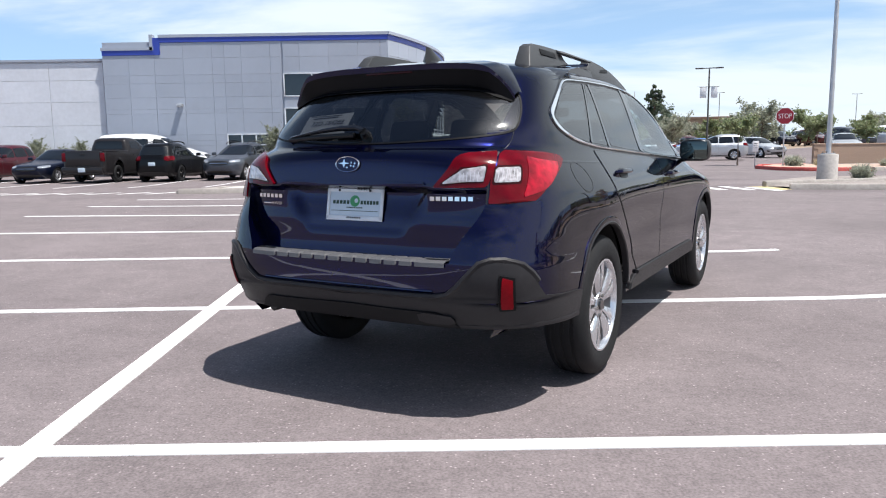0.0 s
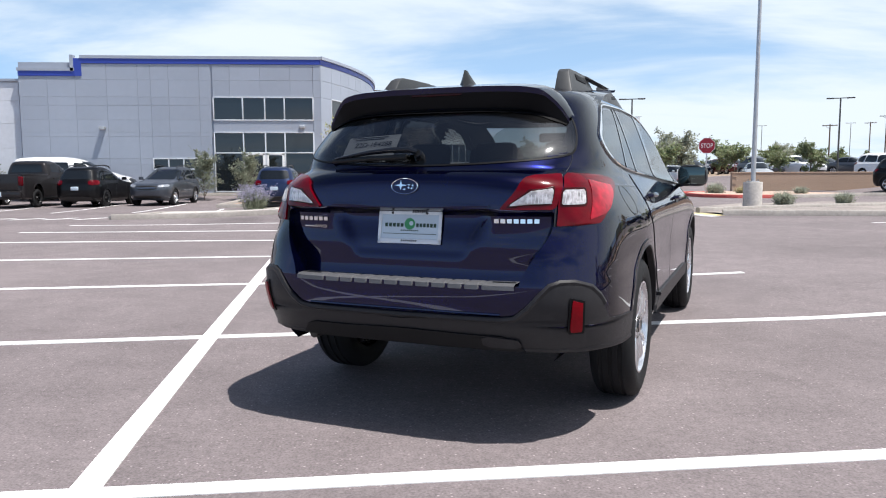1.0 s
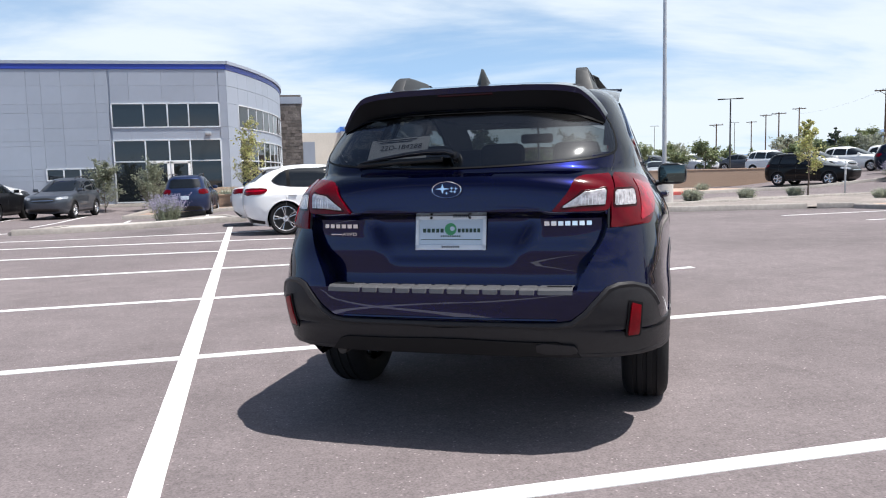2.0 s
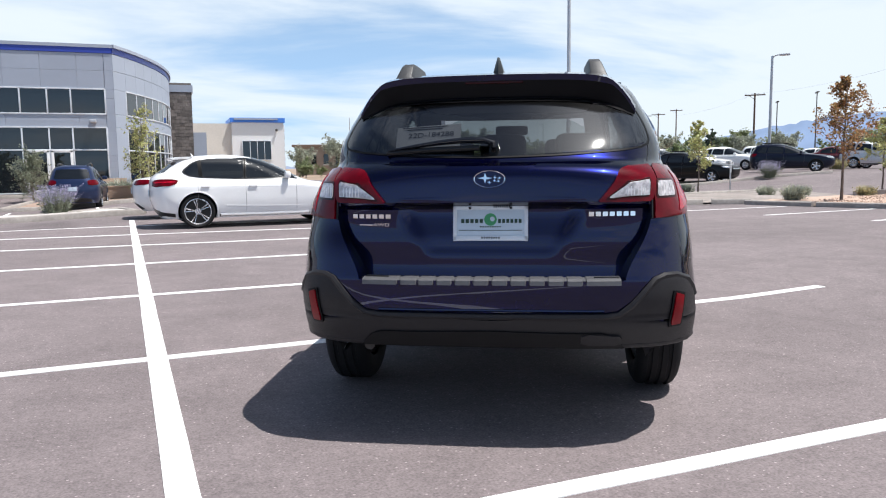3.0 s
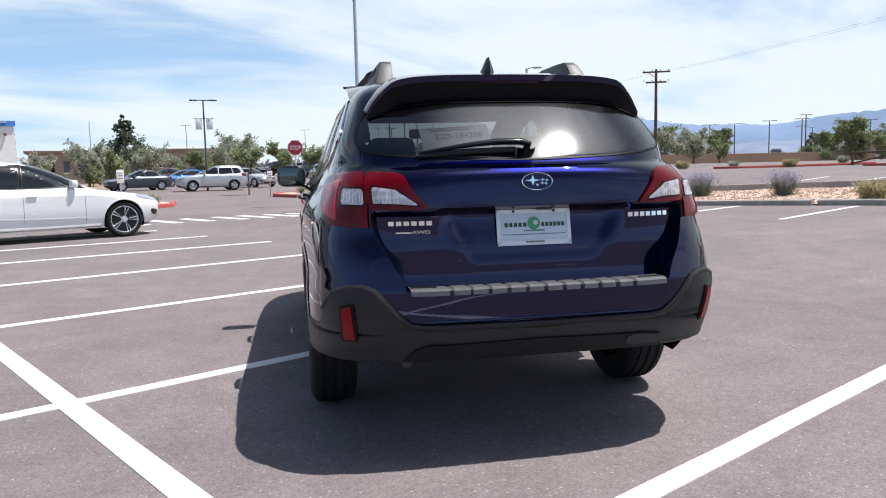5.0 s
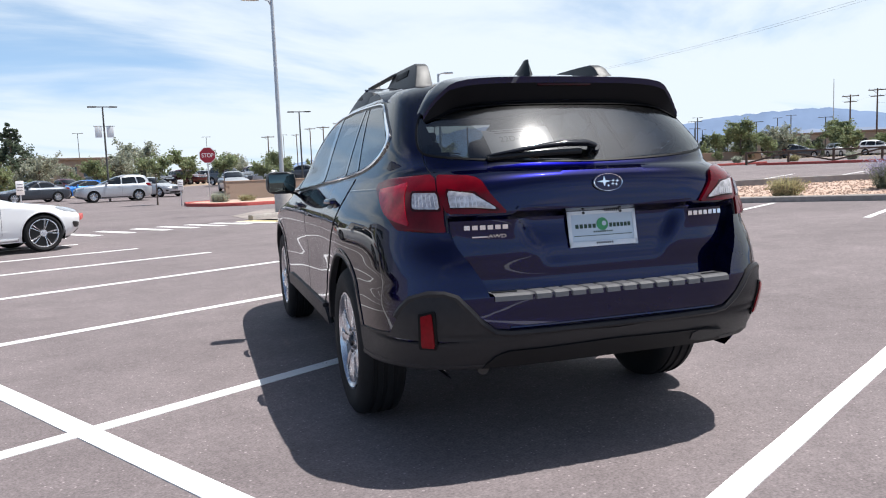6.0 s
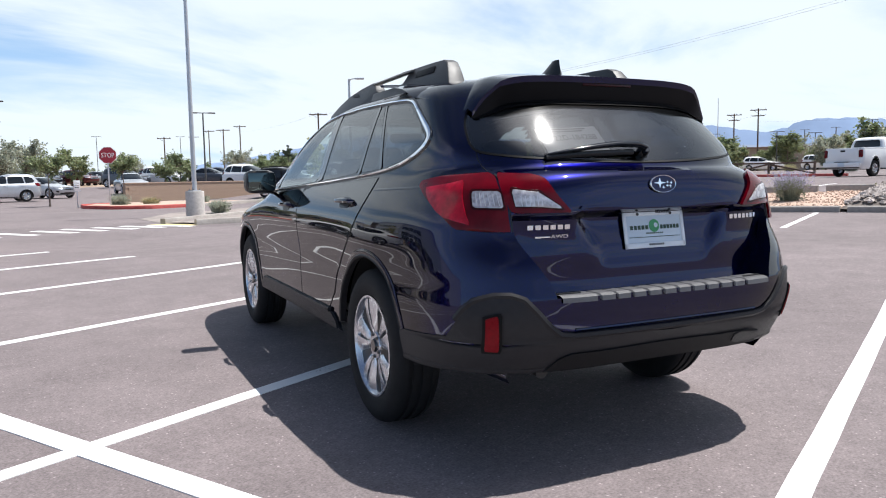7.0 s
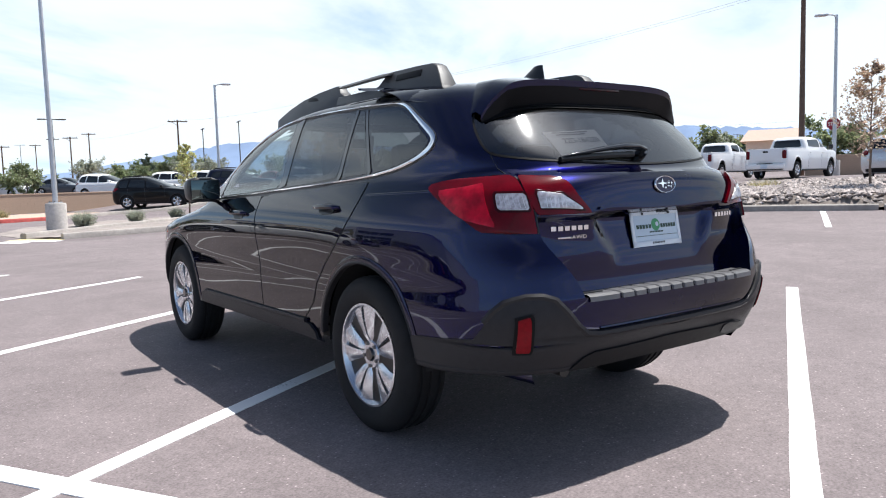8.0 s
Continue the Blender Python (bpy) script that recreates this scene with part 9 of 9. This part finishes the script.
for k in range(34):                                        # east, along the far road
    a = radians(38 + 1.7 * k + rnd.uniform(-0.6, 0.6)); d = rnd.uniform(78, 125)
    if radians(57.5) < a < radians(62.5):
        continue
    plant(("green", "grey", "bush", "pine", "green")[rnd.randrange(5)], d * math.sin(a), d * math.cos(a), rnd.uniform(0, 360), rnd.uniform(0.40, 0.72), group="trees along the far road")
for k in range(14):                                        # a row behind the far wall
    if k in (7, 8):
        continue
    plant(("green", "bush", "grey", "green")[k % 4], 62 + 3.0 * k + rnd.uniform(-1, 1), 66 - 2.2 * k + rnd.uniform(-1.5, 1.5), rnd.uniform(0, 360), rnd.uniform(0.42, 0.66) * (1.6 if k % 4 == 1 else 1.0), group="trees behind the far wall")
for x, y, kk, s in ((71, 47, "green", 0.5), (57, 2.9, "bush", 1.5), (58, 0.9, "green", 0.62), (56.5, -1.5, "bush", 1.6), (95.4, 17.4, "bush", 2.0), (96.0, 14.9, "bush", 2.2)):
    plant(kk, x, y, rnd.uniform(0, 360), s)
for k in range(12):
    a = radians(42 + 3.6 * k); d = rnd.uniform(50, 58)
    shrub(("green", "grass")[k % 2], d * math.sin(a), d * math.cos(a), rnd.uniform(0.9, 1.4), rnd.uniform(0, 360))


for k in range(44):                                        # a belt of trees east of the upper lot
    a = radians(49 + 0.78 * k + rnd.uniform(-0.5, 0.5)); d = rnd.uniform(98, 122)
    if radians(58.3) < a < radians(63.0):                  # open where a drive leaves the lot
        continue
    plant(("green", "bush", "grey", "green", "pine", "bush")[rnd.randrange(6)], -2.4 + d * math.sin(a), 1.3 + d * math.cos(a), rnd.uniform(0, 360), rnd.uniform(0.55, 0.95), group="trees east of the upper lot")


def mountains(name, material, label, dist, prof, rough, seed):
    """A ridge over azimuths from north (degrees, rising eastward)."""
    bm = bmesh.new()
    cols = []
    for a in np.arange(-20, 150, 0.35):
        el = prof(a) + rough * (noise.noise(Vector((a * 0.35, seed, 0))) + 0.5 * noise.noise(Vector((a * 1.1, seed, 3))))
        el = max(0.05, el)
        s, c = math.sin(radians(a)), math.cos(radians(a))
        col = []
        for k in range(6):
            d = dist + 90 * k
            z = 1 + math.tan(radians(el)) * (dist + 450) * (k / 5) ** 0.8 * (1 + 0.06 * noise.noise(Vector((a * 2, k, seed))))
            col.append(bm.verts.new((d * s, d * c, z if k else -20)))
        cols.append(col)
    for p, q in zip(cols, cols[1:]):
        for k in range(5):
            bm.faces.new((p[k], q[k], q[k + 1], p[k + 1]))
    bmesh.ops.recalc_face_normals(bm, faces=bm.faces)
    return solo(name, bm, material, label, "mountains", kind="structure")


mountains("backdrop_ridge", M_MOUNT, "far mountain ridge with haze painted in blue", 3900, curve((-20, 0.05), (20, 0.1), (35, 1.1), (43, 2.45), (48, 3.15), (52, 3.3), (57, 2.7), (62, 2.6), (66, 3.1), (72, 3.3), (76, 2.7), (79, 3.45), (84, 3.15), (95, 2.4), (120, 1.8), (150, 1.0)), 0.12, 3.0)
mountains("backdrop_foothills", M_MOUNT2, "far foothills with haze painted in grey-blue", 3300, curve((-20, 0.05), (35, 0.3), (50, 1.2), (62, 1.4), (70, 1.9), (80, 1.7), (90, 1.2), (150, 0.6)), 0.2, 8.0)
